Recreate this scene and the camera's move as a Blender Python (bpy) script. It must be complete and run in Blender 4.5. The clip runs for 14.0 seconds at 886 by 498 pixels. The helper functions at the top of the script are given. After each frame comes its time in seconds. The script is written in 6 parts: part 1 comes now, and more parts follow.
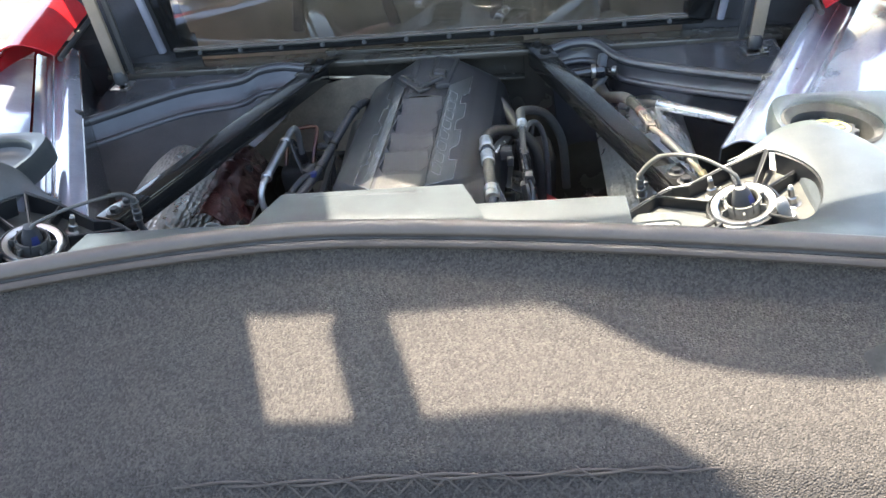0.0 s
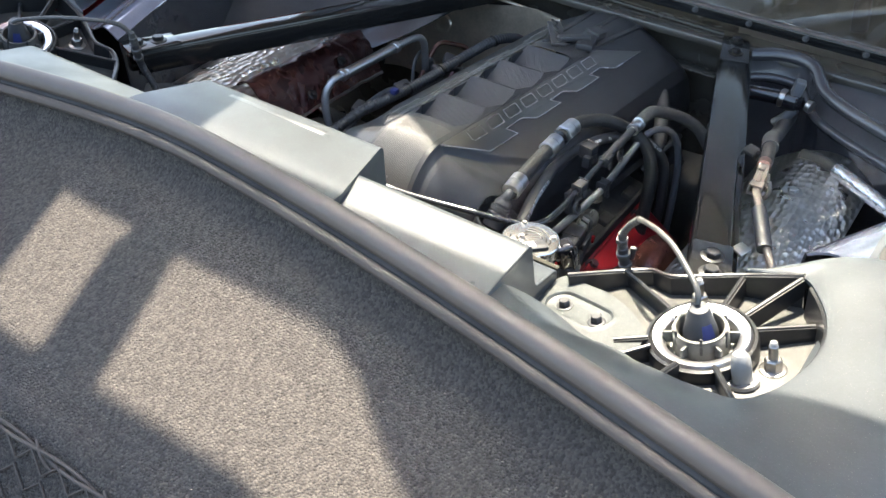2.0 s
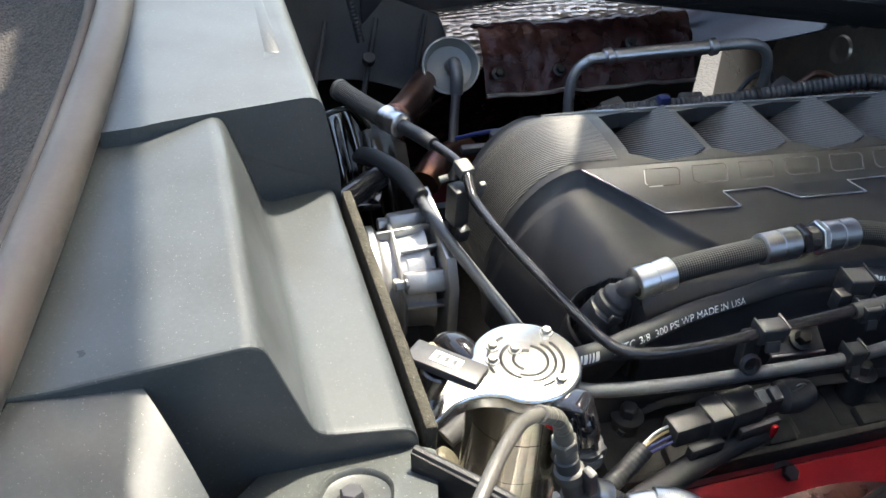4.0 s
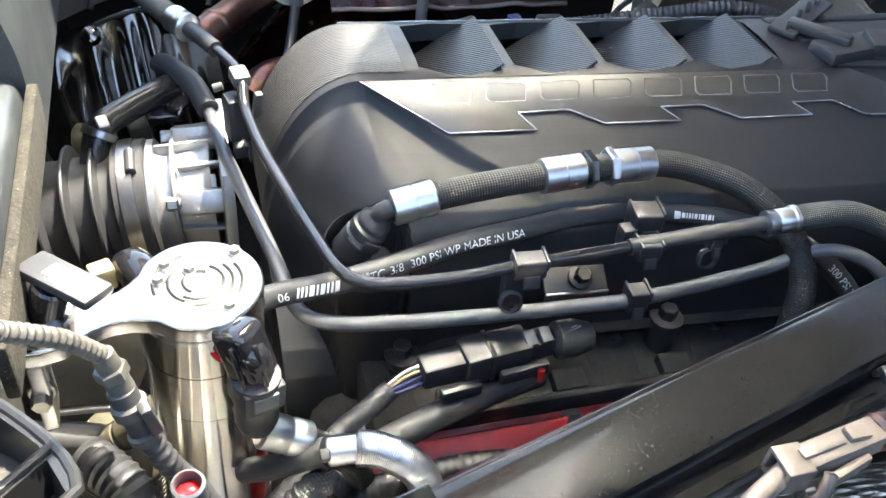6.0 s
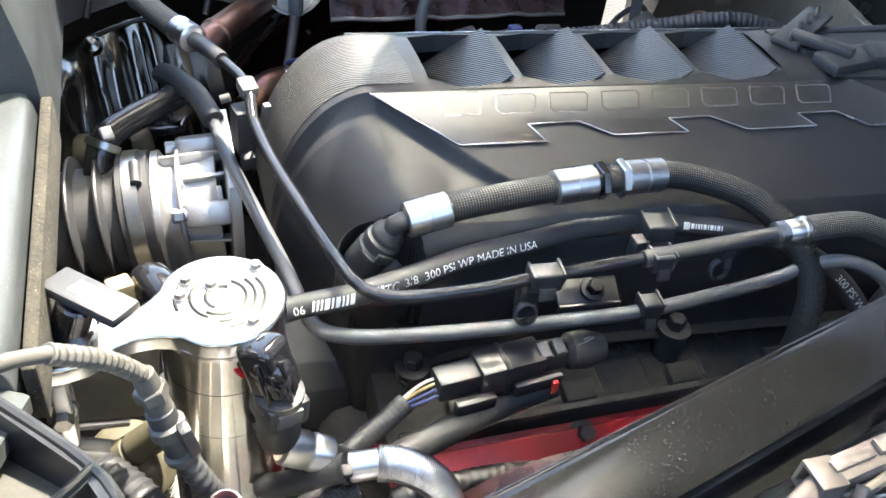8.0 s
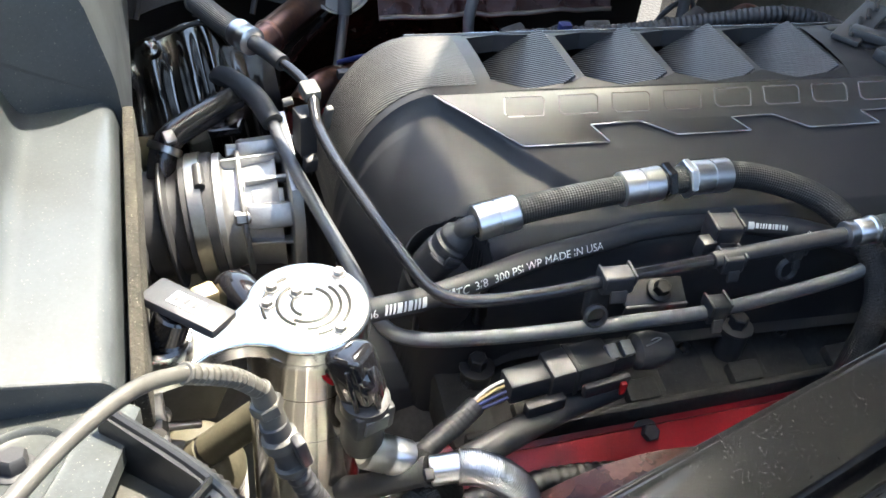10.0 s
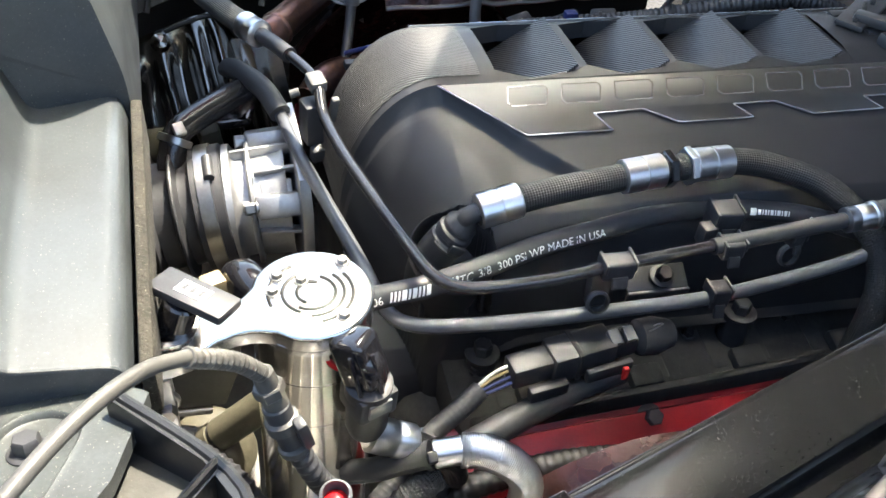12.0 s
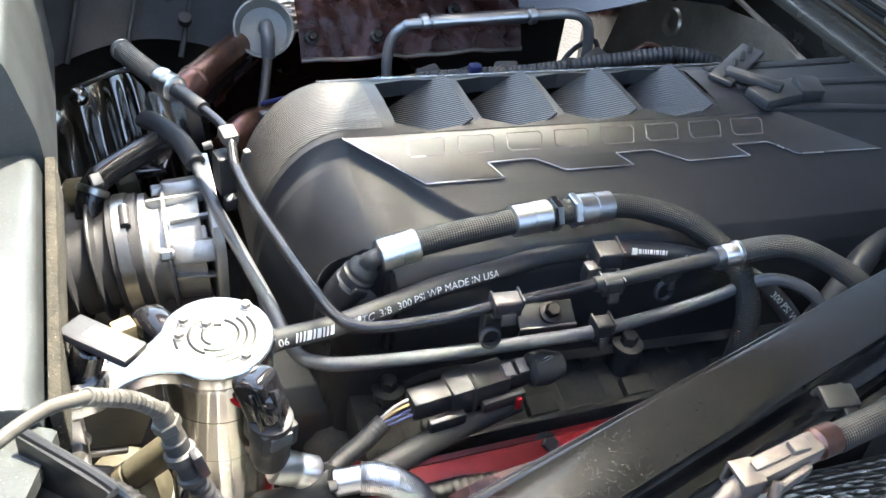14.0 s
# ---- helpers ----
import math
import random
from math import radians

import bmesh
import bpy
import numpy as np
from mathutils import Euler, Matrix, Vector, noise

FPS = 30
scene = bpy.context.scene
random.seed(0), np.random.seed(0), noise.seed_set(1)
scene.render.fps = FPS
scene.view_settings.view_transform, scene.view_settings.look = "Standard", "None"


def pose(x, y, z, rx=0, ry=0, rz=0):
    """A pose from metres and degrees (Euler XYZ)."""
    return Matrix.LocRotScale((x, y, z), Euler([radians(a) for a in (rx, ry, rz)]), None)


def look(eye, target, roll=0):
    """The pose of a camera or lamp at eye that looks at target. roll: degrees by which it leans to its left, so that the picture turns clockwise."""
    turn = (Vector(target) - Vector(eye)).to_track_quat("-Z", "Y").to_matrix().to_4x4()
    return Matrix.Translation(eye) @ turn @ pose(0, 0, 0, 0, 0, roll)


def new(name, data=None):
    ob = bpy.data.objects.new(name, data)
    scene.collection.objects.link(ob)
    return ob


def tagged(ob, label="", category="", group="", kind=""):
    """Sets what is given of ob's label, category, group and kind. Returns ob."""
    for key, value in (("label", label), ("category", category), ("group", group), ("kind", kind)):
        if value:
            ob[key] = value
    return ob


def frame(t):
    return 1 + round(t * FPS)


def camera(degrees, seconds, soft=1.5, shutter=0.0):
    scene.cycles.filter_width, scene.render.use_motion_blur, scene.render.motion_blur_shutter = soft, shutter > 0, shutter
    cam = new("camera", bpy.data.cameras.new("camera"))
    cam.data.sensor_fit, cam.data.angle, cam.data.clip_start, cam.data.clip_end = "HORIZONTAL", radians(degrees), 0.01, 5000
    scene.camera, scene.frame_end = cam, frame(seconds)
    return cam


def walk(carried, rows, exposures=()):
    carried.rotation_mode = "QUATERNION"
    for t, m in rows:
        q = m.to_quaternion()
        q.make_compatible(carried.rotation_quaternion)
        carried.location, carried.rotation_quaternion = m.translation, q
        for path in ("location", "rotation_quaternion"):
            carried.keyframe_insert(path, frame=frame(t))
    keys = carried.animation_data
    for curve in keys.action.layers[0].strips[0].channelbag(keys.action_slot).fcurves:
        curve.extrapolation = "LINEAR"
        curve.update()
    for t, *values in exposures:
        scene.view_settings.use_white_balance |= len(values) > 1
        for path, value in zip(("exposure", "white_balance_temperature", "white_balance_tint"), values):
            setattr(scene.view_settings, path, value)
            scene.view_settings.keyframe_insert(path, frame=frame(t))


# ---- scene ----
cam = camera(53.74, 14.0)
PATH = [
    (0.0, pose(0.1868, -1.0526, 0.6320, 56.901, 4.681, 1.547)),
    (0.5, pose(0.1964, -0.9257, 0.6344, 57.831, 3.933, 2.081)),
    (1.0, pose(0.4048, -0.8904, 0.6058, 56.556, 2.004, 14.670)),
    (1.5, pose(0.5903, -0.7999, 0.5696, 54.965, 0.062, 27.558)),
    (2.0, pose(0.6315, -0.6291, 0.5149, 53.280, -2.858, 33.643)),
    (2.2, pose(0.6874, -0.5812, 0.4946, 53.491, -3.621, 41.334)),
    (4.3, pose(0.6321, 0.0274, 0.2552, 51.594, -3.019, 74.637)),
    (4.5, pose(0.6340, 0.0580, 0.2317, 50.866, -3.467, 74.914)),
    (5.0, pose(0.6111, 0.1117, 0.2266, 49.801, -4.312, 74.663)),
    (5.5, pose(0.6296, 0.1393, 0.2424, 48.814, -5.029, 74.708)),
    (6.0, pose(0.6428, 0.1492, 0.2539, 48.641, -5.573, 74.360)),
    (6.5, pose(0.6657, 0.1652, 0.2562, 49.383, -6.655, 72.556)),
    (7.0, pose(0.6558, 0.1547, 0.2557, 49.279, -6.607, 72.690)),
    (7.5, pose(0.6415, 0.1376, 0.2537, 49.207, -6.261, 73.205)),
    (8.0, pose(0.6322, 0.1264, 0.2537, 49.169, -6.303, 73.200)),
    (8.5, pose(0.6280, 0.1178, 0.2544, 49.181, -6.250, 73.238)),
    (9.0, pose(0.6219, 0.1042, 0.2542, 48.724, -5.784, 73.556)),
    (9.2, pose(0.6178, 0.0967, 0.2549, 48.728, -5.755, 73.571)),
    (11.3, pose(0.6222, 0.0918, 0.2645, 47.642, -4.086, 74.479)),
    (11.5, pose(0.6247, 0.0973, 0.2602, 47.650, -4.192, 74.381)),
    (12.0, pose(0.6276, 0.0978, 0.2669, 47.590, -4.230, 74.376)),
    (12.5, pose(0.6372, 0.1106, 0.2700, 47.551, -4.220, 74.433)),
    (13.0, pose(0.6484, 0.1219, 0.2736, 47.777, -4.303, 74.290)),
    (13.5, pose(0.6562, 0.1244, 0.2773, 48.046, -4.528, 73.834)),
    (14.0, pose(0.6671, 0.1113, 0.3055, 50.287, -6.228, 70.656)),
]
EXPOSURES = [(0.0, 3.12, 7450, 8), (1.0, 3.10, 7500, 8), (2.2, 2.72, 7450, 8), (4.5, 2.2, 7350, 8), (5.5, 2.7, 7350, 8), (6.5, 3.32, 7350, 8), (9.0, 2.95, 7350, 8), (12.5, 2.67, 7350, 8), (14.0, 3.12, 7350, 8)]
walk(cam, PATH, EXPOSURES)

# ---- daylight ----
SUN_WAY = Vector((0.33, -0.33, -1.0)).normalized()  # the way that sunlight travels
world = bpy.data.worlds.new("daylight")
scene.world = world
world.use_nodes = True
wn = world.node_tree.nodes
sky = wn.new("ShaderNodeTexSky")
sky.sky_type = "NISHITA"
sky.sun_disc = False
sky.sun_elevation = math.asin(-SUN_WAY.z)
sky.sun_rotation = math.atan2(-SUN_WAY.x, -SUN_WAY.y)
wn["Background"].inputs["Strength"].default_value = 0.115
world.node_tree.links.new(sky.outputs[0], wn["Background"].inputs["Color"])
sun = new("sun", bpy.data.lights.new("sun", "SUN"))
sun.data.energy = 3.7
sun.data.angle = radians(0.6)
sun.data.color = (1.0, 0.965, 0.91)
sun.matrix_world = look((0, 0, 5), Vector((0, 0, 5)) + SUN_WAY)


# ---- materials ----
def material(name, color, rough, metal=0.0, vary=0.18, scale=14.0, grain=220.0, bump=0.15, depth=0.0006,
             coat=0.0, rough_vary=0.1, ior=1.5, color2=None, aniso=0.0, dust=0.0):
    """A worn surface: broad stains and fine grain over one base colour."""
    m = bpy.data.materials.new(name)
    m.use_nodes = True
    n, l = m.node_tree.nodes, m.node_tree.links
    b = n["Principled BSDF"]
    co = n.new("ShaderNodeTexCoord")
    broad, fine = n.new("ShaderNodeTexNoise"), n.new("ShaderNodeTexNoise")
    broad.inputs["Scale"].default_value, broad.inputs["Detail"].default_value = scale, 5
    fine.inputs["Scale"].default_value, fine.inputs["Detail"].default_value = grain, 3
    for t in (broad, fine):
        l.new(co.outputs["Object"], t.inputs["Vector"])
    mix = n.new("ShaderNodeMix")
    mix.data_type = "RGBA"
    second = color2 or tuple(c * (1 - vary) for c in color)
    first = color if color2 else tuple(min(1, c * (1 + vary)) for c in color)
    mix.inputs["A"].default_value, mix.inputs["B"].default_value = (*first, 1), (*second, 1)
    add = n.new("ShaderNodeMath")
    add.operation = "MULTIPLY_ADD"
    l.new(fine.outputs["Fac"], add.inputs[0])
    add.inputs[1].default_value = 0.35
    l.new(broad.outputs["Fac"], add.inputs[2])
    ramp = n.new("ShaderNodeMapRange")
    ramp.inputs["From Min"].default_value, ramp.inputs["From Max"].default_value = 0.45, 0.9
    l.new(add.outputs[0], ramp.inputs["Value"])
    l.new(ramp.outputs[0], mix.inputs["Factor"])
    last = mix.outputs["Result"]
    if dust:
        specks = n.new("ShaderNodeTexNoise")
        specks.inputs["Scale"].default_value, specks.inputs["Detail"].default_value = 800.0, 2
        l.new(co.outputs["Object"], specks.inputs["Vector"])
        cut = n.new("ShaderNodeMapRange")
        cut.inputs["From Min"].default_value, cut.inputs["From Max"].default_value = 0.66, 0.74
        cut.inputs["To Max"].default_value = dust
        l.new(specks.outputs["Fac"], cut.inputs["Value"])
        over = n.new("ShaderNodeMix")
        over.data_type = "RGBA"
        over.inputs["B"].default_value = (0.42, 0.38, 0.31, 1)
        l.new(cut.outputs[0], over.inputs["Factor"])
        l.new(last, over.inputs["A"])
        last = over.outputs["Result"]
    l.new(last, b.inputs["Base Color"])
    rr = n.new("ShaderNodeMapRange")
    rr.inputs["To Min"].default_value, rr.inputs["To Max"].default_value = max(0.02, rough - rough_vary), min(1, rough + rough_vary)
    l.new(broad.outputs["Fac"], rr.inputs["Value"])
    l.new(rr.outputs[0], b.inputs["Roughness"])
    b.inputs["Metallic"].default_value = metal
    b.inputs["IOR"].default_value = ior
    b.inputs["Coat Weight"].default_value = coat
    b.inputs["Coat Roughness"].default_value = max(0.05, rough * 0.5)
    b.inputs["Anisotropic"].default_value = aniso
    if bump:
        bp = n.new("ShaderNodeBump")
        bp.inputs["Strength"].default_value, bp.inputs["Distance"].default_value = bump, depth
        l.new(fine.outputs["Fac"], bp.inputs["Height"])
        l.new(bp.outputs[0], b.inputs["Normal"])
    return m


def woven(name, color, around, along, rough=0.7, strength=0.8, depth=0.001, color2=None, slant=1.0):
    """A braid that runs round a tube: u goes round it once, v is metres along it."""
    m = material(name, color, rough, bump=0)
    n, l = m.node_tree.nodes, m.node_tree.links
    b = n["Principled BSDF"]
    uv = n.new("ShaderNodeTexCoord")
    sep = n.new("ShaderNodeSeparateXYZ")
    l.new(uv.outputs["UV"], sep.inputs[0])
    waves = []
    for sign in (1, -1):
        a = n.new("ShaderNodeMath")
        a.operation = "MULTIPLY"
        a.inputs[1].default_value = 2 * math.pi * around * sign * slant
        l.new(sep.outputs["X"], a.inputs[0])
        c = n.new("ShaderNodeMath")
        c.operation = "MULTIPLY_ADD"
        c.inputs[1].default_value = along
        l.new(sep.outputs["Y"], c.inputs[0])
        l.new(a.outputs[0], c.inputs[2])
        s = n.new("ShaderNodeMath")
        s.operation = "SINE"
        l.new(c.outputs[0], s.inputs[0])
        waves.append(s)
    top = n.new("ShaderNodeMath")
    top.operation = "MULTIPLY"
    l.new(waves[0].outputs[0], top.inputs[0])
    l.new(waves[1].outputs[0], top.inputs[1])
    bp = n.new("ShaderNodeBump")
    bp.inputs["Strength"].default_value, bp.inputs["Distance"].default_value = strength, depth
    l.new(top.outputs[0], bp.inputs["Height"])
    l.new(bp.outputs[0], b.inputs["Normal"])
    return m


def ribbed(name, color, rough, pitch, turn, metal=0.0, strength=0.7, depth=0.0008):
    """Fine parallel ribs."""
    m = material(name, color, rough, metal, bump=0, vary=0.1)
    n, l = m.node_tree.nodes, m.node_tree.links
    co, mp, wv = n.new("ShaderNodeTexCoord"), n.new("ShaderNodeMapping"), n.new("ShaderNodeTexWave")
    mp.inputs["Rotation"].default_value = turn
    wv.inputs["Scale"].default_value = 1 / pitch * 0.314159
    wv.inputs["Distortion"].default_value = 0.0
    l.new(co.outputs["Object"], mp.inputs["Vector"])
    l.new(mp.outputs[0], wv.inputs["Vector"])
    bp = n.new("ShaderNodeBump")
    bp.inputs["Strength"].default_value, bp.inputs["Distance"].default_value = strength, depth
    l.new(wv.outputs["Fac"], bp.inputs["Height"])
    l.new(bp.outputs[0], n["Principled BSDF"].inputs["Normal"])
    return m


def dimpled(name, color, rough, scale, metal=1.0, strength=1.0, depth=0.004):
    """Pressed heat-shield foil."""
    m = material(name, color, rough, metal, bump=0, vary=0.2, scale=25)
    n, l = m.node_tree.nodes, m.node_tree.links
    co, vo = n.new("ShaderNodeTexCoord"), n.new("ShaderNodeTexVoronoi")
    vo.inputs["Scale"].default_value = scale
    vo.inputs["Randomness"].default_value = 0.55
    mp = n.new("ShaderNodeMapping")
    mp.inputs["Scale"].default_value = (1, 0.55, 1)
    l.new(co.outputs["Object"], mp.inputs["Vector"])
    l.new(mp.outputs[0], vo.inputs["Vector"])
    bp = n.new("ShaderNodeBump")
    bp.inputs["Strength"].default_value, bp.inputs["Distance"].default_value = strength, depth
    l.new(vo.outputs["Distance"], bp.inputs["Height"])
    l.new(bp.outputs[0], n["Principled BSDF"].inputs["Normal"])
    return m


COVER = material("cover_satin_black", (0.025, 0.0255, 0.0280), 0.42, grain=900, bump=0.25, depth=0.0003, vary=0.12, ior=1.40)
PLATE = material("plate_dark_satin", (0.17, 0.166, 0.160), 0.33, 0.92, grain=700, bump=0.03, depth=0.0002, vary=0.06, rough_vary=0.02)
LINE = material("bright_edge", (0.62, 0.62, 0.63), 0.25, 0.9, bump=0.03)
RIBS = ribbed("ribbed_black", (0.026, 0.027, 0.031), 0.36, 0.0017, (0, 0, radians(65)))
NOSE = ribbed("ribbed_nose", (0.048, 0.045, 0.042), 0.42, 0.0022, (0, 0, radians(20)))
BLACK = material("black_plastic", (0.030, 0.030, 0.0325), 0.48, grain=500, bump=0.2, depth=0.0003)
TRAY = material("moulded_tray", (0.013, 0.013, 0.0135), 0.36, grain=400, bump=0.15, depth=0.0003, vary=0.2, dust=0.05)
GLOSS = material("black_gloss", (0.010, 0.010, 0.012), 0.10, grain=300, bump=0.02, coat=0.6, rough_vary=0.04)
# soot colour, also used for the shade inside small hollows
DARK = material("soot_and_shade_black", (0.032, 0.031, 0.030), 0.75, vary=0.4, dust=0.10, ior=1.35)
GRIME = material("dusty_grime", (0.060, 0.056, 0.051), 0.8, vary=0.4, dust=0.10, ior=1.35)
BOLT = material("dark_steel", (0.045, 0.044, 0.043), 0.50, 1.0, vary=0.25, grain=300, bump=0.2)
ARCH = material("arch_liner", (0.050, 0.048, 0.047), 0.6, vary=0.3, grain=300, bump=0.4)
RUBBER = material("hose_rubber", (0.042, 0.042, 0.044), 0.55, grain=400, bump=0.3, depth=0.0003)
BRAID = woven("braided_hose", (0.016, 0.0157, 0.0155), 17, 1500, 0.65, strength=0.5, depth=0.0005)
BRAID_GREY = woven("braided_grey", (0.065, 0.064, 0.062), 20, 2000, 0.6, strength=0.7, depth=0.0007, color2=(0.03, 0.03, 0.03))
TUBE_BLACK = material("coated_tube_black", (0.016, 0.016, 0.018), 0.22, grain=350, bump=0.1, coat=0.3, dust=0.06)
TUBE_GREY = material("coated_tube_grey", (0.095, 0.099, 0.108), 0.34, 0.2, grain=350, bump=0.1, dust=0.06)
ALU = material("turned_aluminium", (0.62, 0.62, 0.635), 0.31, 1.0, vary=0.06, grain=260, bump=0.03, rough_vary=0.06)
CHROME = material("polished_lid", (0.72, 0.71, 0.695), 0.20, 1.0, vary=0.05, grain=160, bump=0.04, rough_vary=0.05)
TURNED = material("turned_can", (0.66, 0.63, 0.57), 0.12, 1.0, vary=0.05, grain=160, bump=0.02, rough_vary=0.04, aniso=0.85)
tn, tl = TURNED.node_tree.nodes, TURNED.node_tree.links
around = tn.new("ShaderNodeTangent")
around.direction_type, around.axis = "RADIAL", "Z"
tn["Principled BSDF"].inputs["Anisotropic Rotation"].default_value = 0.25
tl.new(around.outputs[0], tn["Principled BSDF"].inputs["Tangent"])
KNURL = woven("knurled_base", (0.30, 0.30, 0.30), 60, 1800, 0.4, strength=0.9, depth=0.0008)
KNURL.node_tree.nodes["Principled BSDF"].inputs["Metallic"].default_value = 1.0
CAST = material("cast_aluminium", (0.40, 0.40, 0.40), 0.42, 0.85, vary=0.15, grain=320, bump=0.3, depth=0.0005)
STEEL = material("zinc_steel", (0.36, 0.35, 0.335), 0.32, 1.0, vary=0.2, grain=300, bump=0.2)
PANEL = material("trim_grey_plastic", (0.042, 0.0475, 0.0505), 0.34, grain=420, bump=0.12, depth=0.0003, vary=0.26, scale=17, dust=0.22, rough_vary=0.14)
DUSTY = material("dusty_trim_plastic", (0.040, 0.0445, 0.044), 0.42, grain=420, bump=0.2, depth=0.0004, vary=0.35, scale=30, dust=0.40, rough_vary=0.25)
SMOKED = material("smoked_bright_metal", (0.23, 0.215, 0.20), 0.17, 1.0, vary=0.4, scale=30, grain=200, bump=0.06, rough_vary=0.05)
CLOUDY = material("cloudy_plastic", (0.10, 0.098, 0.092), 0.40, vary=0.12)
CABLE = material("dusty_cable", (0.060, 0.057, 0.052), 0.42, vary=0.25, scale=60, grain=300, bump=0.2, depth=0.0003)
CARPET = material("loop_carpet", (0.0285, 0.0236, 0.0199), 0.95, grain=560, bump=0.6, depth=0.0030, vary=0.2, scale=5)
cn, cl = CARPET.node_tree.nodes, CARPET.node_tree.links
tuft = cn.new("ShaderNodeTexVoronoi")
tuft.inputs["Scale"].default_value = 430
tone = cn.new("ShaderNodeValToRGB")
tone.color_ramp.elements[0].color, tone.color_ramp.elements[1].color = (0.0262, 0.0224, 0.0198, 1), (0.0780, 0.0667, 0.0590, 1)
tone.color_ramp.elements[0].position, tone.color_ramp.elements[1].position = 0.15, 0.95
tuft_at = cn.new("ShaderNodeTexCoord")
cl.new(tuft_at.outputs["Object"], tuft.inputs["Vector"])
cl.new(tuft.outputs["Color"], tone.inputs["Fac"])
cl.new(tone.outputs[0], cn["Principled BSDF"].inputs["Base Color"])
pile = cn.new("ShaderNodeBump")
pile.inputs["Strength"].default_value, pile.inputs["Distance"].default_value = 0.9, 0.0022
pile.invert = True
cl.new(tuft.outputs["Distance"], pile.inputs["Height"])
cl.new(cn["Bump"].outputs[0], pile.inputs["Normal"])
cl.new(pile.outputs[0], cn["Principled BSDF"].inputs["Normal"])
FELT = material("liner_edge", (0.070, 0.055, 0.047), 0.8, grain=300, bump=0.4, vary=0.15)
SEAL = material("edge_seal", (0.085, 0.067, 0.058), 0.45, grain=240, bump=0.15, vary=0.1)
BRACE = material("brace_gloss", (0.0095, 0.0095, 0.0096), 0.12, grain=260, bump=0.03, ior=1.45, dust=0.06, rough_vary=0.05)
LINING = material("lid_lining", (0.17, 0.136, 0.106), 0.6, grain=200, bump=0.2)
TAN_BAR = material("beige_metal", (0.22, 0.180, 0.145), 0.4, 0.3, vary=0.15, grain=260, bump=0.1)
TAN_FOIL = material("tan_heat_shield", (0.46, 0.385, 0.30), 0.34, 0.75, vary=0.2, scale=20, grain=160, bump=0.15)
CROSS = material("bulkhead_paint", (0.055, 0.049, 0.041), 0.26, grain=260, bump=0.03, coat=0.4, dust=0.05, rough_vary=0.08)
INNER = material("bay_paint", (0.043, 0.0425, 0.047), 0.22, grain=260, bump=0.03, coat=0.3, dust=0.05, rough_vary=0.06)
# black gloss paint, with the sky's pale glare put into the base colour
FENDER = material("fender_sky_glare", (0.30, 0.31, 0.38), 0.14, 0.4, grain=260, bump=0.03, coat=1.0, rough_vary=0.05)
RED = material("red_paint", (0.42, 0.012, 0.016), 0.16, grain=200, bump=0.02, coat=1.0, rough_vary=0.05)
RED_COVER = material("red_wrinkle", (0.22, 0.008, 0.013), 0.34, grain=500, bump=0.35, vary=0.2, coat=0.2)
SHIELD_RED = material("heat_shield_maroon", (0.040, 0.013, 0.011), 0.26, 0.45, grain=60, bump=0.45, depth=0.004, vary=0.4, scale=20)
FOIL = dimpled("pressed_foil", (0.56, 0.53, 0.49), 0.30, 120, depth=0.003)
OLIVE = material("dusty_alloy", (0.075, 0.068, 0.048), 0.36, 0.0, vary=0.25, scale=40, grain=300, bump=0.25, dust=0.12)
PLATING = material("grey_phosphate", (0.058, 0.057, 0.052), 0.50, 0.2, vary=0.2, scale=40, grain=300, bump=0.2, dust=0.10)
WRAP = material("crumpled_wrap", (0.80, 0.80, 0.82), 0.16, 1.0, vary=0.1, grain=130, bump=0.7, depth=0.004)
FOAM = material("dusty_foam", (0.020, 0.017, 0.011), 0.9, grain=420, bump=1.0, depth=0.001, vary=0.5, scale=60, dust=0.35)
COPPER = material("heat_tinted_pipe", (0.34, 0.175, 0.105), 0.34, 1.0, vary=0.3, scale=22, color2=(0.12, 0.075, 0.095))
WHITE = material("print_white", (0.80, 0.80, 0.78), 0.6, vary=0.05, bump=0.0)
YELLOW = material("print_yellow", (0.72, 0.60, 0.16), 0.5, vary=0.08)
BISCUIT = material("stained_nylon", (0.125, 0.100, 0.086), 0.36, vary=0.25, scale=30)
NYLON = material("natural_nylon", (0.24, 0.235, 0.22), 0.40, vary=0.08)
RESERVOIR = material("reservoir_plastic", (0.60, 0.59, 0.54), 0.35, vary=0.1)
WIRE_BLUE = material("wire_blue", (0.02, 0.03, 0.12), 0.4)
WIRE_WHITE = material("wire_white", (0.62, 0.60, 0.52), 0.4)
WIRE_TAN = material("wire_tan", (0.50, 0.36, 0.16), 0.4)
BRONZE = material("yellowed_nylon", (0.22, 0.17, 0.095), 0.4)
ASPHALT = material("asphalt", (0.055, 0.054, 0.052), 0.9, grain=90, bump=0.8, depth=0.01, scale=1.5, vary=0.3)
CABIN = material("cabin_tan", (0.32, 0.272, 0.216), 0.8)
NET = material("net_cord", (0.060, 0.048, 0.041), 0.7)

GLASS = bpy.data.materials.new("tinted_glass")
GLASS.use_nodes = True
gb = GLASS.node_tree.nodes["Principled BSDF"]
gb.inputs["Base Color"].default_value = (0.85, 0.83, 0.79, 1)
gb.inputs["Roughness"].default_value = 0.02
gb.inputs["Transmission Weight"].default_value = 1.0
gb.inputs["IOR"].default_value = 2.1
CLEAR = bpy.data.materials.new("lid_glass")
CLEAR.use_nodes = True
cb = CLEAR.node_tree.nodes["Principled BSDF"]
cb.inputs["Base Color"].default_value = (0.9, 0.93, 0.92, 1)
cb.inputs["Roughness"].default_value = 0.0
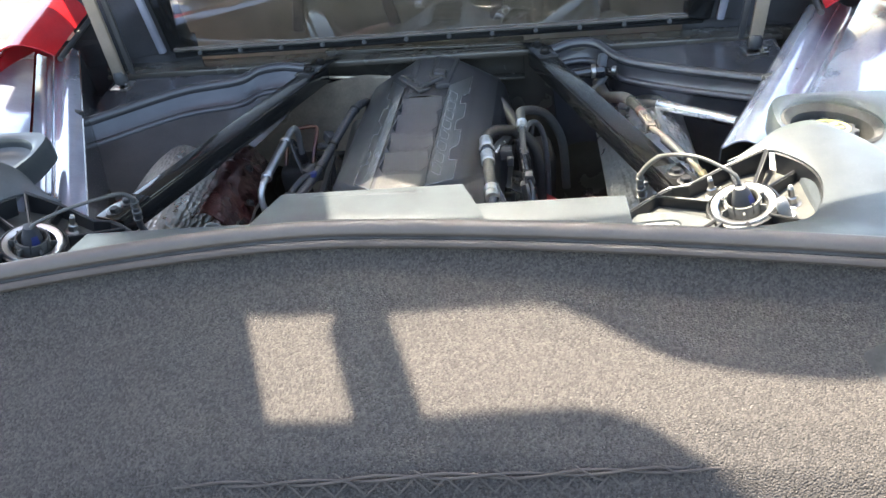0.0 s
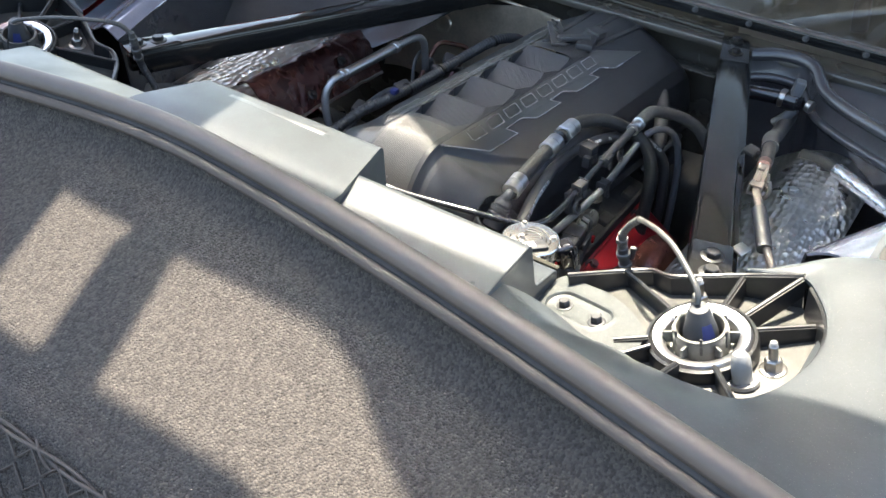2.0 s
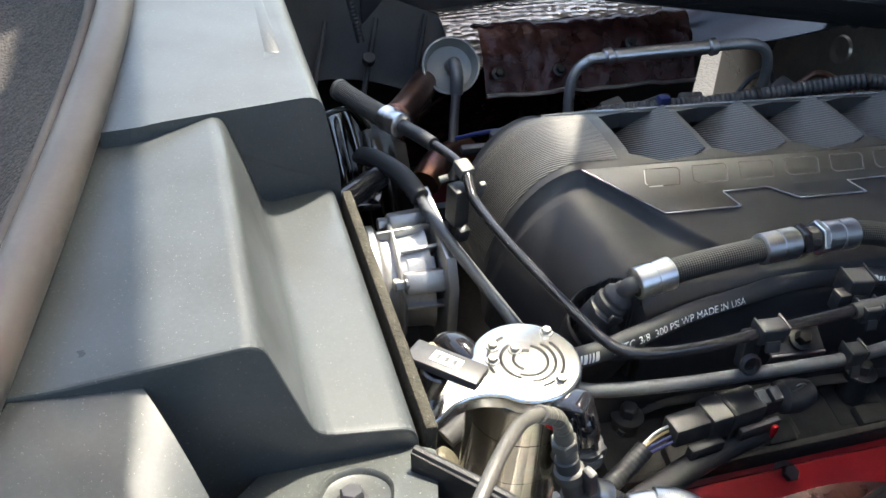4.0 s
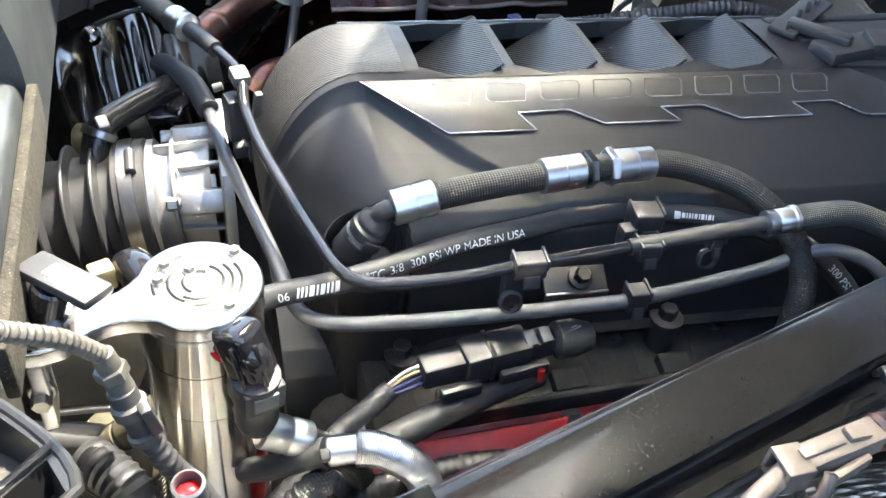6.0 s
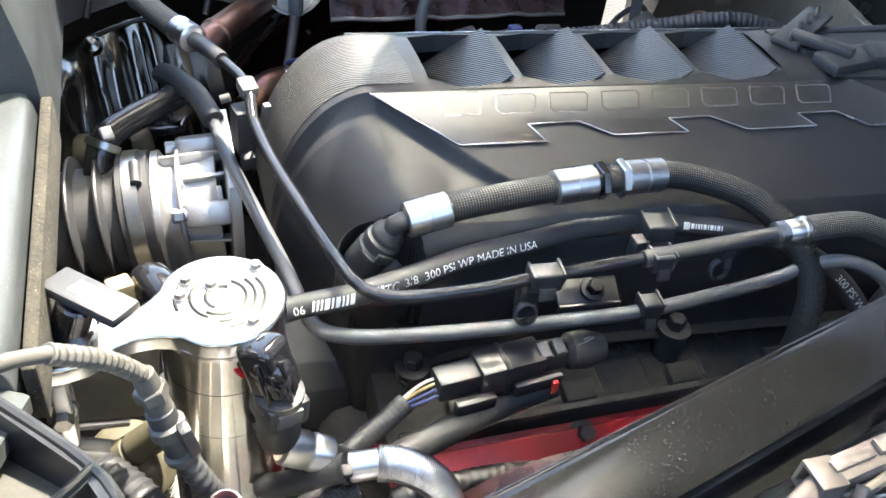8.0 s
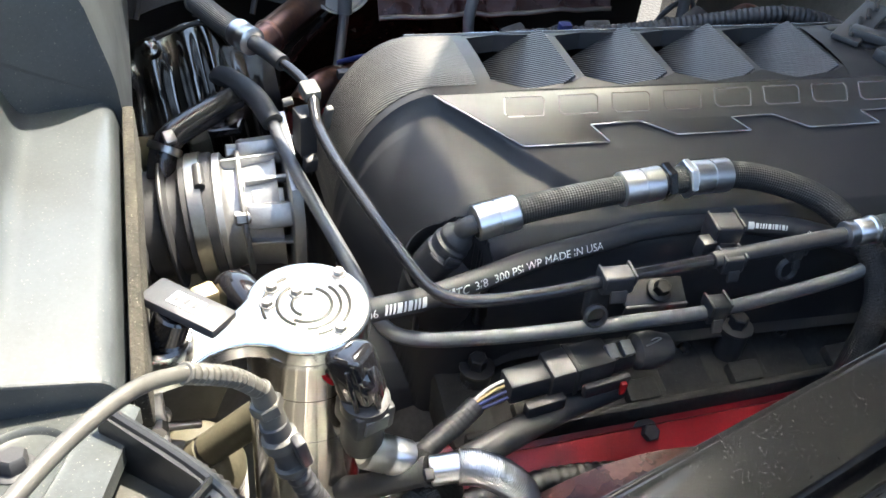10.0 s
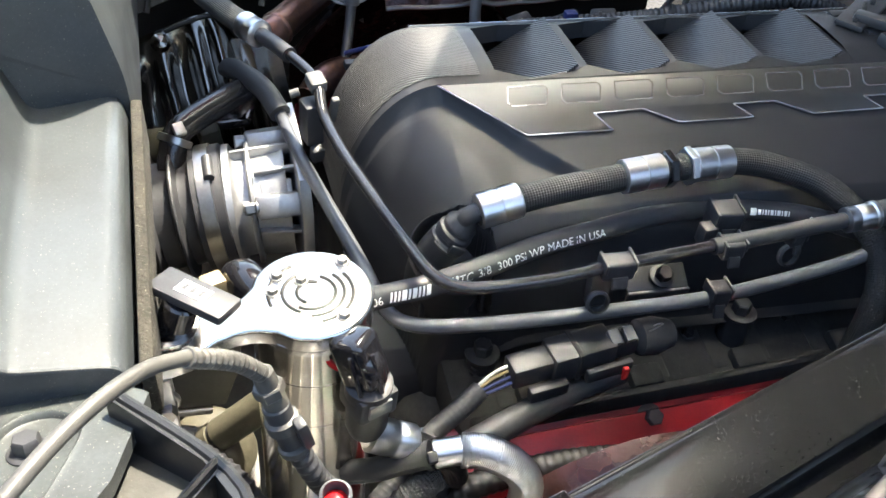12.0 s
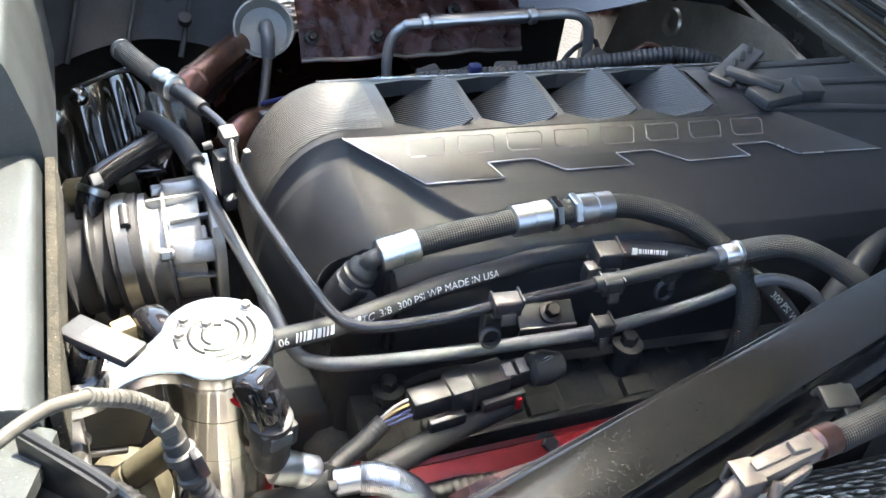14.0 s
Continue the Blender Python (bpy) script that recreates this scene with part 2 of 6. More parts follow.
cb.inputs["Transmission Weight"].default_value = 1.0
cb.inputs["IOR"].default_value = 1.45


# ---- building tools ----
BASE = {}
BODY = Matrix(((0.9244, 0.0585, -0.0153, -0.011), (-0.0592, 0.9234, -0.0428, 0.0262), (0.0125, 0.0436, 0.9252, -0.0212), (0, 0, 0, 1)))  # the body shell's own frame
ENGINE = Matrix.Identity(4)
frame_now = ENGINE


def thing(name, base, label, category, group="", kind=""):
    ob = tagged(new(name), label, category, group, kind)
    ob.empty_display_size = 0.05
    base = frame_now @ Vector(base)
    ob.location = base
    BASE[ob] = base
    return ob


def part(name, geo, mat, parent, label="", smooth=True):
    """geo: (verts, faces, uvs or None) in world metres, as ONE mesh under a thing or a part."""
    verts, faces, uvs = geo
    base = BASE[parent] if parent else Vector((0, 0, 0))
    me = bpy.data.meshes.new(name)
    me.from_pydata([tuple(frame_now @ Vector(v) - base) for v in verts], [], faces)
    if uvs:
        lay = me.uv_layers.new(name="uv")
        for lp in me.loops:
            lay.data[lp.index].uv = uvs[lp.vertex_index]
    me.materials.append(mat)
    if smooth:
        me.shade_smooth()
        me.set_sharp_from_angle(angle=radians(38))
    me.update()
    ob = new(name, me)
    if parent:
        ob.parent = parent
    BASE[ob] = base
    if label:
        ob["label"] = label
    return ob


def single(name, geo, mat, label, category, group="", kind="", smooth=True):
    """A thing of one mesh, with its origin at its lowest middle."""
    vs = [frame_now @ Vector(v) for v in geo[0]]
    lo = Vector([min(v[i] for v in vs) for i in range(3)])
    hi = Vector([max(v[i] for v in vs) for i in range(3)])
    base = Vector(((lo.x + hi.x) / 2, (lo.y + hi.y) / 2, lo.z))
    back = frame_now.inverted()
    ob = part(name, ([back @ (v - base) for v in vs], geo[1], geo[2]), mat, None, "", smooth)
    ob.location = base
    BASE[ob] = base
    return tagged(ob, label, category, group, kind)


def from_bm(bm, m=None):
    if m is not None:
        bm.transform(m)
    bm.verts.index_update()
    out = ([v.co.copy() for v in bm.verts], [[v.index for v in f.verts] for f in bm.faces], None)
    bm.free()
    return out


def join(*geos):
    vs, fs, us = [], [], []
    for v, f, u in geos:
        k = len(vs)
        vs += list(v)
        fs += [[i + k for i in q] for q in f]
        us += list(u) if u else [(0, 0)] * len(v)
    return vs, fs, us


def box(size, m, bevel=0.002, seg=2):
    bm = bmesh.new()
    bmesh.ops.create_cube(bm, size=1.0, matrix=Matrix.Diagonal((*size, 1)))
    if bevel:
        bmesh.ops.bevel(bm, geom=bm.edges[:], offset=bevel, segments=seg, profile=0.5, affect="EDGES")
    return from_bm(bm, m)


def slab(a, b, width, thick, up=(0, 0, 1), bevel=0.002):
    """A bar of rectangular section from a to b."""
    a, b = Vector(a), Vector(b)
    y = (b - a).normalized()
    x = y.cross(Vector(up)).normalized()
    z = x.cross(y)
    m = Matrix((x, y, z)).transposed().to_4x4()
    m.translation = (a + b) / 2
    return box((width, (b - a).length, thick), m, bevel)


def prism(poly, m, thick, bevel=0.0, seg=2):
    """A flat outline in m's xy plane, raised by thick along its z."""
    bm = bmesh.new()
    f = bm.faces.new([bm.verts.new((x, y, 0)) for x, y in poly])
    ext = bmesh.ops.extrude_face_region(bm, geom=[f])
    top = [g for g in ext["geom"] if isinstance(g, bmesh.types.BMVert)]
    bmesh.ops.translate(bm, verts=top, vec=(0, 0, thick))
    bmesh.ops.recalc_face_normals(bm, faces=bm.faces[:])
    if bevel:
        es = [e for e in bm.edges if all(v in top for v in e.verts)]
        bmesh.ops.bevel(bm, geom=es, offset=bevel, segments=seg, profile=0.5, affect="EDGES")
    return from_bm(bm, m)


def axis(a, b):
    """A pose at a whose z points to b."""
    d = Vector(b) - Vector(a)
    m = d.to_track_quat("Z", "Y").to_matrix().to_4x4()
    m.translation = a
    return m


def lathe(profile, m, n=32, caps=True):
    """Rows of (radius, height) turned round m's z."""
    vs, fs, us = [], [], []
    run = 0.0
    for j, (r, h) in enumerate(profile):
        if j:
            run += math.hypot(r - profile[j - 1][0], h - profile[j - 1][1])
        for i in range(n):
            a = 2 * math.pi * i / n
            vs.append(m @ Vector((r * math.cos(a), r * math.sin(a), h)))
            us.append((i / n, run))
    for j in range(len(profile) - 1):
        for i in range(n):
            k = (i + 1) % n
            fs.append([j * n + i, j * n + k, (j + 1) * n + k, (j + 1) * n + i])
    if caps and profile[0][0] > 1e-5:
        fs.append([n - 1 - i for i in range(n)])
    if caps and profile[-1][0] > 1e-5:
        fs.append([(len(profile) - 1) * n + i for i in range(n)])
    return vs, fs, us


def cyl(a, b, r, r2=None, n=24, bevel=0.0):
    L = (Vector(b) - Vector(a)).length
    r2 = r if r2 is None else r2
    c = bevel or min(r, L) * 0.12
    return lathe([(r - c, 0), (r, c), (r2, L - c), (r2 - c, L)], axis(a, b), n)


def hexnut(a, b, r, washer=0.0):
    out = lathe([(r * 0.92, 0), (r, 0.0006), (r, (Vector(b) - Vector(a)).length - 0.001), (r * 0.86, (Vector(b) - Vector(a)).length)], axis(a, b), 6)
    if washer:
        d = (Vector(b) - Vector(a)).normalized()
        out = join(out, lathe([(washer * 0.95, -0.002), (washer, -0.001), (washer, 0.0008), (washer * 0.9, 0.0014)], axis(a, b), 24))
    return out


def glide(points, step=0.004):
    """Points along a smooth line through the given ones (Catmull-Rom)."""
    p = [Vector(q) for q in points]
    p = [2 * p[0] - p[1]] + p + [2 * p[-1] - p[-2]]
    out = []
    for i in range(1, len(p) - 2):
        n = max(2, int((p[i + 1] - p[i]).length / step))
        for k in range(n):
            t = k / n
            out.append(0.5 * (2 * p[i] + (p[i + 1] - p[i - 1]) * t + (2 * p[i - 1] - 5 * p[i] + 4 * p[i + 1] - p[i + 2]) * t * t
                              + (3 * p[i] - p[i - 1] - 3 * p[i + 1] + p[i + 2]) * t ** 3))
    out.append(p[-2])
    return out


def frames(line):
    """Arc length, place, ahead, side and up along a line, with no twist."""
    t = [(line[min(i + 1, len(line) - 1)] - line[max(i - 1, 0)]).normalized() for i in range(len(line))]
    up = Vector((0, 0, 1)) if abs(t[0].z) < 0.9 else Vector((1, 0, 0))
    rows, s = [], 0.0
    for i, q in enumerate(line):
        if i:
            s += (q - line[i - 1]).length
        side = t[i].cross(up).normalized()
        up = side.cross(t[i]).normalized()
        rows.append((s, q, t[i], side, up))
    return rows


def tube(points, r, n=14, step=0.004, wave=None, caps=True):
    """A round tube; wave(s) gives the radius at s metres along it."""
    rows = frames(glide(points, step))
    vs, fs, us = [], [], []
    for s, q, _, side, up in rows:
        rr = wave(s) if wave else r
        for i in range(n + 1):
            a = 2 * math.pi * i / n
            vs.append(q + rr * (math.cos(a) * side + math.sin(a) * up))
            us.append((i / n, s))
    w = n + 1
    for j in range(len(rows) - 1):
        for i in range(n):
            fs.append([j * w + i, j * w + i + 1, (j + 1) * w + i + 1, (j + 1) * w + i])
    if caps:
        fs.append([n - 1 - i for i in range(n)])
        fs.append([(len(rows) - 1) * w + i for i in range(n)])
    return vs, fs, us


def sheet(f, us_, vs_):
    """A grid of points f(u, v)."""
    vs = [f(u, v) for v in vs_ for u in us_]
    nu = len(us_)
    fs = [[j * nu + i, j * nu + i + 1, (j + 1) * nu + i + 1, (j + 1) * nu + i] for j in range(len(vs_) - 1) for i in range(nu - 1)]
    return vs, fs, [(u, v) for v in vs_ for u in us_]


def thick(geo, depth):
    """A sheet made solid by depth along its normals."""
    bm = bmesh.new()
    vs = [bm.verts.new(v) for v in geo[0]]
    for f in geo[1]:
        bm.faces.new([vs[i] for i in f])
    bmesh.ops.recalc_face_normals(bm, faces=bm.faces[:])
    bmesh.ops.solidify(bm, geom=bm.faces[:], thickness=depth)
    return from_bm(bm)


def span(a, b, n):
    return [a + (b - a) * i / (n - 1) for i in range(n)]


def between(table, x):
    """Straight lines through a short table of (x, y)."""
    if x <= table[0][0]:
        return table[0][1]
    for (x0, y0), (x1, y1) in zip(table, table[1:]):
        if x <= x1:
            return y0 + (y1 - y0) * (x - x0) / (x1 - x0)
    return table[-1][1]


def lettering(text, size, slant=0.0):
    """Flat outlines of words, as points in the plane."""
    cu = bpy.data.curves.new("words", "FONT")
    cu.body, cu.size, cu.shear, cu.resolution_u = text, size, slant, 3
    ob = bpy.data.objects.new("words", cu)
    scene.collection.objects.link(ob)
    bpy.context.view_layer.update()
    me = bpy.data.meshes.new_from_object(ob.evaluated_get(bpy.context.evaluated_depsgraph_get()))
    out = ([v.co.copy() for v in me.vertices], [list(p.vertices) for p in me.polygons], None)
    bpy.data.objects.remove(ob)
    bpy.data.meshes.remove(me)
    return out


def wrap(geo, points, r, start, turn):
    """Lays flat outlines on a tube, from start metres along it, at turn degrees round it."""
    rows = frames(glide(points, 0.004))
    out = []
    for v in geo[0]:
        s = start + v.x
        i = min(range(len(rows)), key=lambda k: abs(rows[k][0] - s))
        _, q, t, side, up = rows[i]
        a = radians(turn) + v.y / r
        out.append(q + t * (s - rows[i][0]) + (r + 0.0004) * (math.cos(a) * side + math.sin(a) * up))
    return out, geo[1], None


def bars(widths, height, gap, slant=0.0, rows=6):
    """A row of plain bars in place of lettering that cannot be given."""
    vs, fs, x = [], [], 0.0
    for w in widths:
        k = len(vs)
        for j in range(rows + 1):
            h = height * j / rows
            vs += [Vector((x + slant * h, h, 0)), Vector((x + w + slant * h, h, 0))]
        fs += [[k + 2 * j, k + 2 * j + 1, k + 2 * j + 3, k + 2 * j + 2] for j in range(rows)]
        x += w + gap
    return vs, fs, None

# ---- ground and the car's body round the bay ----
single("ground", sheet(lambda u, v: Vector((u, v, -0.78)), span(-60, 60, 13), span(-60, 60, 13)), ASPHALT,
       "grey asphalt ground under and around the car", "ground", kind="structure")


def rim_y(x):
    d = x + 0.06
    return -0.078 - (0.186 * d ** 1.43 if d > 0 else 0.292 * (-d) ** 1.64)


# carpet that falls from the rim back into the boot
FALL = [(0.0, 0.032), (0.012, 0.012), (0.035, -0.008), (0.075, -0.030), (0.12, -0.043), (0.17, -0.055), (0.225, -0.068),
        (0.27, -0.088), (0.30, -0.12), (0.33, -0.18), (0.345, -0.30), (0.35, -0.42)]


def liner(u, v):
    z = between(FALL, v)
    k = min(1.0, v / 0.12)
    y = rim_y(u) * (1 - k) + (-0.084 - 0.22 * (u - 0.06) ** 2) * k - 0.012 - v
    z += 0.006 * noise.noise(Vector((u * 3, v * 4, 0.3)))
    return Vector((u, y, z))


single("trunk_liner", sheet(liner, span(-0.80, 0.80, 65), [0.35 * (i / 60) for i in range(61)]), CARPET,
       "grey loop carpet that lines the front of the boot", "carpet", kind="structure")
single("trunk_floor", box((1.7, 0.75, 0.02), pose(0, -0.90, -0.43), 0.004), CARPET, "grey carpeted boot floor", "carpet", kind="structure")
for s, nm in ((-1, "left"), (1, "right")):
    single("trunk_side_wall", box((0.02, 0.95, 0.55), pose(s * 0.82, -0.78, -0.18), 0.004), CARPET, "grey carpeted boot side wall", "wall", kind="structure")
single("trunk_back_wall", box((1.7, 0.05, 0.40), pose(0, -1.27, -0.24), 0.01), FELT, "dark boot back wall", "wall", kind="structure")

edge_line = [(x, rim_y(x), 0.039) for x in span(-0.82, 0.82, 24)]
seal = thing("edge_seal", (0, rim_y(0), 0.03), "taupe rubber seal along the boot's front rim", "seal", kind="structure")
part("seal_bead", tube(edge_line, 0.0125, 16, 0.02), SEAL, seal)
part("seal_lip", tube([(x, y - 0.020, z - 0.011) for x, y, z in edge_line], 0.0055, 10, 0.02), FELT, seal)
# dark tube laid under the bead, its colour giving the groove's shade
part("groove_shade", tube([(x, y - 0.011, z - 0.010) for x, y, z in edge_line], 0.006, 8, 0.02), DARK, seal, "dark strip for the groove's shade under the bead")

# elastic net over the boot
net = thing("cargo_net", (0.1, -0.39, -0.11), "dark brown elastic cargo net stretched across the boot carpet", "net")
edge = [(x, -0.3865 - 0.035 * max(0.0, abs(x) - 0.15) , -0.090 - 0.010 * math.cos(x * 3) + 0.002 * math.sin(x * 25)) for x in span(-0.6, 0.70, 60)]
for k in (0, 1):
    part("net_border", tube([(x, y + 0.0028 * math.sin(i * 0.9 + 3.14 * k), z + 0.0028 * math.cos(i * 0.9 + 3.14 * k)) for i, (x, y, z) in enumerate(edge)], 0.0017, 8, 0.006), NET, net)
for i in range(3, 57, 4):
    p, q = Vector(edge[i]), Vector(edge[i + 1])
    part("net_knot", tube([p + Vector((-0.006, 0.004, 0.006)), p + Vector((0.006, -0.003, 0.002)), q + Vector((-0.006, -0.005, -0.006)), q + Vector((0.004, -0.003, -0.010))], 0.0014, 6, 0.004), NET, net)
cords = []
for j in range(6):
    pts = []
    for i in range(74):
        x = -0.6 + i * 0.0178
        d = 0.010 + j * 0.0240 + (0.0088 if (i + j) % 2 else -0.0088)
        pts.append((x, -0.388 - 0.035 * max(0.0, abs(x) - 0.15) - d * 0.45, -0.098 - d * 0.89))
    cords.append(tube(pts, 0.0013, 5, 0.012, caps=False))
tagged(part("net_mesh", join(*cords), NET, net, "fine brown diamond mesh"), kind="stuff")

frame_now = BODY
hook = thing("luggage_hook", (0.70, -0.27, -0.04), "black plastic tie-down housing at the boot's side", "hook")
part("housing", box((0.07, 0.17, 0.12), pose(0.705, -0.345, -0.085, 12, -20, 8), 0.015, 4), DARK, hook)
part("slot", box((0.012, 0.05, 0.02), pose(0.669, -0.36, -0.062, 12, -20, 8), 0.004), DARK, hook)
part("release_tab", box((0.01, 0.03, 0.012), pose(0.671, -0.38, -0.085, 12, -20, 8), 0.003), BLACK, hook)

frame_now = ENGINE
# ---- grey trim behind the engine ----
trim = thing("rear_trim", (0.02, -0.05, -0.06), "pale grey plastic trim panel behind the engine, raised in the middle", "trim panel")


def swept(profile_at, xs):
    """A panel whose outline in y and z changes along x."""
    rows = [profile_at(x) for x in xs]
    vs = [Vector((x, y, z)) for x, row in zip(xs, rows) for y, z in row]
    n = len(rows[0])
    return vs, [[i * n + j, i * n + j + 1, (i + 1) * n + j + 1, (i + 1) * n + j] for i in range(len(xs) - 1) for j in range(n - 1)], None


def soften(row, r, n=4):
    """Rounds the corners of an outline."""
    out = [row[0]]
    for a, b, c in zip(row, row[1:], row[2:]):
        A, B, C = Vector(a), Vector(b), Vector(c)
        k = min(r, (A - B).length * 0.45, (C - B).length * 0.45)
        p, q = B + (A - B).normalized() * k, B + (C - B).normalized() * k
        for i in range(n + 1):
            t = i / n
            out.append(tuple((1 - t) ** 2 * p + 2 * t * (1 - t) * B + t * t * q))
    return out + [row[-1]]


def hump_row(x):
    k = rim_y(x)
    return soften([(k + 0.010, 0.036), (k + 0.04, 0.038), (0.044, 0.031), (0.056, -0.030), (0.058, -0.10)], 0.012)


def taper(geo):
    """Narrows the hump towards the engine."""
    return [Vector((0.006 + (v[0] - 0.006) * (1 - 0.20 * max(0, (v[1] + 0.067) / 0.11)), v[1], v[2])) for v in geo[0]], geo[1], geo[2]


part("hump", taper(thick(swept(hump_row, [-0.153, -0.151] + span(-0.145, 0.156, 20) + [0.162, 0.164]), 0.004)), PANEL, trim, "raised middle of the trim")
for x in (-0.153, 0.164):
    row = hump_row(x) + [(-0.08, -0.10)]
    m = Matrix(((0, 0, 1, 0), (1, 0, 0, 0), (0, 1, 0, 0), (0, 0, 0, 1)))
    part("hump_side", taper(prism(row, Matrix.Translation((x - 0.002, 0, 0)) @ m, 0.004)), PANEL, trim, smooth=False)
groove = [(-0.101, -0.012, 0.0310), (-0.076, 0.0205, 0.0305), (0.0715, 0.0210, 0.0305), (0.1005, -0.0165, 0.0310)]
for a, b in zip(groove, groove[1:]):
    part("styling_rib", slab(a, b, 0.013, 0.0052, bevel=0.0024), PANEL, trim)


def right_row(x):
    k = rim_y(x)
    inner, outer = -0.041 + 0.040 * (x - 0.13), -0.042 + 0.010 * (x - 0.13)
    return soften([(k + 0.002, 0.026), (k + 0.020, 0.0255), (-0.021, 0.0345), (-0.009, -0.002), (0.001, inner), (0.051, outer), (0.055, outer - 0.03)], 0.009)


part("right_ledge", thick(swept(right_row, span(0.126, 0.347, 17) + [0.352, 0.354]), 0.004), PANEL, trim, "stepped ledge beside the hump")
m_side = Matrix(((0, 0, 1, 0), (1, 0, 0, 0), (0, 1, 0, 0), (0, 0, 0, 1)))
part("ledge_end", prism(right_row(0.354) + [(-0.10, -0.08)], Matrix.Translation((0.3525, 0, 0)) @ m_side, 0.004, 0.0015), PANEL, trim, smooth=False)


foam = thing("foam_strip", (0.24, 0.063, -0.09), "dusty olive foam strip along the trim's edge", "seal")
part("strip", slab((0.130, 0.0600, -0.064), (0.354, 0.0600, -0.062), 0.007, 0.034, bevel=0.002), FOAM, foam)


def left_row(x):
    k = rim_y(x)
    return soften([(k + 0.010, 0.030), (k + 0.025, 0.030), (-0.010, 0.014), (0.030, -0.030), (0.032, -0.08)], 0.010)


part("left_ledge", thick(swept(left_row, span(-0.40, -0.120, 16)), 0.004), PANEL, trim)

# ---- strut towers ----
# each tower's own frame: origin at the strut's hub, x outwards, leaning with the strut
RIGHT = pose(0.522, 0.004, -0.007, 0, -14, 0)
LEFT = pose(-0.520, 0.043, -0.0285, 0, 14, -4)
MOUTH = [(-172, 0.142), (-162, 0.124), (-128, 0.0815), (-94, 0.0795), (-70, 0.0930), (-56, 0.1125), (-40, 0.1085), (-20, 0.1035), (2, 0.1030), (22, 0.1045), (42, 0.1095), (58, 0.1205), (72, 0.1110), (88, 0.1070)]
MOUTH_ROUND = [(a, sum(between(MOUTH, a + d) for d in (-6, -3, 0, 3, 6)) / 5) for a in range(-172, 54, 4)] + MOUTH[-3:]


def tower(s, grey):
    """s: side of the car. The trim that runs from the boot's rim round a strut's mouth."""
    t = thing("tower_trim", (s * 0.06, -0.06, 0.0), "grey moulded plastic trim around the strut tower", "trim panel", "tower trims")
    back = frame_now.inverted()

    def inner(a):
        r = between(MOUTH_ROUND, math.degrees(a))
        return Vector((s * r * math.cos(a), r * math.sin(a), between([(50, 0.014), (88, 0.005)], math.degrees(a))))

    def outer(a):
        deg = math.degrees(a)
        reach = between([(-172, 0.24), (-150, 0.24), (-90, 0.24), (-45, 0.26), (-20, 0.25), (0, 0.21), (30, 0.205), (48, 0.205), (58, 0.170), (66, 0.134), (76, 0.115), (86, 0.109)], deg)
        w = frame_now @ Vector((s * reach * math.cos(a), reach * math.sin(a), 0.014))
        k = frame_now @ inner(a)
        low = rim_y(w.x) + 0.006
        if w.y < low:
            f = (k.y - low) / max(1e-4, k.y - w.y)
            w = k.lerp(w, f)
            low = rim_y(w.x) + 0.006
            w.y = low
        if abs(w.x) < 0.350:
            w = k.lerp(w, (abs(k.x) - 0.350) / max(1e-4, abs(k.x) - abs(w.x)))
        w.z = between([(0.30, 0.034), (0.45, 0.038), (0.60, 0.043), (0.75, 0.040)], abs(w.x))
        w.z = w.z + (k.z + 0.002 - w.z) * between([(44, 0.0), (66, 0.8), (76, 1.0)], deg)
        return back @ w

    def f(u, v):
        p, q = inner(u), outer(u)
        if v < 0:
            return p + Vector((0, 0, v * 0.02))
        w = p.lerp(q, min(1, v))
        if s < 0:
            w.z -= between([(-156, 0.015), (-136, 0.0)], math.degrees(u))
        else:
            w.z -= between([(-156, 0.016), (-135, 0.010), (-105, 0.0)], math.degrees(u)) * min(1, v)
        w.z += 0.006 * math.sin(math.pi * min(1, v)) ** 0.7 * between([(44, 1.0), (76, 0.2)], math.degrees(u))
        if v > 1:
            w.z -= (v - 1) * 0.3
        return w
    part("plate", sheet(f, [radians(a) for a in span(-156, 86, 86)], [-0.20, -0.06, 0, 0.03, 0.08, 0.2, 0.4, 0.6, 0.8, 0.92, 0.97, 1.0, 1.04, 1.1]), grey, t)
    return t


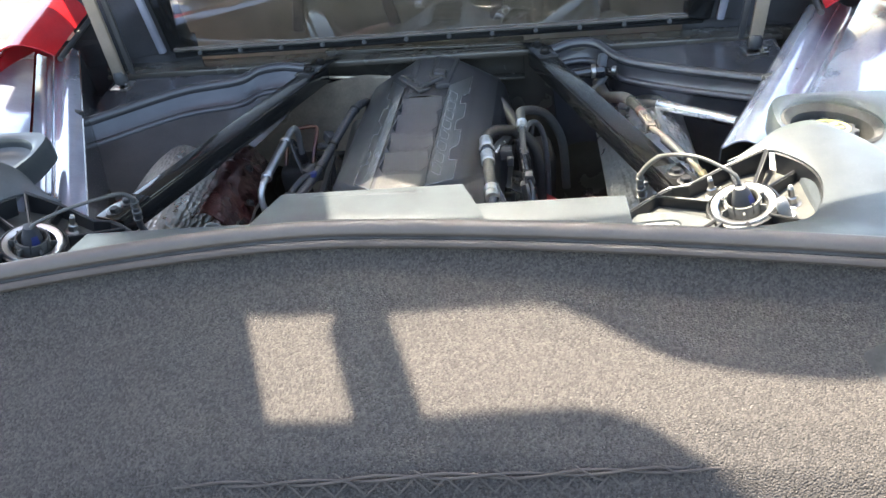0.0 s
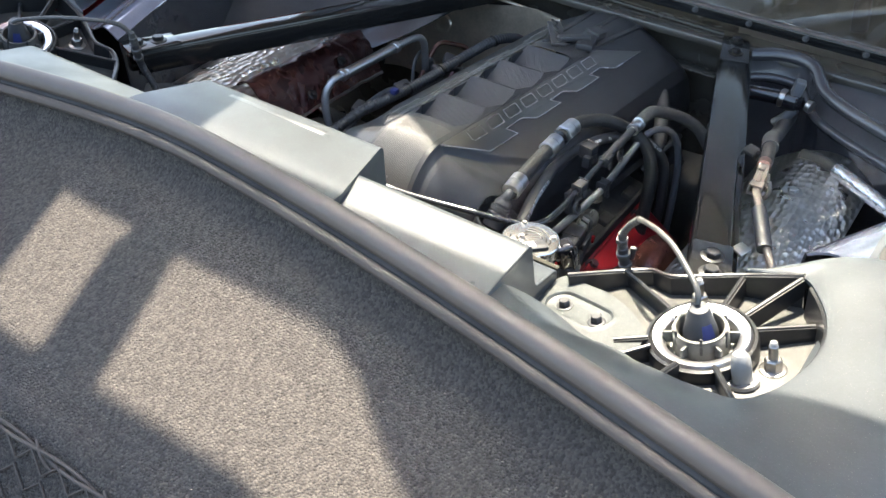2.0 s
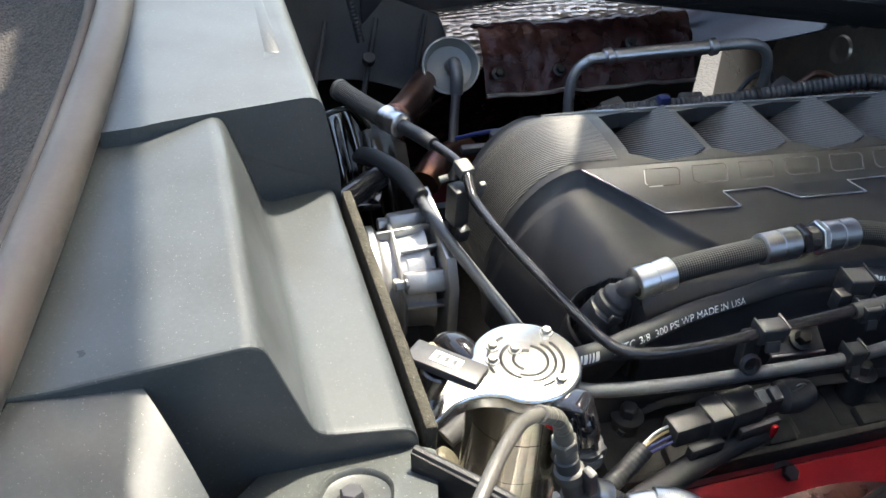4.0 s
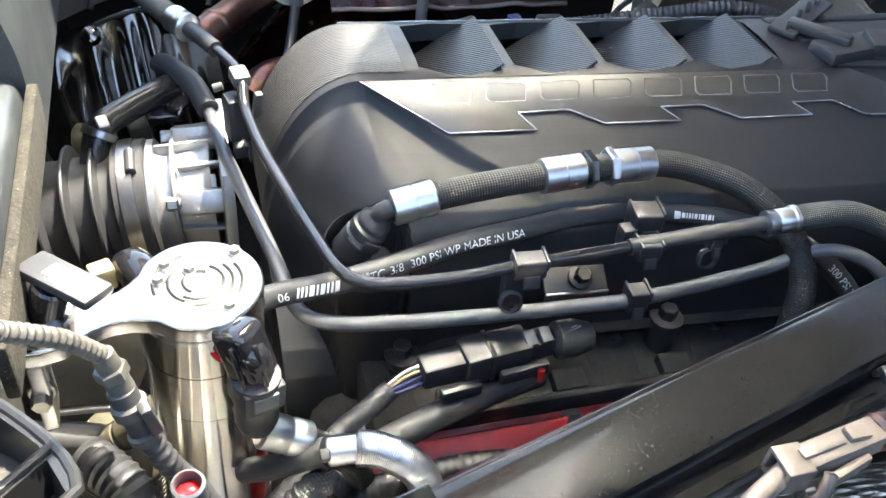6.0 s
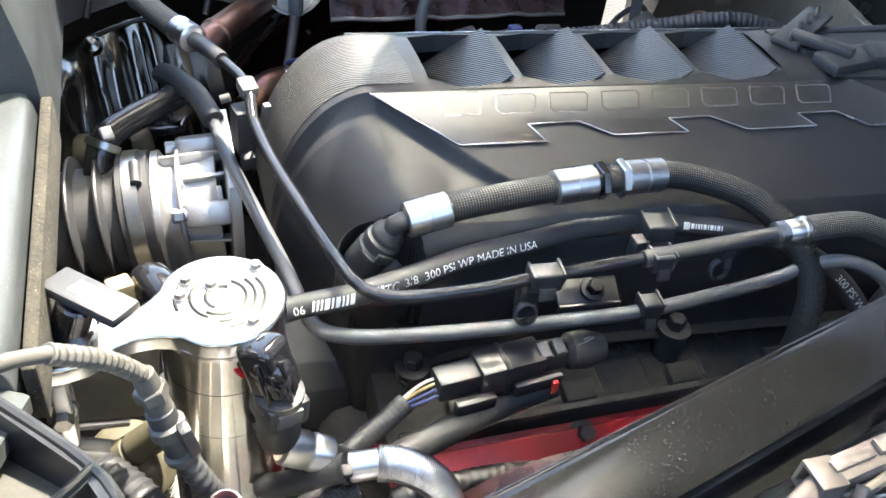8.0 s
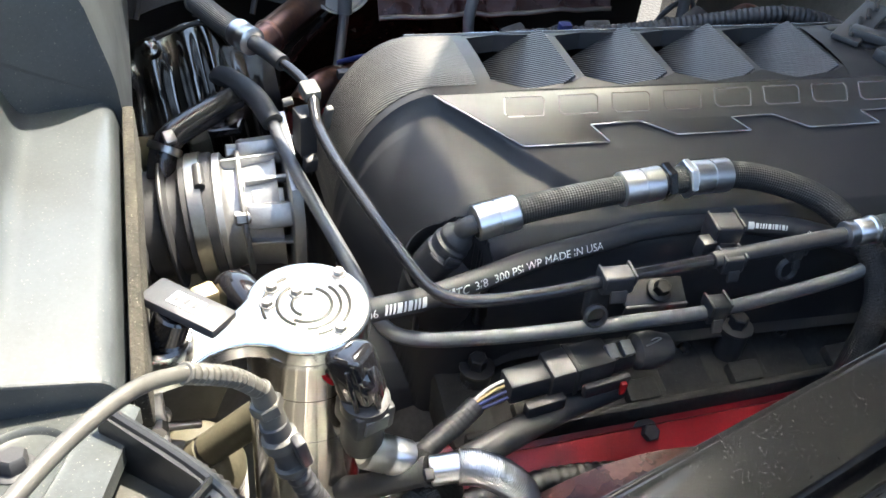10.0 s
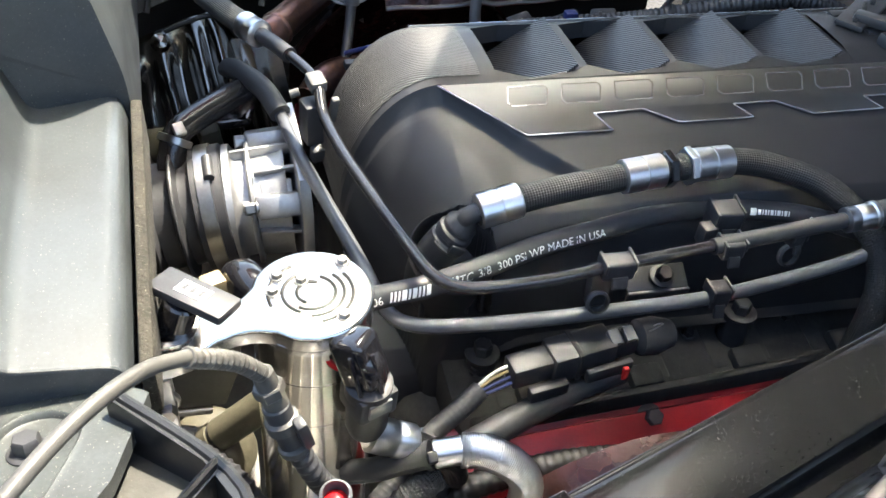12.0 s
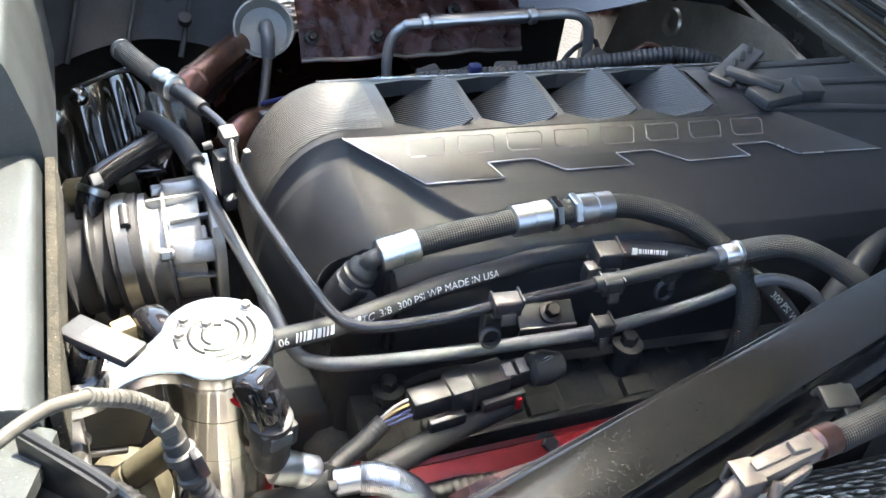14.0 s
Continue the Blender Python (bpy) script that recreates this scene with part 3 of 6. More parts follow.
def strut(s, label):
    t = thing("strut_mount", (0, 0, -0.03), label, "strut mount", "strut mounts")
    X = lambda x, y, z: Vector((s * x, y, z))
    R = lambda a, r, z: X(r * math.cos(radians(a)), r * math.sin(radians(a)), z)
    edge = [(-0.155, 0.042), (-0.1135, 0.080), (-0.082, 0.093), (-0.059, 0.083), (0.0045, 0.105), (0.0625, 0.1035)]
    arc = [(between(MOUTH_ROUND, a) * math.cos(radians(a)), between(MOUTH_ROUND, a) * math.sin(radians(a))) for a in range(52, -61, -8)]
    near = [(-0.006, -0.078), (-0.052, -0.062), (-0.100, -0.045), (-0.150, -0.020)]
    part("tray", prism([(s * x * 0.985, y * 0.985) for x, y in edge + arc + near], Matrix.Translation((0, 0, -0.024)), 0.004, 0.0008), PLATING, t, "cast floor of the tower")
    lift = [0.006, -0.003, -0.003, 0.0, 0.002, 0.014]
    top = [(x, y, w) for (x, y), w in zip(edge, lift)]
    vs = [X(x, y, w) for x, y, w in top] + [X(x, y, -0.022) for x, y, w in top]
    n = len(top)
    part("front_wall", thick((vs, [[i, i + 1, n + i + 1, n + i] for i in range(n - 1)], None), 0.0035), TRAY, t, "black moulded front wall")
    part("wall_lip", tube([X(x, y, w) for x, y, w in top], 0.0026, 8, 0.01), TRAY, t)
    vs = [X(x * k, y * k, w) for k, w in ((1.0, 0.0115), (0.975, 0.0105), (0.935, -0.021)) for x, y in arc]
    n = len(arc)
    part("round_wall", (vs, [[j * n + i, j * n + i + 1, (j + 1) * n + i + 1, (j + 1) * n + i] for j in range(2) for i in range(n - 1)], None), TRAY, t, "black curved wall")
    for a, r, w in ((143, 0.137, -0.003), (87, 0.104, 0.001), (59, 0.118, 0.012), (33, 0.101, -0.006), (-57, 0.106, 0.008), (-97, 0.078, 0.006), (-140, 0.080, -0.006), (204, 0.078, -0.004)):
        p, q = R(a, 0.047, -0.002), R(a, r, w)
        deep = 0.018
        vs = [p, q, Vector((q.x, q.y, max(-0.021, q.z - deep))), Vector((p.x, p.y, -0.021))]
        part("spoke", thick((vs, [[0, 1, 2, 3]], None), 0.0034), TRAY, t)
        part("spoke_lip", tube([p, (p + q) / 2, q], 0.0024, 8, 0.01), TRAY, t)
    up = pose(0, 0, -0.003, 7, 0, 0)
    part("collar", lathe([(0.0470, -0.028), (0.0500, -0.026), (0.0505, -0.004), (0.0490, 0.001), (0.0462, 0.002), (0.0450, -0.002)], up, 48, False), TRAY, t)
    part("bearing_ring", lathe([(0.0455, -0.006), (0.0448, 0.001), (0.0425, 0.004), (0.0380, 0.0035), (0.0335, 0.001), (0.0310, -0.006)], up, 48, False), ALU, t, "bare bright ring")
    part("ring_floor", lathe([(0.032, -0.006), (0.028, -0.010), (0.020, -0.010)], up, 40, False), PLATING, t)
    hub = part("hub", lathe([(0.0255, -0.012), (0.0250, 0.010), (0.0240, 0.013), (0.0212, 0.013), (0.0195, 0.010), (0.0195, -0.005)], up, 36, False), PLATING, t, "slotted cast hub")
    for i in range(6):
        a = i * 60 + 20
        part("hub_web", box((0.0100, 0.0030, 0.012), pose(0, 0, 0, 0, 0, a) @ Matrix.Translation((0.0290, 0, -0.003)), 0.0008), PLATING, hub)
        # solid dark strip: the slot's shade is in its colour
        part("slot_shade", box((0.0020, 0.0026, 0.017), pose(0, 0, 0, 0, 0, a + 30) @ Matrix.Translation((0.0249, 0, 0.003)), 0.0004), DARK, hub)
    boot = part("boot", lathe([(0.0160, -0.002), (0.0158, 0.006), (0.0142, 0.014), (0.0118, 0.023), (0.0100, 0.031), (0.0090, 0.0345), (0.0050, 0.0360)], up, 28), RUBBER, t, "rubber boot with a blue mark")
    part("blue_mark", thick(sheet(lambda u, v: up @ R(u if s > 0 else 180 - u, 0.0160 - 0.0038 * v, 0.008 + 0.014 * v), span(-62, -18, 6), span(0, 1, 5)), 0.0006), WIRE_BLUE, boot, "blue paint mark")
    for sx, sy, base in ((0.0645, -0.002, -0.020), (-0.0275, 0.073, -0.020)):
        st = part("stud", cyl(X(sx, sy, -0.023), X(sx, sy, base + 0.026), 0.0042), STEEL, t, "threaded stud with a nut")
        part("nut", hexnut(X(sx, sy, base), X(sx, sy, base + 0.012), 0.0078, 0.0120), STEEL, st)
        part("stud_tip", cyl(X(sx, sy, base + 0.025), X(sx, sy, base + 0.030), 0.0038, 0.0030), NYLON, st)
    pin = part("guide_pin", lathe([(0.0080, 0), (0.0088, 0.002), (0.0088, 0.020), (0.0082, 0.027), (0.0058, 0.0315), (0.0015, 0.0325)], axis(X(0.0475, -0.030, -0.021), X(0.0440, -0.0285, 0.011)), 24), NYLON, t, "pale nylon pin")
    part("pin_seat", lathe([(0.0125, 0), (0.0140, 0.001), (0.0135, 0.004)], axis(X(0.0475, -0.030, -0.0205), X(0.0440, -0.0285, 0.011)), 24), CAST, pin)
    # flat dark disc, coloured like the shade inside a hole
    part("hole_shade", cyl(X(-0.057, 0.061, -0.021), X(-0.057, 0.061, -0.0192), 0.011), DARK, t)
    return t


frame_now = RIGHT
tower(1, PANEL)
strut(1, "black ribbed strut mount with bright ring and rubber boot")
frame_now = LEFT
tower(-1, PANEL)
strut(-1, "black ribbed strut mount with bright ring, half in shade")
frame_now = RIGHT
low = thing("tower_foot_plate", (-0.12, 0.0, -0.01), "grey plastic plate with two hexagon bolts in an oval recess", "trim panel")
FOOT_LINE = [(-0.150, -0.056), (-0.176, -0.028), (-0.176, 0.040), (-0.166, 0.056), (-0.1114, 0.0417), (-0.0828, 0.0252), (-0.060, 0.004), (-0.0465, -0.0129), (-0.046, -0.034), (-0.064, -0.052), (-0.110, -0.056)]
OVAL = pose(-0.1250, 0.0040, -0.005, 0, 0, -18.6)


def oval_point(a, grow):
    c, q = math.cos(a), math.sin(a)
    return OVAL @ Vector((0.0215 * math.tanh(6 * c) + (0.0165 + grow) * c, (0.0165 + grow) * q, 0))


def foot_edge(a):
    """Where a line from the recess's middle meets the plate's outline."""
    mid, best = OVAL.translation, 0.3
    way = (oval_point(a, 0.0) - mid).normalized()
    for (x0, y0), (x1, y1) in zip(FOOT_LINE, FOOT_LINE[1:] + FOOT_LINE[:1]):
        ex, ey = x1 - x0, y1 - y0
        det = ex * way.y - ey * way.x
        if abs(det) < 1e-9:
            continue
        k = (ex * (y0 - mid.y) - ey * (x0 - mid.x)) / det
        e = (way.x * (y0 - mid.y) - way.y * (x0 - mid.x)) / det
        if k > 0 and -0.001 <= e <= 1.001:
            best = min(best, k)
    return mid + way * best


def foot_skin(a, v):
    if v <= 1:
        p, q = foot_edge(a), oval_point(a, 0.0026)
        w = p.lerp(q, max(0.0, v))
        w.z = -0.005 - (0.008 if v < 0 else 0.0)
        return w
    grow, z = ((0.0018, -0.0047), (0.0010, -0.0053), (0.0002, -0.0078), (-0.0012, -0.0084), (-0.010, -0.0084), (-0.0164, -0.0084))[int(v) - 2]
    w = oval_point(a, grow)
    w.z = z
    return w


part("plate", sheet(foot_skin, span(0, 2 * math.pi, 73), [-0.01, 0, 0.3, 0.6, 0.85, 1, 2, 3, 4, 5, 6, 7]), DUSTY, low)
for bx, by in ((-0.1424, 0.008), (-0.1009, -0.006)):
    part("bolt", hexnut((bx, by, -0.0085), (bx, by, -0.0005), 0.0060, 0.0088), BLACK, low, "black hexagon bolt")
frame_now = ENGINE
for s in (1, -1):
    frame_now = ENGINE if s > 0 else pose(0.006, 0.030, -0.006)
    X = lambda x, y, z: (s * x, y, z if s > 0 or z < 0 else z * 0.35)
    cab = thing("strut_sensor_cable", X(0.42, 0.08, -0.05), "grey cable in a clear sleeve arching from the strut's top", "cable", "strut cables")
    pts = [(0.5125, 0.000, 0.0265), (0.506, 0.006, 0.039), (0.474, 0.034, 0.0485), (0.451, 0.052, 0.048), (0.431, 0.069, 0.041), (0.420, 0.083, 0.032)]
    part("lead", tube([X(*q) for q in pts], 0.0028, 12), CABLE, cab)
    pts2 = [(0.4205, 0.0825, 0.0325), (0.408, 0.098, 0.012), (0.398, 0.1085, -0.010)]
    part("sleeve", tube([X(*q) for q in pts2], 0.0036, 14, 0.0008, wave=lambda q: 0.0036 + 0.0004 * math.sin(q * 2 * math.pi / 0.0036)), CABLE, cab, "corrugated sleeve")
    plug = part("plug", cyl(X(0.398, 0.108, -0.008), X(0.400, 0.113, -0.030), 0.0045, 0.0054), CABLE, cab)
    part("plug_nut", hexnut(X(0.3985, 0.1095, -0.016), X(0.399, 0.111, -0.022), 0.0068), CABLE, plug)
    part("socket", cyl(X(0.400, 0.112, -0.028), X(0.405, 0.119, -0.056), 0.0060, 0.0056), BLACK, cab)
    part("socket_collar", lathe([(0.005, 0), (0.0076, 0.002), (0.0076, 0.007), (0.005, 0.009)], axis(X(0.401, 0.1135, -0.034), X(0.405, 0.119, -0.056)), 18), CABLE, cab)
    part("lock_tab", box((0.007, 0.005, 0.018), pose(s * 0.409, 0.122, -0.038, 12, 0, 20), 0.0015), BLACK, cab)
    part("clip_ring", lathe([(0.0052, 0), (0.0074, 0.001), (0.0074, 0.004), (0.0052, 0.005)], axis(X(0.4042, 0.118, -0.050), X(0.407, 0.122, -0.064)), 18), CABLE, cab)
    part("tail", tube([X(0.405, 0.119, -0.054), X(0.407, 0.127, -0.076), X(0.398, 0.136, -0.11), X(0.390, 0.15, -0.17)], 0.0052, 12, 0.0012, wave=lambda q: 0.0052 + 0.0005 * math.sin(q * 2 * math.pi / 0.005)), BLACK, cab)
frame_now = BODY

# ---- coolant reservoir ----
res = thing("coolant_reservoir", (0.76, 0.25, -0.16), "pale coolant reservoir with a black ribbed screw cap", "reservoir")
part("tank", box((0.20, 0.17, 0.10), pose(0.765, 0.235, -0.105, 0, 0, 8), 0.03, 4), RESERVOIR, res)
part("neck", cyl((0.762, 0.245, -0.07), (0.762, 0.245, -0.022), 0.038, 0.034), RESERVOIR, res)
cap_row = []
for i in range(64):
    a = 2 * math.pi * i / 64
    r = 0.0415 + 0.0028 * math.tanh(3 * math.cos(10 * a))
    cap_row.append((r * math.cos(a), r * math.sin(a)))
cap = part("screw_cap", prism(cap_row, pose(0.762, 0.245, -0.030, -4, 6, 20), 0.030, 0.003), BLACK, res, "black cap with a yellow print")
part("cap_print", lathe([(0.0240, 0.0306), (0.0300, 0.0310), (0.0305, 0.0304)], pose(0.762, 0.245, -0.030, -4, 6, 20), 36, False), YELLOW, cap, "yellow warning print")
for k, (dx, dy, w, h) in enumerate(((-0.010, 0.008, 0.014, 0.008), (0.010, 0.008, 0.012, 0.009), (-0.008, -0.009, 0.012, 0.007), (0.010, -0.008, 0.014, 0.006), (0, 0, 0.010, 0.006))):
    part("print_mark", box((w, h, 0.0008), pose(0.762, 0.245, -0.030, -4, 6, 20) @ Matrix.Translation((dx, dy, 0.0308)), 0.0), YELLOW, cap)
well = thing("reservoir_well", (0.762, 0.245, -0.09), "dark recess in the grey trim around the reservoir cap", "trim panel")
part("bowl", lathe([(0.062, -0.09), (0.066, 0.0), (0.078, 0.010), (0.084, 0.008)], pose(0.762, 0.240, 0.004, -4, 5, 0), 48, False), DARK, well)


def skirt(s, hole, depth):
    """Trim that runs from a round hole out to the tower's edges."""
    cx, cy = 0.762, 0.240

    def f(u, v):
        c, q = math.cos(u), math.sin(u)
        kx = (0.235 if c > 0 else 0.092) / max(1e-4, abs(c))
        ky = (0.100 if q > 0 else 0.400) / max(1e-4, abs(q))
        k = 1.0 / (kx ** -5 + ky ** -5) ** 0.2
        r = hole + (k - hole) * max(0.0, v)
        z = between([(-1.0, -depth), (-0.25, -0.006), (0.0, 0.010), (0.10, 0.017), (0.3, 0.020), (0.85, 0.020), (1.0, 0.004), (1.05, -0.03)], v)
        z += 0.012 * max(0.0, -q) * max(0.0, v)
        return Vector((s * (cx + r * c), cy + r * q, z))
    return sheet(f, span(0, 2 * math.pi, 97), [-1, -0.6, -0.25, -0.1, 0, 0.04, 0.10, 0.2, 0.3, 0.5, 0.7, 0.85, 0.92, 0.97, 1.0, 1.05])


part("well_rim", skirt(1, 0.080, 0.012), PANEL, well, "grey raised rim")

pan = thing("blank_well", (-0.762, 0.245, -0.02), "grey moulded trim with a shallow oval pan", "trim panel")


part("skin", skirt(-1, 0.078, 0.016), PANEL, pan)
part("pan_floor", lathe([(0.0, 0.0), (0.060, 0.001), (0.074, 0.006), (0.081, 0.014)], pose(-0.762, 0.240, -0.012), 48, False), PANEL, pan, "shallow oval floor")
frame_now = ENGINE
# ---- braces ----
def brace(s):
    t = thing("diagonal_brace", (s * 0.38, 0.5, -0.10), "glossy black pressed-steel brace bolted between strut tower and bulkhead", "brace", "diagonal braces")
    a, b = (Vector((0.486, 0.165, -0.080)), Vector((0.292, 0.845, -0.090))) if s > 0 else (Vector((-0.462, 0.185, -0.086)), Vector((-0.212, 0.862, -0.102)))
    d = (b - a).normalized()
    part("box_section", slab(a, b, 0.042, 0.026, bevel=0.006), BRACE, t)
    side = d.cross(Vector((0, 0, 1))).normalized() * s
    part("flange", slab(a + side * 0.025 + Vector((0, 0, -0.022)), b + side * 0.025 + Vector((0, 0, -0.022)), 0.016, 0.030, bevel=0.004), BRACE, t)
    part("inner_lip", slab(a - side * 0.0215 + Vector((0, 0, -0.008)), b - side * 0.0215 + Vector((0, 0, -0.008)), 0.005, 0.034, bevel=0.002), BRACE, t)
    lug = part("rear_lug", slab(a - d * 0.010, a + d * 0.075, 0.046, 0.005, bevel=0.0018), BRACE, t)
    lug.location.z += 0.0135
    for k in (0.012, 0.045):
        q = a + d * k + Vector((0, 0, 0.016))
        part("bolt", hexnut(q, q + Vector((0, 0, 0.008)), 0.0085, 0.0135), TRAY, t, "flanged black bolt")
    head = part("front_plate", slab(b - d * 0.075, b + d * 0.055, 0.046, 0.004, bevel=0.0015), BRACE, t)
    head.location.z += 0.0135
    for k in (-0.045, 0.010):
        q = b + d * k + Vector((0, 0, 0.0165))
        part("bolt", hexnut(q, q + Vector((0, 0, 0.007)), 0.008, 0.012), BOLT, t, "dull bolt")
    return t


brace(1)
brace(-1)

frame_now = BODY
# ---- bulkhead, rear window ----
bulk = thing("bulkhead", (0, 0.95, -0.5), "black painted bulkhead ahead of the engine", "bulkhead", kind="structure")
part("panel", box((1.76, 0.03, 0.55), pose(0, 0.985, -0.40, 0, 0, 0), 0.006), CROSS, bulk)
part("shelf", box((1.70, 0.075, 0.016), pose(0, 0.952, -0.128, -3, 0, 0.6), 0.005), CROSS, bulk)
frame_now = ENGINE
part("crossmember", box((0.470, 0.050, 0.074), pose(0.030, 0.952, -0.124, 4, 0, -4.7), 0.004), CROSS, bulk)
part("crossmember_lip", box((0.470, 0.016, 0.004), pose(0.028, 0.922, -0.0855, 0, 0, -4.7), 0.0012), CROSS, bulk)
part("lower_flange", box((0.470, 0.030, 0.004), pose(0.028, 0.915, -0.163, 0, 0, -4.7), 0.0012), CROSS, bulk)
for x in (-0.13, 0.02, 0.17):
    part("rivet", cyl((x, 0.931 - 0.082 * x, -0.118), (x, 0.925 - 0.082 * x, -0.118), 0.0035), BOLT, bulk)
frame_now = BODY
win = thing("rear_window", (0, 0.99, -0.08), "tinted cabin rear window in a black frame with small bolts", "window", kind="structure")
part("pane", box((1.30, 0.006, 0.50), pose(0, 0.996, 0.175, -6, 0, 0.9), 0.0), GLASS, win, smooth=False).visible_shadow = False
part("sill", box((1.34, 0.03, 0.022), pose(0, 0.975, -0.090, 0, 0, 0.9), 0.005), BRACE, win)
part("sill_strip", box((1.34, 0.014, 0.004), pose(0, 0.966, -0.0775, 0, 0, 0.9), 0.001), BISCUIT, win, "thin tan strip on the sill")
for x0, x1 in ((-0.10, -0.22), (0.16, 0.26), (0.44, 0.34), (-0.36, -0.30)):
    part("cabin_bar", slab((x0, 1.06, -0.09), (x1, 1.16, 0.42), 0.030, 0.020, up=(0, 1, 0), bevel=0.006), BISCUIT, win, "tan bar seen through the pane")
for i in range(12):
    x = -0.60 + i * 0.108
    part("bolt", hexnut((x, 0.958 + 0.0157 * x, -0.088), (x, 0.952 + 0.0157 * x, -0.086), 0.0035, 0.006), BLACK, win)
for s in (-1, 1):
    part("frame_post", slab((s * 0.655, 0.985, -0.09), (s * 0.755, 1.03, 0.42), 0.060, 0.05, up=(0, 1, 0), bevel=0.012), BRACE, win)
    part("frame_trim", slab((s * 0.705, 0.965, -0.09), (s * 0.800, 1.00, 0.42), 0.020, 0.02, up=(0, 1, 0), bevel=0.006), FENDER, win)
part("header", box((1.6, 0.06, 0.06), pose(0, 1.03, 0.44), 0.01), BRACE, win)
single("cabin_wall", box((1.7, 0.02, 1.1), pose(0, 1.30, 0.0), 0.0), CABIN, "dark cabin lining behind the window", "wall", kind="structure")
single("cabin_roof", box((1.7, 1.2, 0.03), pose(0, 1.62, 0.46), 0.012), RED, "red painted car roof", "roof", kind="structure")

# ---- side rails, gas struts, wings of the car ----
for s in (-1, 1):
    rail = thing("side_rail", (s * 0.55, 0.75, -0.14), "black painted pressed rail curving along the bay's side", "rail", "side rails")
    if s > 0:
        top = [(0.300, 0.905, -0.118), (0.350, 0.925, -0.112), (0.410, 0.915, -0.112), (0.470, 0.835, -0.122), (0.60, 0.765, -0.124), (0.775, 0.690, -0.124)]
        dn = [(x - 0.004, y - 0.014, z - 0.042) for x, y, z in top]
    else:
        top = [(-0.300, 0.850, -0.105), (-0.360, 0.862, -0.102), (-0.420, 0.845, -0.102), (-0.465, 0.800, -0.106), (-0.60, 0.760, -0.108), (-0.785, 0.620, -0.108)]
        dn = [(x + 0.004, y - 0.040, z - 0.046) for x, y, z in top]
    part("upper_bead", tube(top, 0.012, 14, 0.01), INNER, rail)
    part("lower_bead", tube(dn, 0.009, 14, 0.01), INNER, rail)
    a, b = glide(top, 0.02), glide(dn, 0.02)
    pick = lambda line, u: line[min(len(line) - 1, int(u * (len(line) - 1)))]
    part("web", thick(sheet(lambda u, v: Vector(pick(a, u)).lerp(Vector(pick(b, u)), v) + Vector((0, 0, -0.006 * math.sin(math.pi * v))), span(0, 1, 30), span(0, 1, 6)), 0.003), INNER, rail)
    part("inner_panel", thick(sheet(lambda u, v: Vector(pick(b, u)) + Vector((0.02 * v, 0.03 * v, -0.24 * v)) if s > 0 else Vector(pick(b, u)).lerp(Vector((s * 0.52, 0.28 + 0.3 * (1 - u), -0.26)), v) + Vector((0, 0, -0.02 * math.sin(math.pi * v))), span(0, 1, 24), span(0, 1, 10)), 0.003), INNER, rail)
    shelf = thing("side_shelf", (s * 0.64, 0.85, -0.13), "black painted ledge beneath the gas strut", "panel")
    part("ledge", thick(sheet(lambda u, v: Vector((s * (0.33 + 0.50 * u), 0.955 - 0.20 * v * u - 0.02 * v, -0.128 - 0.02 * v)), span(0, 1, 16), span(0, 1, 6)), 0.003), INNER, shelf)
    gs = thing("gas_strut", (s * 0.755, 0.80, -0.10), "bright gas strut holding the engine lid open", "gas strut", "gas struts")
    foot = Vector((s * 0.755, 0.800, -0.075))
    head = foot + Vector((s * 0.05, 0.02, 0.60))
    part("rod", slab(foot, foot.lerp(head, 0.6), 0.030, 0.012, up=(0, 1, 0), bevel=0.003), TAN_BAR, gs, "dull beige flat bar")
    part("rear_rod", slab(foot + Vector((s * -0.030, 0.01, 0)), foot.lerp(head, 0.6) + Vector((s * -0.030, 0.01, 0)), 0.014, 0.010, up=(0, 1, 0), bevel=0.003), BLACK, gs)
    part("cylinder", cyl(foot.lerp(head, 0.58), head, 0.016), BLACK, gs)
    part("ball_socket", lathe([(0.010, -0.022), (0.016, -0.016), (0.017, 0.0), (0.012, 0.012)], axis(foot, head), 20), BLACK, gs)
    part("mount_plate", box((0.05, 0.045, 0.005), pose(foot.x, foot.y, foot.z - 0.026, 6, 0, 10 * s), 0.002), STEEL, gs, "dull mounting plate")
    part("mount_bolt", hexnut((foot.x + 0.02, foot.y - 0.015, foot.z - 0.022), (foot.x + 0.02, foot.y - 0.015, foot.z - 0.012), 0.007, 0.010), STEEL, gs)
    wing = thing("inner_wing", (s * 0.78, 0.55, -0.10), "glossy black inner wing panel with sky glare put into its colour", "wing panel", "inner wings")
    near = 0.30 if s > 0 else 0.15

    def strip(u, v):
        y = near + (0.95 - near) * u
        return Vector((s * (0.646 + 0.47 * (y - 0.40) + (0.0 if s > 0 else 0.022) + 0.068 * v), y, -0.062 + 0.014 * math.sin(v * 3.14)))
    part("flange", thick(sheet(strip, span(0, 1, 20), span(0, 1, 7)), 0.003), FENDER, wing)
    seam = (0.57 - near) / (0.95 - near)
    q0, q1 = strip(seam, -0.02), strip(seam, 1.02)
    part("joint", slab(q0 + Vector((0, 0, 0.004)), q1 + Vector((0, 0.03, 0.004)), 0.012, 0.010, bevel=0.002), DARK, wing, "dark joint between panels")
    part("drop", thick(sheet(lambda u, v: strip(u, 0) + Vector((-s * 0.012 * v, 0, -0.22 * v)), span(0, 1, 12), span(0, 1, 5)), 0.003), INNER, wing)
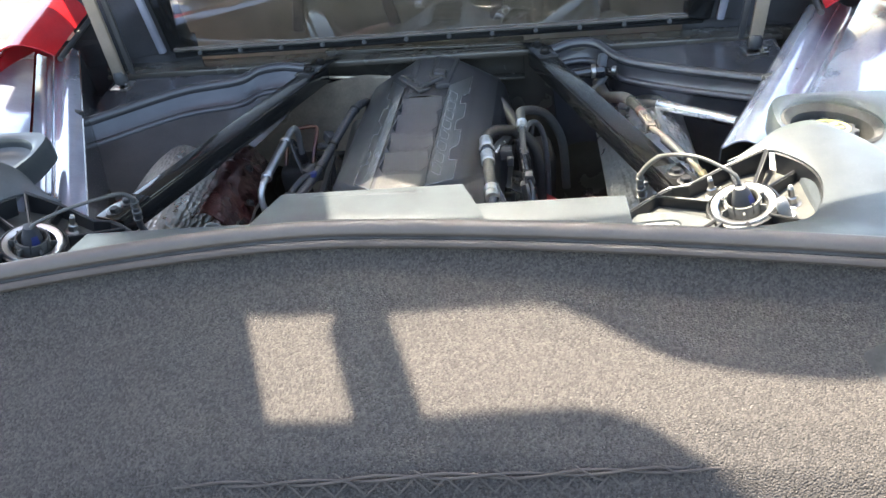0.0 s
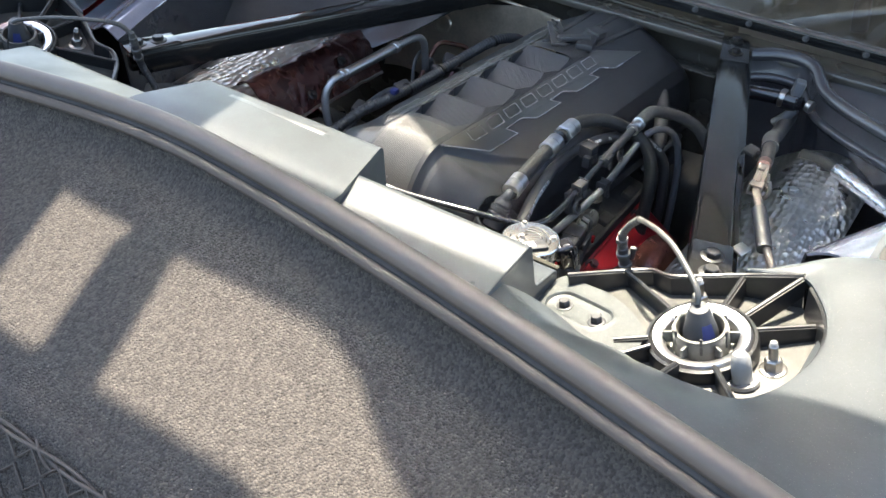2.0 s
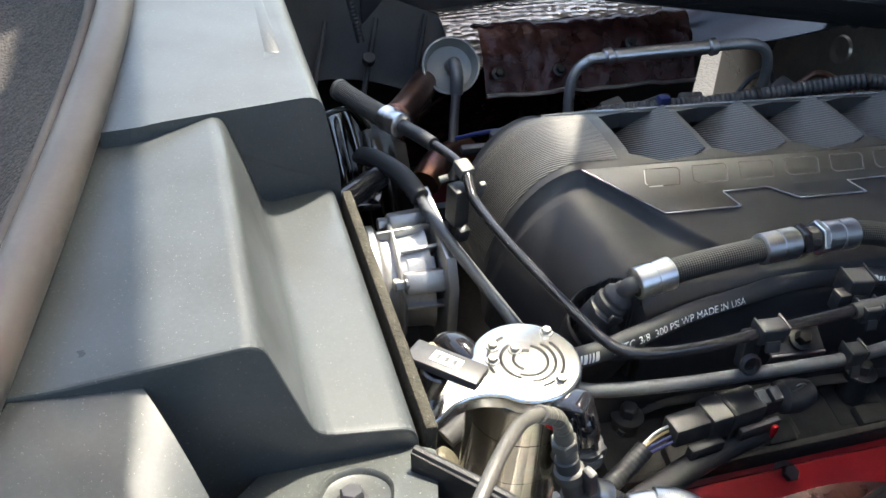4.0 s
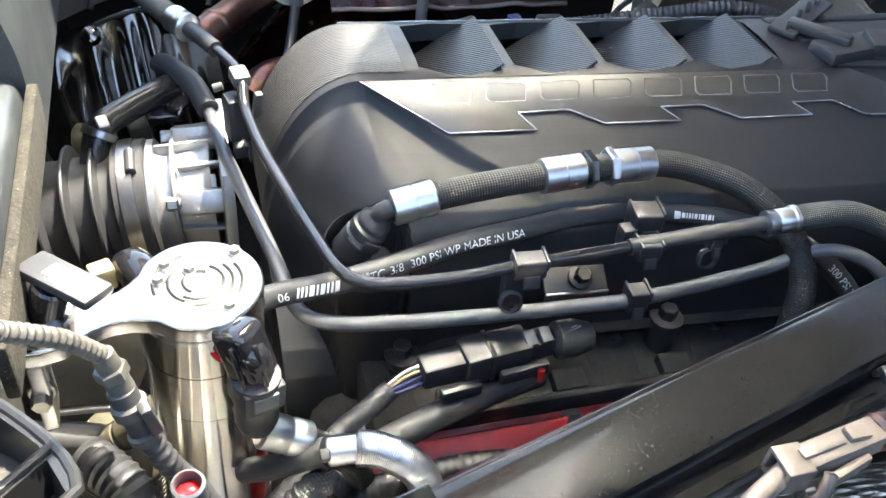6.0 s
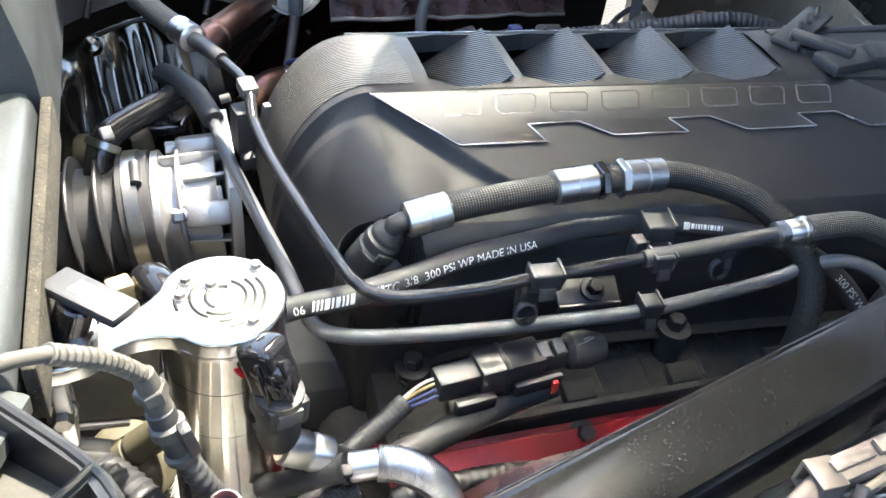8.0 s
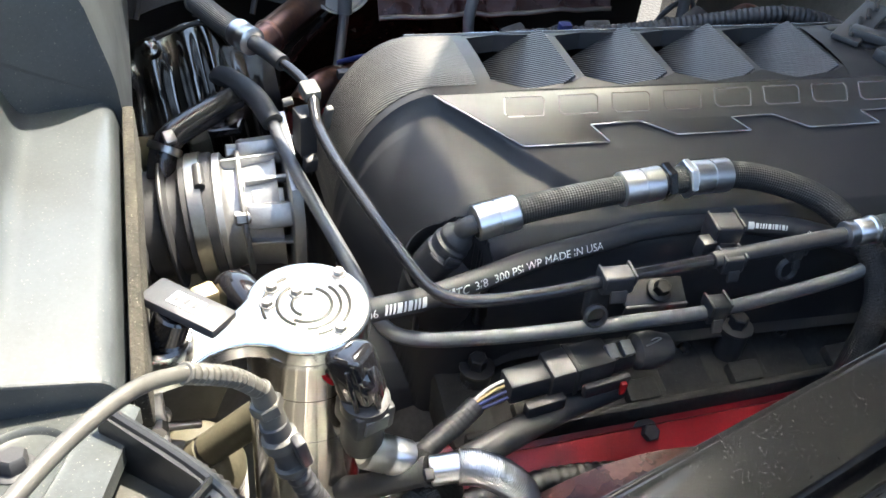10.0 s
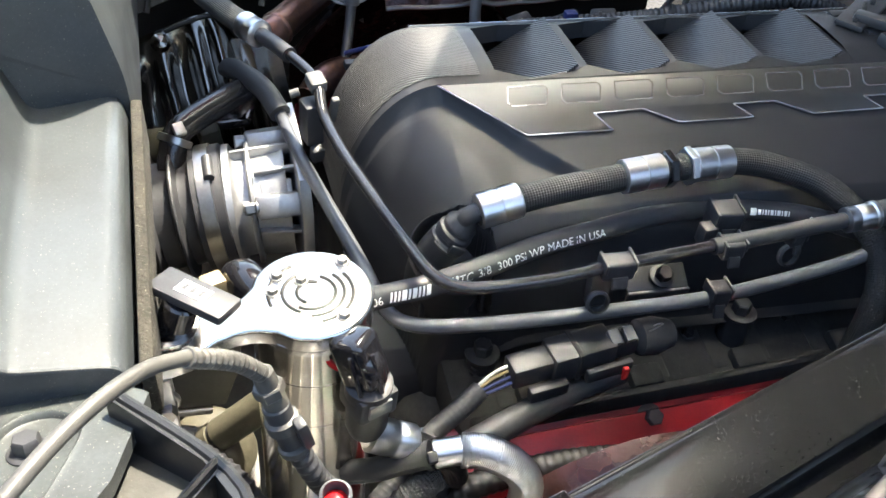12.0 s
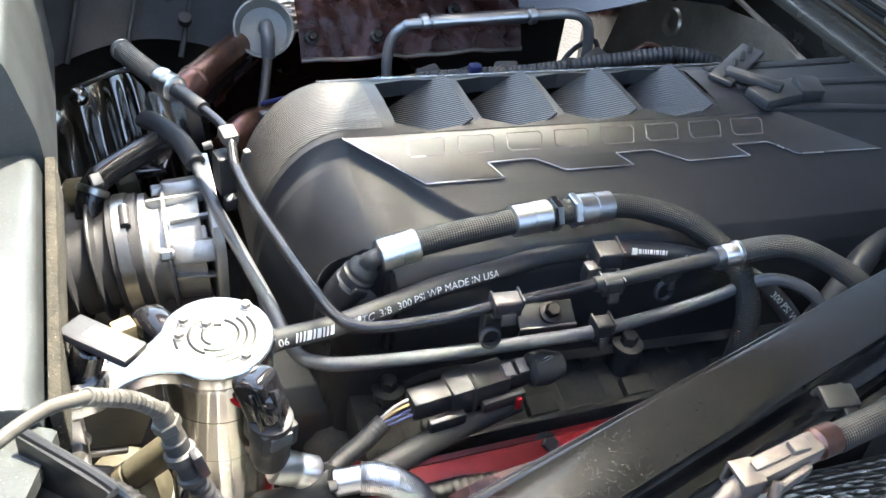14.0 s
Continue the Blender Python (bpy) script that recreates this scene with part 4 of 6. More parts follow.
    part("gutter", thick(sheet(lambda u, v: strip(u, 1) + Vector((s * 0.05 * v, 0.0, -0.014 * math.sin(v * 3.14))), span(0, 1, 16), span(0, 1, 7)), 0.003), FENDER, wing, "shallow gutter")
    part("top_panel", thick(sheet(lambda u, v: strip(u, 1) + Vector((s * (0.05 + 0.24 * v), 0.0, 0.012 + 0.05 * math.sin(v * 2.2) - 0.06 * v * v)), span(0, 1, 16), span(0, 1, 10)), 0.003), FENDER, wing)
    sail = thing("sail_panel", (s * 0.82, 1.0, -0.10), "black painted sail panel beside the rear window", "body panel", "sail panels")
    part("sheet", box((0.26, 0.012, 0.60), pose(s * 0.855, 1.035, 0.18, -6, s * 8, 0), 0.004), INNER, sail)
    part("lower_sheet", box((0.42, 0.012, 0.36), pose(s * 0.835, 1.010, -0.235, 0, 0, 0), 0.004), INNER, sail)
    part("crease", slab((s * 0.765, 1.022, -0.08), (s * 0.86, 1.055, 0.40), 0.020, 0.014, up=(0, 1, 0), bevel=0.005), INNER, sail)
    quarter = thing("rear_quarter", (s * 1.0, 1.0, -0.1), "glossy red rear quarter panel of the car", "body panel", "rear quarters")
    qp = lambda u, v: Vector((s * (0.90 + 0.13 * v - 0.05 * (u - 0.4) ** 2), 0.78 + 0.95 * u - 0.10 * v, -0.005 + 0.10 * math.sin(min(1, v) * 1.7) + 0.09 * u - 0.10 * v * v))
    part("skin", thick(sheet(qp, span(0, 1, 20), span(0, 1, 12)), 0.004), RED, quarter)
    part("side", thick(sheet(lambda u, v: qp(u, 1) + Vector((s * 0.03 * math.sin(v * 3), 0, -0.55 * v)), span(0, 1, 12), span(0, 1, 6)), 0.004), RED, quarter)
    part("edge_strip", tube([qp(u, -0.06) for u in span(0, 1, 12)], 0.007, 10, 0.02), BLACK, quarter, "black edge strip")
    part("rear_side", box((0.05, 1.45, 0.45), pose(s * 1.0, 0.05, -0.33), 0.02, 3), RED, quarter)

frame_now = ENGINE
# ---- cast cradle beside the catch can ----
cradle = thing("subframe_casting", (0.41, 0.10, -0.36), "bare cast aluminium subframe below the strut tower", "subframe")
part("web", thick(sheet(lambda u, v: Vector((0.325 + 0.165 * v, -0.015 + 0.235 * u, -0.335 + 0.12 * v * v)), span(0, 1, 12), span(0, 1, 10)), 0.006), STEEL, cradle)
for k in range(5):
    y = 0.01 + k * 0.048
    part("rib", slab((0.335, y, -0.328), (0.480, y + 0.012, -0.222), 0.005, 0.016, bevel=0.0015), STEEL, cradle)
# ---- bay floor and sides ----
single("bay_floor", box((1.7, 1.15, 0.03), pose(0, 0.45, -0.62), 0.0), GRIME, "dark sooty underside of the engine bay", "floor", kind="structure")
for s in (-1, 1):
    single("bay_side", box((0.03, 1.1, 0.46), pose(s * 0.80, 0.42, -0.40), 0.0), INNER, "black painted side of the bay", "wall", kind="structure")
single("bay_back", box((1.5, 0.02, 0.42), pose(0, -0.03, -0.33), 0.0), PLATING, "dusty grey panel under the rear trim", "wall", kind="structure")

# ---- the open lid overhead, unseen, its outline shaped to cast the shade ----
lid = thing("engine_hood", (0, 1.04, 0.44), "open red engine hood with a glass pane and added shading pieces", "hood")
HINGE = Vector((0, 1.05, 0.42))
ALONG = Vector((0, -math.cos(radians(48)), math.sin(radians(48))))
LID = Matrix((Vector((1, 0, 0)), ALONG, Vector((1, 0, 0)).cross(ALONG))).transposed().to_4x4()
LID.translation = HINGE


def lid_box(x0, x1, l0, l1, h=0.03, off=0.0, bev=0.008):
    return box((x1 - x0, l1 - l0, h), LID @ Matrix.Translation(((x0 + x1) / 2, (l0 + l1) / 2, off)), bev)


def lid_flat(pts, h, off):
    return prism(pts, LID @ Matrix.Translation((0, 0, off - h / 2)), h, 0.002)


# edge stepped to set where sunlight stops on the engine
SHADE_FRONT = [(-1.05, 0.59), (-0.43, 0.59), (-0.35, 0.600), (-0.31, 0.632), (-0.23, 0.690), (-0.19, 0.710), (-0.16, 0.732), (-0.02, 0.742), (0.44, 0.742), (0.80, 0.742)]
part("front_skin", lid_flat([(-1.05, 0.0)] + SHADE_FRONT + [(0.80, 0.0)], 0.03, 0.0), RED, lid)
part("front_liner", lid_flat([(-1.02, 0.02)] + [(x * 0.975, q - 0.012) for x, q in SHADE_FRONT] + [(0.78, 0.02)], 0.02, 0.025), LINING, lid, "brown-grey lining of the lid")
part("side_rail", lid_box(-1.05, -0.43, 0.59, 0.90), RED, lid)
part("side_rail", lid_box(-0.578, -0.43, 0.90, 1.17), RED, lid)
part("side_liner", lid_box(-1.02, -0.44, 0.592, 0.895, 0.02, 0.024), LINING, lid)
part("side_rail", lid_box(0.44, 0.80, 0.742, 1.17), RED, lid)
part("side_liner", lid_box(0.45, 0.78, 0.745, 1.16, 0.02, 0.024), LINING, lid)
part("rear_liner", lid_box(-0.43, 0.44, 1.10, 1.165, 0.02, 0.024), LINING, lid)
# unseen fin, added only to block sun on the left
part("shade_fin", lid_box(-1.05, -0.578, 0.9, 1.62, 0.05, 0.02), RED, lid)
# curve fitted to the edge of the sun patches on the carpet
SHADE_SWEEP = [(-0.80, 0.0), (-0.22, 0.0), (-0.185, 0.006), (-0.148, 0.026), (-0.115, 0.060), (-0.082, 0.088), (-0.029, 0.110), (0.025, 0.127), (0.079, 0.140), (0.18, 0.150), (0.80, 0.150)]

part("rear_bar", lid_flat([(-0.43, 1.09), (0.80, 1.09)] + [(x, 1.172 + d) for x, d in reversed(SHADE_SWEEP) if x > -0.43] + [(-0.43, 1.172)], 0.03, 0.0), RED, lid)
pn = part("pane", lid_flat([(x, q) for x, q in SHADE_FRONT if -0.44 < x < 0.45] + [(0.44, 1.09), (-0.43, 1.09)], 0.005, 0.0), CLEAR, lid, smooth=False)
pn.visible_shadow = False
# added post that casts the dark bar between the sun patches
for x in (-0.432,):
    part("shade_post", lid_box(x - 0.035, x + 0.035, 1.17, 1.33, 0.05, 0.02), RED, lid)
# added unseen blade that shades the carpet below the patches
part("shade_blade", lid_flat([(x, 1.318 + d) for x, d in SHADE_SWEEP if x < 0.03] + [(0.03, 1.62), (-0.80, 1.60)], 0.03, 0.03), RED, lid)

frame_now = ENGINE
# ---- engine ----
block = thing("engine_block", (0, 0.45, -0.5), "soot-dark engine block and intake below the cover", "engine")
part("crankcase", box((0.44, 0.60, 0.26), pose(0.0, 0.52, -0.46), 0.03, 3), GRIME, block)
part("intake", box((0.30, 0.56, 0.12), pose(0.005, 0.53, -0.26), 0.02, 3), BLACK, block)
for s in (1, -1):
    part("coil_rail", box((0.075, 0.42, 0.05), pose(s * 0.209, 0.47, -0.315, 0, s * 12, 0), 0.008), DARK, block)
    for i in range(4):
        y = 0.325 + i * 0.098
        pad = part("coil_pad", box((0.050, 0.062, 0.016), pose(s * 0.213, y, -0.298, 0, s * 12, 0), 0.005, 3), DARK, block)
        part("coil_plug", box((0.020, 0.030, 0.018), pose(s * 0.232, y + 0.004, -0.294, 0, s * 16, 0), 0.004), DARK, pad)
        part("pad_bolt", hexnut((s * 0.200, y - 0.038, -0.288), (s * 0.202, y - 0.038, -0.281), 0.0045, 0.0060), BLACK, block)
    part("ledge", slab((s * 0.246, 0.27, -0.300), (s * 0.246, 0.66, -0.300), 0.008, 0.020, bevel=0.003), DARK, block)
    for i in range(9):
        part("side_rib", box((0.008, 0.004, 0.060), pose(s * 0.166, 0.34 + i * 0.036, -0.255, 0, s * 6, 0), 0.0012), BLACK, block)
    part("manifold_lip", slab((s * 0.172, 0.25, -0.218), (s * 0.172, 0.66, -0.226), 0.012, 0.010, bevel=0.003), BLACK, block)
for i in range(7):
    part("intake_rib", box((0.006, 0.004, 0.05), pose(0.172, 0.246 + 0.0125 * i, -0.235), 0.001), BLACK, block)

cover = thing("engine_cover", (0.005, 0.5, -0.25), "satin black engine cover with ribbed louvres and two dark name plates", "engine cover")
HALF = [(0.0, -0.0975), (0.0275, -0.0985), (0.040, -0.1015), (0.046, -0.104), (0.094, -0.1300), (0.102, -0.1350),
        (0.125, -0.148), (0.142, -0.159), (0.156, -0.178), (0.164, -0.205), (0.168, -0.235), (0.170, -0.27)]


def cover_x(dx, y):
    return 0.0112 + 0.083 * (y - 0.3) + dx


def cover_drop(a, y):
    yr = 0.203 + 0.42 * max(0.0, a - 0.062)
    s = min(1.0, max(0.0, (y - yr) / 0.085))
    d = 0.135 * (1 - math.sqrt(max(0.0, 1 - (1 - s) ** 2)))
    ridge = between([(0.19, 0.0468), (0.285, 0.0468), (0.344, 0.0945), (0.43, 0.150)], y)
    away = a - ridge
    if away <= 0 or y > 0.43:
        return d
    fade = min(1.0, away / 0.080)
    fade = 1 - fade * fade * (3 - 2 * fade)
    end = min(1.0, max(0.0, (0.43 - y) / 0.10))
    return d + 0.0115 * min(1.0, away / 0.0075) ** 0.7 * fade * end


def cover_z(dx, y):
    a = abs(dx)
    w = min(1.0, max(0.0, (0.370 - y) / 0.12))
    wide = 1.0 + 0.07 * w * w * (3 - 2 * w)
    z = between(HALF, a / wide)
    z -= -0.016 * (y - 0.3) + cover_drop(a, y)
    x = cover_x(dx, y)
    if math.hypot(x - 0.171, y - 0.268) < 0.0330:
        z = min(z, -0.245)
    e = max(0.0, y - 0.845)
    return z - 8.0 * e * e


dxs = sorted(set(span(-0.182, -0.046, 90) + span(-0.046, 0.046, 24) + span(0.046, 0.182, 120) + [q * s for s in (-1, 1) for q in (0.0465, 0.0475, 0.0485, 0.0495, 0.0505)]))
ys = span(0.203, 0.331, 100) + span(0.331, 0.649, 130)[1:] + span(0.649, 0.885, 70)[1:]
shell = sheet(lambda u, v: Vector((cover_x(u, v), v, cover_z(u, v))), dxs, ys)
open_faces = []
for q in shell[1]:
    mid = sum((shell[0][k] for k in q), Vector()) / 4
    if not (0.331 < mid.y < 0.649 and abs(mid.x - cover_x(0, mid.y)) < 0.046):
        open_faces.append(q)
part("shell", (shell[0], open_faces, None), COVER, cover)
part("well_rim", lathe([(0.0305, -0.06), (0.0325, 0.0), (0.0335, 0.002), (0.0350, -0.001)], pose(0.171, 0.268, -0.178, 0, 22, 0), 36, False), BLACK, cover)

# ribbed rear nose
part("nose_ribs", sheet(lambda u, v: Vector((cover_x(u, v), v, cover_z(u, v) + 0.0009)), span(-0.040, 0.040, 30), span(0.2035, 0.318, 50)), NOSE, cover, "ribbed rear end of the cover")


# louvres: a tilted ribbed leaf, a smooth bar and two facets for each
def on_cover(dx, y, h):
    return Vector((cover_x(dx, y), y, h + 0.016 * (y - 0.3)))


def rail_z(a):
    return between(HALF, a)


def sunk(pts, faces, depth):
    """Flat facets with straight walls going down."""
    n = len(pts)
    vs = list(pts) + [p - Vector((0, 0, depth)) for p in pts]
    count = {}
    for f in faces:
        for p, q in zip(f, f[1:] + f[:1]):
            count[frozenset((p, q))] = count.get(frozenset((p, q)), 0) + 1
    fs = [list(f) for f in faces] + [[k + n for k in reversed(f)] for f in faces]
    for f in faces:
        for p, q in zip(f, f[1:] + f[:1]):
            if count[frozenset((p, q))] == 1:
                fs.append([q, p, p + n, q + n])
    return vs, fs, None


for i in range(4):
    y0 = 0.331 + 0.0795 * i
    lv = part("louvre", thick(sheet(lambda u, v: on_cover((0.040 + 0.006 * v) * u, y0 + 0.069 - 0.056 * v, -0.0965 - 0.040 * v - 0.004 * v * v), span(-1, 1, 9), span(0, 1, 7)), 0.002), RIBS, cover, "finely ribbed leaf")
    quad = [on_cover(-0.039, y0 + 0.0675, rail_z(0.039)), on_cover(0.039, y0 + 0.0675, rail_z(0.039)), on_cover(0.034, y0 + 0.0795, rail_z(0.034)), on_cover(-0.034, y0 + 0.0795, rail_z(0.034))]
    part("bar", sunk(quad, [[0, 1, 2, 3]], 0.012), COVER, lv, smooth=False)
    for s in (-1, 1):
        rail = [(0.034, 0.0), (0.0445, 0.029), (0.039, 0.0675), (0.034, 0.0795), (0.0454, 0.0795), (0.0454, 0.0)]
        pts = [on_cover(s * q, y0 + y, rail_z(q)) for q, y in rail]
        faces = [[0, 1, 4 + 1], [1, 4, 5], [1, 2, 4], [2, 3, 4]]
        part("rail", sunk(pts, faces if s > 0 else [f[::-1] for f in faces], 0.016), COVER, lv, smooth=False)
for dx, y0, y1 in ((-0.030, 0.672, 0.850), (0.006, 0.684, 0.862), (0.040, 0.700, 0.866)):
    part("front_ridge", slab((cover_x(dx, y0), y0, cover_z(dx, y0) - 0.001), (cover_x(dx * 1.25, y1), y1, cover_z(dx * 1.25, y1) + 0.001), 0.012, 0.007, bevel=0.003), COVER, cover, "raised spine at the front end")
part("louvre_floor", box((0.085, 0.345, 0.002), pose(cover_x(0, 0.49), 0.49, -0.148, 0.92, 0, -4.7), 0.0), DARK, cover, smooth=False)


# dark plates with stepped edges and raised outline marks
def plate(s):
    def P(y, a, lift=0.0):
        dz = -0.1040 - (a - 0.046) * 0.542
        return on_cover(s * a, y, dz + lift)
    o = P(0.0, 0.0)
    ey = (P(1.0, 0.0) - o).normalized()
    ea = (P(0.0, 1.0) - o).normalized()
    n = ea.cross(ey) * s
    n = n if n.z > 0 else -n
    m = Matrix((ey, ea, n)).transposed().to_4x4()
    m.translation = o + n * 0.0003
    ky, ka = (P(1.0, 0.0) - o).length, (P(0.0, 1.0) - o).length
    pts = [(0.281, 0.0475), (0.343, 0.0900), (0.414, 0.0900), (0.402, 0.0760), (0.445, 0.0750), (0.472, 0.0870), (0.538, 0.0870), (0.524, 0.0755), (0.562, 0.0750),
           (0.592, 0.0870), (0.658, 0.0865), (0.644, 0.0755), (0.682, 0.0750), (0.709, 0.0880), (0.804, 0.0890), (0.709, 0.0475)]
    to = lambda y, a: (y * ky, a * ka)
    pl = part("name_plate", prism([to(*q) for q in pts], m, 0.0020, 0.0008), PLATE, cover, "dark satin plate with a stepped edge")
    line = [m @ Vector((*to(*q), 0.0018)) for q in pts]
    for a, b in zip(line[1:14], line[2:15]):
        part("bright_edge", slab(a, b, 0.0012, 0.0010, up=n, bevel=0.0003), LINE, pl)
    part("bright_edge", slab(line[0], line[1], 0.0012, 0.0010, up=n, bevel=0.0003), LINE, pl)
    marks = []
    for i in range(8):
        y0, a0 = 0.334 + i * 0.0450, 0.0520
        w, h = 0.033, 0.0150
        loop = [(y0 + 0.003, a0 + h), (y0, a0 + h * 0.8), (y0 + 0.003, a0), (y0 + w, a0), (y0 + w + 0.002, a0 + h * 0.2), (y0 + w - 0.002, a0 + h)]
        for p, q in zip(loop, loop[1:] + loop[:1]):
            marks.append(slab(m @ Vector((*to(*p), 0.0021)), m @ Vector((*to(*q), 0.0021)), 0.0008, 0.0006, up=n, bevel=0.0))
    tagged(part("raised_outline", join(*marks), LINE, pl, "thin bright outline marks"), kind="stuff")


plate(1)
plate(-1)

frame_now = Matrix.Translation((0.021, -0.020, 0.014))
latch = thing("cover_latch", (0.02, 0.76, -0.115), "black perforated plastic latch on the cover's front end", "latch")
part("base", slab((0.060, 0.705, -0.102), (0.040, 0.790, -0.106), 0.030, 0.012, bevel=0.003), BLACK, latch)
part("arm", slab((0.022, 0.688, -0.102), (-0.028, 0.762, -0.098), 0.026, 0.006, bevel=0.002), BLACK, latch)
for i in range(4):
    q = Vector((0.014, 0.700, -0.0985)).lerp(Vector((-0.026, 0.758, -0.0950)), i / 3.2)
    part("rung", box((0.004, 0.020, 0.006), Matrix.Translation(q) @ pose(0, 0, 0, 0, 8, 52), 0.001), DARK, latch)
part("link", slab((0.012, 0.700, -0.097), (0.058, 0.735, -0.094), 0.014, 0.010, bevel=0.003), BLACK, latch)
part("block", box((0.026, 0.026, 0.014), pose(0.052, 0.772, -0.100, 0, 8, -10), 0.003), BLACK, latch)

frame_now = ENGINE
# ---- hoses and pipes ----
UPPER = [(0.1758, 0.281, -0.1366), (0.1730, 0.322, -0.1305), (0.1710, 0.366, -0.1268), (0.1692, 0.420, -0.1238), (0.1678, 0.465, -0.1232), (0.1672, 0.500, -0.1258), (0.174, 0.530, -0.131),
         (0.190, 0.562, -0.139), (0.215, 0.584, -0.152), (0.238, 0.592, -0.165), (0.256, 0.592, -0.181), (0.270, 0.586, -0.206), (0.277, 0.580, -0.255), (0.278, 0.575, -0.34)]
up_rows = frames(glide(UPPER, 0.004))


def at_y(rows, y):
    return min(rows, key=lambda r: abs(r[1].y - y) if r[0] < 0.30 else 9)


hose = thing("breather_hose", (0.17, 0.40, -0.16), "black braided breather hose with bright crimped collars", "hose")
part("braid", tube(UPPER, 0.0105, 20), BRAID, hose)


def collar(rows, y0, y1, r, name, mat, parent, lab=""):
    a, b = at_y(rows, y0)[1], at_y(rows, y1)[1]
    L = (b - a).length
    return part(name, lathe([(r - 0.0016, 0), (r, 0.0012), (r, L * 0.48), (r - 0.0008, L * 0.482), (r - 0.0008, L * 0.518), (r, L * 0.52), (r, L - 0.0012), (r - 0.0016, L)], axis(a, b), 36), mat, parent, lab)


collar(up_rows, 0.281, 0.3125, 0.0132, "collar", ALU, hose, "bright aluminium collar")
collar(up_rows, 0.394, 0.427, 0.0132, "collar", ALU, hose, "bright aluminium collar")
collar(up_rows, 0.454, 0.486, 0.0132, "collar", ALU, hose, "bright aluminium collar")
ja, jb = at_y(up_rows, 0.427)[1], at_y(up_rows, 0.454)[1]
jd = (jb - ja).normalized()
jn = part("joiner", cyl(ja, jb, 0.0098), GLOSS, hose, "black anodised joiner")
part("hex", lathe([(0.0135, 0), (0.0148, 0.001), (0.0148, 0.006), (0.0135, 0.007)], axis(ja + jd * 0.002, jb), 6), GLOSS, jn)
part("hex", lathe([(0.0140, 0), (0.0152, 0.001), (0.0152, 0.005), (0.0140, 0.006)], axis(ja + jd * 0.020, jb), 6), ALU, jn, "grey hexagon")
elb = part("elbow", tube([(0.1757, 0.288, -0.1358), (0.1758, 0.281, -0.1366), (0.1757, 0.2765, -0.1385), (0.1740, 0.2725, -0.145), (0.1718, 0.269, -0.155)], 0.0072, 18), BLACK, hose, "black moulded elbow")
cq = pose(0.1712, 0.2680, -0.156, -30, 8, 0) @ Matrix.Scale(0.80, 4)
part("quick_coupling", lathe([(0.012, -0.040), (0.0185, -0.036), (0.0185, -0.012), (0.0165, -0.010), (0.0165, -0.007), (0.0178, -0.006), (0.0178, 0.000), (0.0150, 0.002), (0.0150, 0.005), (0.0160, 0.006), (0.0155, 0.010), (0.0112, 0.015), (0.0105, 0.021), (0.0085, 0.022)], cq, 32, False), BLACK, elb)
part("coupling_tab", box((0.004, 0.016, 0.010), cq @ pose(0.0185, 0, -0.008, 0, 0, 0), 0.0015), BLACK, elb)
part("coupling_catch", tube([cq @ Vector((0.0186 * math.cos(q), 0.0186 * math.sin(q), -0.014)) for q in span(-1.2, 1.4, 9)], 0.0014, 8, 0.003), BLACK, elb)

RUB = [(0.240, 0.110, -0.20), (0.222, 0.150, -0.183), (0.213, 0.190, -0.173), (0.210, 0.237, -0.170), (0.200, 0.284, -0.168), (0.188, 0.331, -0.167), (0.178, 0.387, -0.168), (0.171, 0.430, -0.168),
       (0.172, 0.480, -0.168), (0.182, 0.524, -0.168), (0.197, 0.562, -0.168), (0.222, 0.612, -0.178), (0.246, 0.648, -0.205), (0.266, 0.668, -0.240), (0.274, 0.672, -0.30), (0.276, 0.67, -0.37)]
fuel = thing("fuel_hose", (0.18, 0.35, -0.18), "black rubber hose with white printed lettering", "hose")
part("rubber", tube(RUB, 0.0085, 20), RUBBER, fuel)
rub_rows = frames(glide(RUB, 0.004))


def s_of(y):
    return min(rub_rows, key=lambda r: abs(r[1].y - y) if r[1].y < 0.60 else 9)[0]


def print_on(text, y, size, slant=0.0, turn=38, dy=-0.004):
    g = lettering(text, size, slant) if isinstance(text, str) else bars(*text)
    g = ([Vector((v.x, v.y + dy, 0)) for v in g[0]], g[1], None)
    tagged(part("printing", wrap(g, RUB, 0.0085, s_of(y), turn), WHITE, fuel, "white printed marking", smooth=False), kind="stuff")


print_on("06", 0.1925, 0.0085)
print_on(([0.0016, 0.0015, 0.0015, 0.0034, 0.0015, 0.0030, 0.0015, 0.0015, 0.0030], 0.0072, 0.0013, 0.25), 0.2070, 0)
print_on(([0.0014, 0.0014, 0.0024], 0.0068, 0.0011, 0.25), 0.2480, 0)
print_on("TC", 0.2555, 0.0088, 0.25)
print_on("3/8", 0.2725, 0.0086)
print_on("300 PSI WP", 0.2880, 0.0086)
print_on("MADE IN USA", 0.3310, 0.0086)
print_on(([0.0048], 0.0058, 0.0010), 0.511, 0, dy=-0.003)
print_on(([0.0012, 0.0026, 0.0011, 0.0016, 0.0011, 0.0026, 0.0011, 0.0026, 0.0011, 0.0024, 0.0010], 0.0040, 0.0010), 0.517, 0, dy=-0.002)
print_on("06", 0.556, 0.0068)
far_s = min(rub_rows, key=lambda r: (r[1] - Vector((0.233, 0.630, -0.190))).length)[0]
far = lettering("300 PSI WP", 0.0086)
tagged(part("printing", wrap(([Vector((v.x, v.y - 0.004, 0)) for v in far[0]], far[1], None), RUB, 0.0085, far_s, 38), WHITE, fuel, "white printed marking", smooth=False), kind="stuff")

